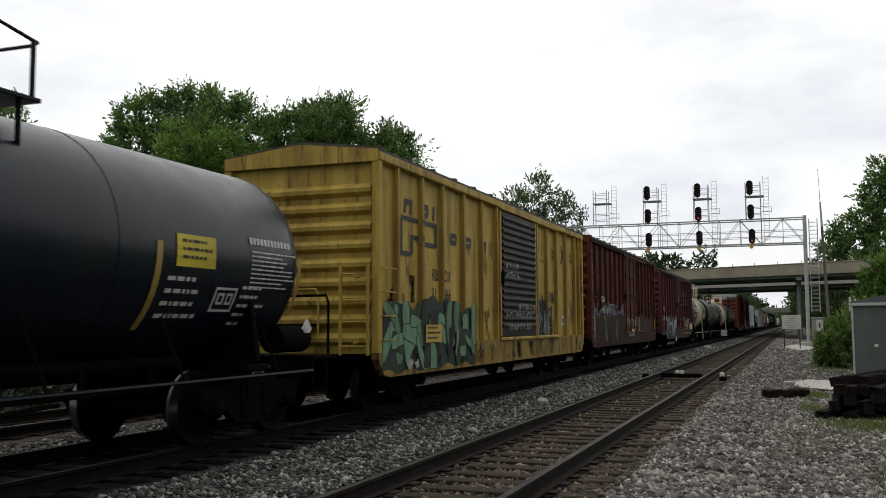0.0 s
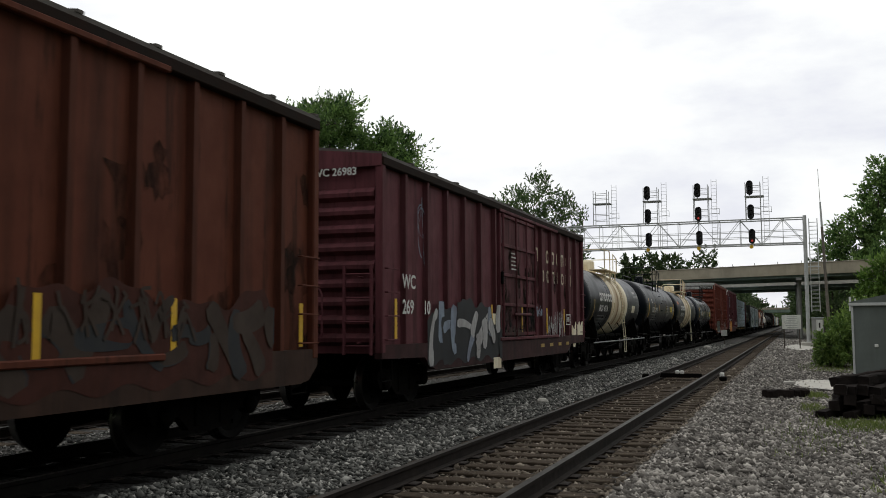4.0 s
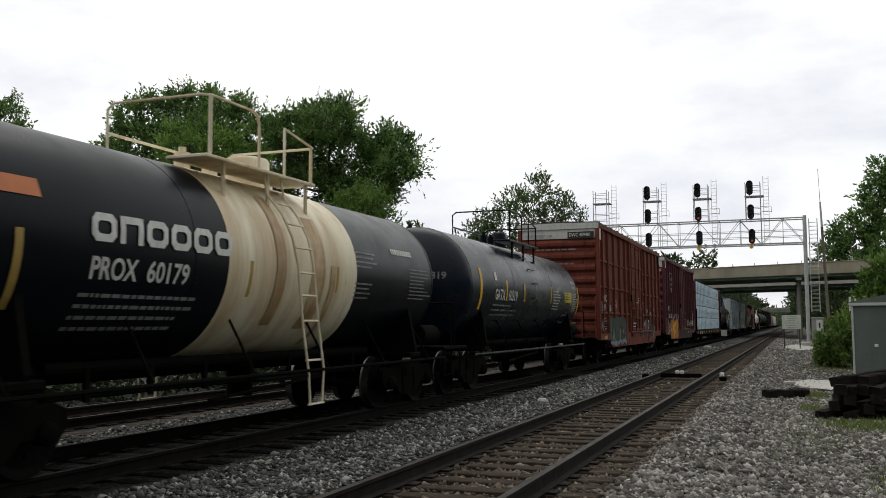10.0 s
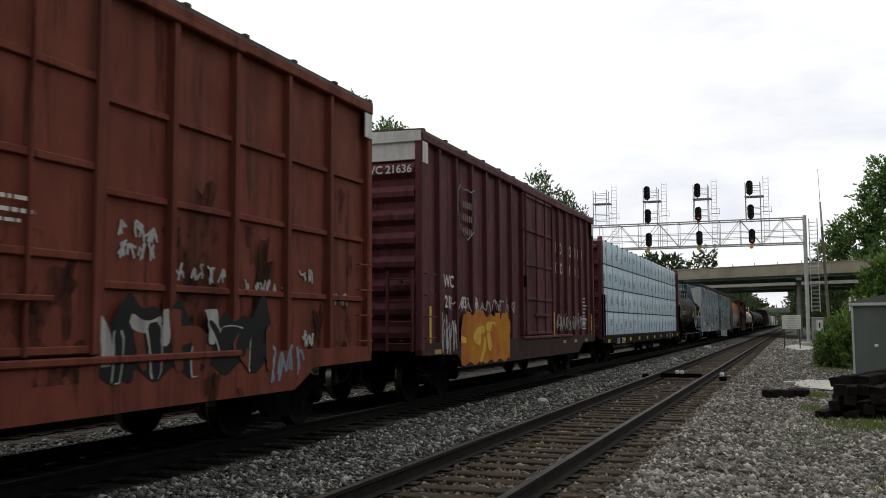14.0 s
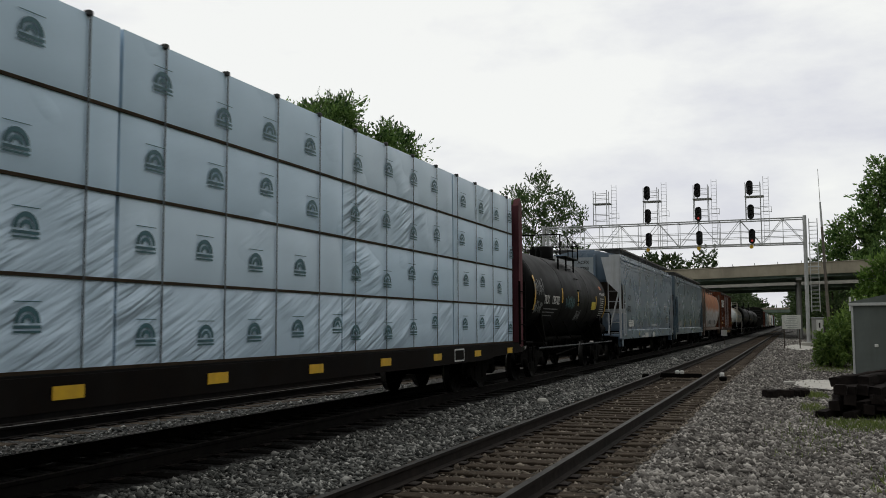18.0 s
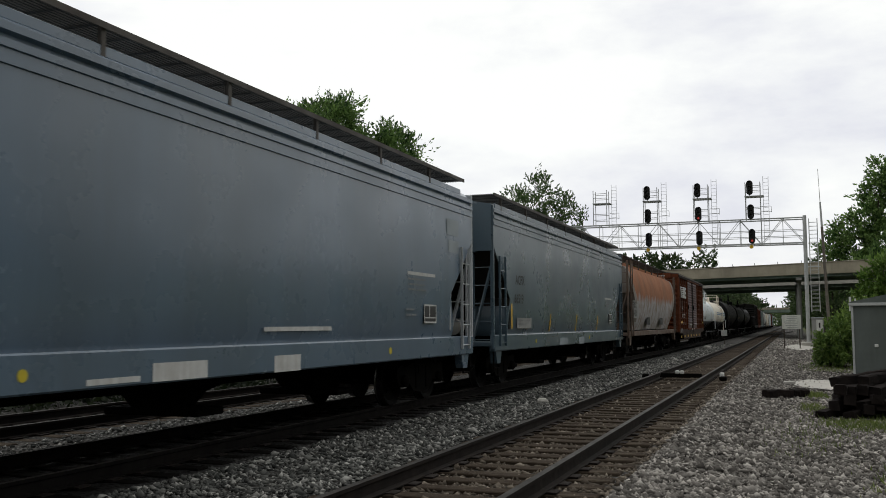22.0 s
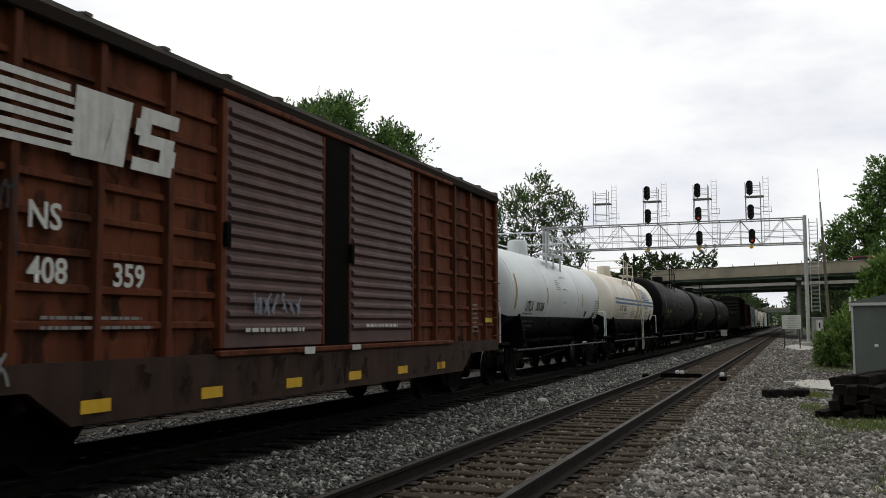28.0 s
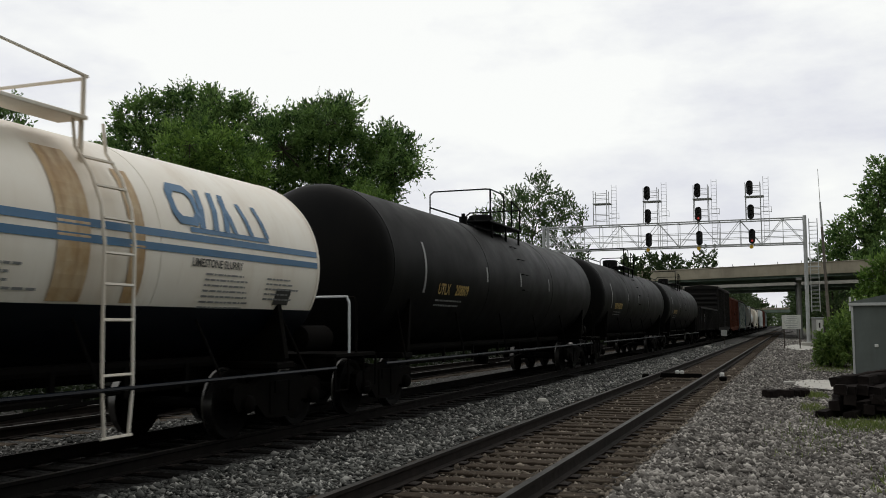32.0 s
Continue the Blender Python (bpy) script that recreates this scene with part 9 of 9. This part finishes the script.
surfs = {
    "inkfade": surf("faded_dark_ink", (0.16, 0.09, 0.05), (0.12, 0.07, 0.04), rough=0.6, bump=0),
    "palepatch": surf("pale_overpaint", (0.33, 0.37, 0.40), (0.31, 0.35, 0.38), rough=0.55, bump=0),
    "spill": surf("brown_spill_stain", (0.40, 0.26, 0.12), (0.55, 0.43, 0.28), (0.22, 0.11, 0.04), 3, (2, 6, 0.3), 0.7, 0.3, (0.2, 0.09, 0.03), 0.6, 0, 0.05),
    "rustfade": None,
    "yellowsill": surf("greasy_yellow_sill", (0.37, 0.25, 0.05), (0.28, 0.18, 0.04), (0.06, 0.035, 0.015), 2, UPR, 0.85, 0.6, (0.05, 0.025, 0.012), 0.65, blotch=0.8, spec=0.25),
    "maroonsill": surf("grimy_maroon_sill", (0.045, 0.013, 0.014), (0.033, 0.011, 0.011), (0.015, 0.008, 0.007), 2, UPR, 0.7, 0.3, (0.05, 0.025, 0.018), 0.75, blotch=0.5, spec=0.2),
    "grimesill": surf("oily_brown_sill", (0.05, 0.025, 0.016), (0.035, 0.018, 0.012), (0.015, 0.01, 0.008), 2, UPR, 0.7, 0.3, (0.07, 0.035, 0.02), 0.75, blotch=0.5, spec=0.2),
    "amber": surf("amber_stencil_paint", (0.42, 0.28, 0.06), (0.36, 0.24, 0.06), rough=0.55, bump=0),
    "darkend": surf("brown_black_end_sheet", (0.022, 0.018, 0.015), (0.035, 0.028, 0.023), rough=0.85, spec=0.2),
    "fade": surf("scuffed_grey_lower_sheet", (0.40, 0.40, 0.39), (0.33, 0.31, 0.29), (0.30, 0.20, 0.14), 1.6, UPR, 0.6, 0.35, (0.25, 0.12, 0.06), 0.65),
    "greypatch": surf("grey_overpaint", (0.30, 0.30, 0.29), (0.27, 0.27, 0.26), rough=0.6, bump=0.02),
    "soot": film("dark_rust_and_soot_film", (0.022, 0.013, 0.010), (0.03, 0.016, 0.011), 0.9),
    "rusty": film("rust_brown_film", (0.15, 0.06, 0.022), (0.10, 0.04, 0.016), 0.75, 3.0),
    "black": film("black_paint_overspray", (0.010, 0.011, 0.012), (0.016, 0.016, 0.016), 0.95, 1.6),
    "mint": surf("mint_green_spray_paint", (0.17, 0.33, 0.20), (0.13, 0.26, 0.155), (0.08, 0.13, 0.08), 5, UPR, 0.4, rough=0.65, bump=0),
    "whiteend": surf("chalky_pale_grey_end_paint", (0.50, 0.52, 0.54), (0.43, 0.45, 0.47), (0.26, 0.25, 0.24), 2.5, UPR, 0.5, 0.2, (0.2, 0.15, 0.11), 0.6),
    "brownend": surf("brown_grime_slope", (0.085, 0.070, 0.058), (0.065, 0.052, 0.043), rough=0.8, spec=0.2),
    "darkchord": surf("dark_top_chord", (0.016, 0.011, 0.009), (0.024, 0.014, 0.011), rough=0.85, spec=0.08),
    "rustpost": surf("rust_streaked_grey_post", (0.20, 0.17, 0.15), (0.14, 0.095, 0.07), (0.09, 0.05, 0.03), 3, UPR, 0.6, 0.3, rough=0.8, spec=0.1),
    "dirtyend": surf("rust_streaked_pale_end", (0.30, 0.285, 0.265), (0.23, 0.20, 0.175), (0.13, 0.075, 0.045), 2.2, UPR, 0.7, 0.4, (0.12, 0.06, 0.03), 0.75, blotch=0.4, spec=0.2),
    # far dark cars: the trees' shade is put into this paint
    "darkbox": surf("shaded_dark_car_paint", (0.014, 0.014, 0.014), (0.019, 0.017, 0.015), rough=0.8, spec=0.1),
}


def rust_over_grey():
    """Orange rust above, bare scuffed grey below, with a ragged running edge."""
    m = ORANGEHOP.copy()
    m.name = "rust_orange_running_into_grey"
    n, l = m.node_tree.nodes, m.node_tree.links
    b = n["Principled BSDF"]
    src = b.inputs["Base Color"].links[0].from_socket
    t = n.new("ShaderNodeTexCoord"); sp = n.new("ShaderNodeSeparateXYZ"); l.new(t.outputs["Object"], sp.inputs[0])
    mp = n.new("ShaderNodeMapping"); mp.inputs["Scale"].default_value = (1, 1, 0.8); l.new(t.outputs["Object"], mp.inputs[0])
    nz = n.new("ShaderNodeTexNoise"); nz.inputs["Scale"].default_value = 1.3; nz.inputs["Detail"].default_value = 8; l.new(mp.outputs[0], nz.inputs[0])
    ad = n.new("ShaderNodeMath"); ad.operation = "MULTIPLY_ADD"; l.new(nz.outputs[0], ad.inputs[0]); ad.inputs[1].default_value = 1.0; l.new(sp.outputs[2], ad.inputs[2])
    mr = n.new("ShaderNodeMapRange"); mr.inputs[1].default_value, mr.inputs[2].default_value = 2.98, 3.35; l.new(ad.outputs[0], mr.inputs[0])
    g2 = n.new("ShaderNodeTexNoise"); g2.inputs["Scale"].default_value = 2.4; g2.inputs["Detail"].default_value = 8; l.new(mp.outputs[0], g2.inputs[0])
    gr = n.new("ShaderNodeValToRGB"); gr.color_ramp.elements[0].position, gr.color_ramp.elements[1].position = 0.38, 0.6
    gr.color_ramp.elements[0].color, gr.color_ramp.elements[1].color = (0.27, 0.22, 0.18, 1), (0.41, 0.395, 0.40, 1)
    l.new(g2.outputs[0], gr.inputs[0])
    mx = n.new("ShaderNodeMix"); mx.data_type = "RGBA"; l.new(mr.outputs[0], mx.inputs[0]); l.new(gr.outputs[0], mx.inputs[6]); l.new(src, mx.inputs[7])
    l.new(mx.outputs[2], b.inputs["Base Color"])
    return m


surfs["rustfade"] = rust_over_grey()


def gondola(u0, u1):
    L = u1 - u0
    car = thing("gondola", "low dark gondola car with ribbed sides", "gondola car", "cars of the freight train")
    CARS.append((car, (u0 + u1) / 2))
    for s in (-1, 1):
        part("side", Mesh().box((s * 1.42, 0, 1.85), (0.06, L, 1.7)), surfs["darkbox"], car)
        for i in range(15):
            part("side_post", Mesh().box((s * 1.49, -L / 2 + 0.1 + (L - 0.2) * i / 14, 1.85), (0.1, 0.12, 1.7), cut=0.01), surfs["darkbox"], car)
        part("top_chord", Mesh().box((s * 1.46, 0, 2.72), (0.18, L, 0.14), cut=0.02), surfs["darkbox"], car)
        part("end", Mesh().box((0, s * L / 2, 1.85), (2.8, 0.08, 1.7), cut=0.01), surfs["darkbox"], car)
    part("floor", Mesh().box((0, 0, 1.05), (2.8, L, 0.12)), UNDER, car)
    bars(car, block(-L / 2 + 2.6, 1.6, 0.62, 2, 5, wide=0.8), WLET, 1.46, None, "emblem")
    running_gear(car, L, L / 2 - 1.9)
    return car


def lumber_car(u0, u1):
    L = u1 - u0
    h = L / 2
    car = thing("lumber_flat_car", "brown centre-beam flat car loaded with pale wrapped lumber bundles", "flat car", "cars of the freight train")
    CARS.append((car, (u0 + u1) / 2))
    part("deck", Mesh().box((0, 0, 0.98), (2.75, L, 0.14), cut=0.02), UNDER, car)
    for s in (-1, 1):
        part("side_sill", Mesh().prism([(-h, 1.03), (h, 1.03), (h, 0.8), (h - 2.4, 0.76), (h - 3.0, 0.7), (-h + 3.0, 0.7), (-h + 2.4, 0.76), (-h, 0.8)], s * 1.3, s * 1.4, "x"), surfs["railbrown"], car)
    part("centre_beam", Mesh().box((0, 0, 2.8), (0.16, L - 0.6, 3.7)), MAROON, car)
    for e in (-1, 1):
        y = e * (h - 0.12)
        part("bulkhead", Mesh().box((0, y, 2.75), (2.8, 0.14, 3.65)), MAROON, car, "maroon bulkhead")
        for x in (-1.32, 1.32):
            part("bulkhead_post", Mesh().prism([(y - 0.16, 0.95), (y + 0.16, 0.95), (y + 0.16, 4.55), (y, 4.75), (y - 0.16, 4.55)], x - 0.08, x + 0.08, "x"), MAROON, car)
        for z in (1.35, 1.95, 2.55, 3.15, 3.75, 4.35):
            part("bulkhead_rib", Mesh().prism([(y, z - 0.12), (y + e * 0.2, z - 0.05), (y + e * 0.2, z + 0.05), (y, z + 0.12)], -1.25, 1.25, "x"), MAROON, car)
        side_ladder(car, 1.42, e * (h - 0.1), 1.0, 2.6, UNDER)
        part("stirrup", Mesh().tube([(1.36, e * (h - 0.1), 1.0), (1.36, e * (h - 0.12), 0.5), (1.36, e * (h - 0.55), 0.5), (1.36, e * (h - 0.58), 1.0)], 0.02, 5), UNDER, car)
    ms = Mesh()
    me = words("28382", 0.16)
    for v in me.vertices:
        v.co = (v.co.y + 0.15, -h + 0.02 - 0.03, v.co.z + 4.02)
    me.materials.append(WLET)
    part("car_number", me, None, car)
    rnd = random.Random(6)
    for z in (3.45, 3.3, 2.9, 2.75):
        x = 0.1
        while x < 0.9:
            w = rnd.uniform(0.08, 0.2); ms.box((x + w / 2, -h - 0.165 + 0.12, z), (w, 0.01, 0.035)); x += w + 0.05
    part("end_stencil", ms, DIMLET, car, kind="stuff")
    # four courses of long packs, each wrapped on its own and strapped every 1.24 m
    cuts = [-h + 0.5, -7.27, -2.93, 2.34, 7.5, h - 0.42]
    y0, y1 = cuts[0], cuts[-1]
    straps = [-10.88 + 1.24 * k for k in range(19)]
    zr = [(1.08, 1.98), (1.99, 2.88), (2.9, 3.78), (3.8, 4.68)]
    arc = Mesh()
    for r0, r1 in ((0.11, 0.16), (0.045, 0.085)):
        k = 10
        vs = []
        for i in range(k + 1):
            a = math.pi * i / k
            vs += [(0, r0 * math.cos(a), r0 * math.sin(a)), (0, r1 * math.cos(a), r1 * math.sin(a))]
        arc.add(vs, [(2 * i, 2 * i + 1, 2 * i + 3, 2 * i + 2) for i in range(k)])
    for za, zb in ((-0.05, -0.02), (-0.09, -0.07), (0.195, 0.205)):
        arc.add([(0, -0.17, za), (0, 0.17, za), (0, 0.17, zb), (0, -0.17, zb)], [(0, 1, 2, 3)])
    arc_me = arc.data(GREENINK)
    for r, (za, zb) in enumerate(zr):
        for i in range(len(cuts) - 1):
            ya, yb = cuts[i] + 0.01 + rnd.uniform(0, 0.03), cuts[i + 1] - 0.01 - rnd.uniform(0, 0.03)
            for s in (1, -1):
                # a wrapped pack, nipped in at each strap, its face slack and uneven
                nx, nz = 26, 5
                vs, fs = [], []
                for q in range(nz + 1):
                    for p in range(nx + 1):
                        e = (p in (0, nx)) or (q in (0, nz))
                        yy = ya + (yb - ya) * p / nx
                        near = min(abs(yy - t) for t in straps)
                        bul = -0.012 if e else 0.016 * min(1, near / 0.4) * rnd.uniform(0.5, 1.3)
                        vs.append((s * (1.275 + bul), yy, za + (zb - za) * q / nz))
                for q in range(nz):
                    for p in range(nx):
                        t = q * (nx + 1) + p
                        fs.append((t, t + 1, t + nx + 2, t + nx + 1))
                b = len(vs)
                vs += [(s * 0.1, ya, za), (s * 0.1, yb, za), (s * 0.1, yb, zb), (s * 0.1, ya, zb)]
                top = [nz * (nx + 1) + p for p in range(nx + 1)]
                fs += [tuple(top) + (b + 2, b + 3), tuple(range(nx + 1)) + (b + 1, b), tuple(q * (nx + 1) for q in range(nz + 1)) + (b + 3, b), tuple(q * (nx + 1) + nx for q in range(nz + 1)) + (b + 2, b + 1), (b, b + 1, b + 2, b + 3)]
                if s < 0:
                    back_v.append((vs, fs))
                    continue
                wm = surfs["wrapslack"] if r == 0 or rnd.random() < 0.15 else surfs["wrap%d" % rnd.randint(0, 1)]
                bd = part("lumber_pack", Mesh().add(vs, fs), wm, car, "pale blue-grey plastic-wrapped pack of lumber", True)
                ym = ya + rnd.uniform(0.3, 0.8)
                while ym < yb - 0.2:
                    part("printed_mark", arc_me, None, bd).location = (1.304, ym, za + (zb - za) * rnd.uniform(0.28, 0.52))
                    ym += rnd.uniform(1.08, 1.3)
        part("dunnage", Mesh().box((1.235, 0, za - 0.012), (0.1, y1 - y0, 0.034)), surfs["spacer"], car, "lumber spacers between the courses")
    for y in straps:
        if y0 + 0.1 < y < y1 - 0.1:
            part("strap", Mesh().box((1.297, y, 2.88), (0.008, 0.02, 3.6)), STRAP, car)
            part("strap_guard", Mesh().box((1.27, y, 4.68), (0.08, 0.07, 0.06), cut=0.01), BLET, car)
    bm = Mesh()
    for vs, fs in back_v:
        bm.add(vs, fs)
    part("back_bundles", bm, surfs["wrap0"], car, "wrapped bundles on the far side")
    for i, y in enumerate(np.linspace(-h + 1.2, h - 1.2, 10)):
        y += 1.0 if i == 1 else 0.0
        part("reflector", Mesh().box((1.405, y, 0.87), (0.008, 0.42, 0.13)), YREF, car, "yellow reflective strip")
    write_on(car, "AOK", -h + 2.9, 0.74, 0.23, WLET, 1.408, name="owner_code")
    write_on(car, "28382", -h + 4.0, 0.74, 0.23, WLET, 1.408, name="car_number")
    bars(car, frame_box(h - 5.2, h - 4.6, 0.74, 1.0), WLET, 1.402)
    for y in np.arange(-h + 1, h, 1.3):
        part("winch", Mesh().box((1.29, y, 0.86), (0.2, 0.3, 0.16), cut=0.03), UNDER, car)
    running_gear(car, L, h - 2.6, 0.9)
    return car


back_v = []
surfs["wrap0"] = WRAP
surfs["wrap1"] = wrap_mat("paler_lumber_wrap", (0.59, 0.735, 0.87), -30, 4.0, 0.58)
surfs["wrapslack"] = wrap_mat("slack_lumber_wrap", (0.57, 0.72, 0.865), -27, 2.0, 0.45)
STRAP = surf("dark_blue_grey_strap", (0.10, 0.12, 0.14), rough=0.5, bump=0)
surfs["railbrown"] = surf("grimy_black_sill", (0.0065, 0.005, 0.0045), (0.010, 0.0075, 0.006), rough=0.85, spec=0.06)
surfs["spacer"] = surf("dark_spacer_wood", (0.05, 0.035, 0.022), (0.03, 0.022, 0.015), rough=0.9, spec=0.1)
consist()

# ---- road traffic on the overpass
GLASS = bpy.data.materials.new("dark_car_glass")
GLASS.use_nodes = True
GLASS.node_tree.nodes["Principled BSDF"].inputs["Base Color"].default_value = (0.02, 0.025, 0.03, 1)
GLASS.node_tree.nodes["Principled BSDF"].inputs["Roughness"].default_value = 0.08
TYRE = surf("black_rubber", (0.02, 0.02, 0.02), rough=0.85)
TRAFFIC = []


def motor(kind, col, label, t_ref, s_ref, lane):
    """A road vehicle: own x runs forward along the deck. t_ref, s_ref: when it is where."""
    paint = surf("%s_car_paint" % kind, col, tuple(c * 0.9 for c in col), rough=0.3, bump=0)
    v = thing(kind, label, "car" if kind != "pickup_truck" else "truck", "traffic on the overpass")
    side = {"sedan_car": [(-2.2, 0.45), (-2.25, 0.85), (-1.7, 0.95), (-1.2, 1.38), (0.2, 1.42), (0.95, 0.98), (2.0, 0.85), (2.25, 0.6), (2.2, 0.35)],
            "suv_car": [(-2.3, 0.5), (-2.35, 1.05), (-2.2, 1.7), (-1.9, 1.78), (0.4, 1.76), (1.05, 1.15), (2.1, 1.02), (2.3, 0.75), (2.25, 0.4)],
            "pickup_truck": [(-2.8, 0.55), (-2.8, 1.12), (-0.95, 1.14), (-0.85, 1.72), (0.45, 1.75), (1.1, 1.18), (2.4, 1.08), (2.65, 0.8), (2.6, 0.45)],
            "van": [(-2.4, 0.45), (-2.45, 1.9), (-2.3, 2.0), (0.8, 1.98), (1.6, 1.25), (2.3, 1.05), (2.45, 0.7), (2.4, 0.4)]}[kind]
    part("body", Mesh().prism(side, -0.88, 0.88, "y"), paint, v)
    win = {"sedan_car": [(-1.25, 1.0), (-1.0, 1.3), (0.1, 1.33), (0.7, 1.0)], "suv_car": [(-2.1, 1.15), (-2.0, 1.62), (0.25, 1.62), (0.75, 1.15)],
           "pickup_truck": [(-0.75, 1.18), (-0.7, 1.6), (0.35, 1.62), (0.8, 1.18)], "van": [(-2.2, 1.25), (-2.2, 1.75), (0.65, 1.75), (1.2, 1.25)]}[kind]
    for s in (-1, 1):
        part("side_window", Mesh().prism(win, s * 0.885, s * 0.895, "y"), GLASS, v)
    for x in (-1.45, 1.4):
        for s in (-1, 1):
            w = part("wheel", Mesh().lathe([(-0.1, 0.2), (-0.1, 0.32), (0.1, 0.32), (0.1, 0.2)], (0, 0, 0), 16, "z"), TYRE, v)
            w.matrix_basis = pose(x, s * 0.82, 0.33, 90)
    TRAFFIC.append((v, t_ref, s_ref, lane))
    return v


def place_traffic():
    # position along the deck (metres right of its middle) at a known moment
    motor("sedan_car", (0.5, 0.5, 0.5), "silver sedan on the overpass", 3.5, -6.3, 3.0)
    motor("van", (0.45, 0.46, 0.48), "light grey van on the overpass", 8.0, 9.5, 3.0)
    motor("van", (0.55, 0.55, 0.55), "white van on the overpass", 12.0, 3.4, 3.0)
    motor("suv_car", (0.03, 0.035, 0.045), "dark sport utility car on the overpass", 13.5, 0.7, 3.0)
    motor("pickup_truck", (0.02, 0.025, 0.03), "dark pickup truck on the overpass", 19.0, -1.5, 3.0)
    motor("sedan_car", (0.35, 0.37, 0.38), "grey sedan on the overpass", 23.0, -1.9, 3.0)
    motor("sedan_car", (0.6, 0.6, 0.6), "white sedan on the overpass", 25.0, -4.2, 3.0)
    motor("suv_car", (0.25, 0.05, 0.04), "red sport utility car on the overpass", 27.5, -1.6, 3.0)


place_traffic()

# ---- what moves
SPEED, GAIN = 8.9134, 0.0017


def passed(t):
    """How far the train has come since 16 s."""
    return SPEED * (t - 16) + 0.5 * GAIN * (t - 16) ** 2


def motions():
    for car, at in CARS:
        walk(car, [(t, pose(TRAIN_X, at - passed(t), 0)) for t in (0.0, 8.0, 16.0, 24.0, 32.0)])
    times = [k / 15 for k in range(0, 481)]
    for w, dy in WHEELS[:21 * 4]:
        walk(w, [(t, pose(0, dy, WHEEL_R, math.degrees(passed(t) / WHEEL_R))) for t in times])
    a = math.degrees(math.atan2(BR_D.y, BR_D.x))
    for v, t0, s0, lane in TRAFFIC:
        rows = []
        for t in (0.0, 16.0, 32.0):
            p = BR_O + BR_D * (s0 + 20.5 * (t - t0)) + BR_N * lane
            rows.append((t, pose(p.x, p.y, 7.734, 0, 0, a)))
        walk(v, rows)


motions()
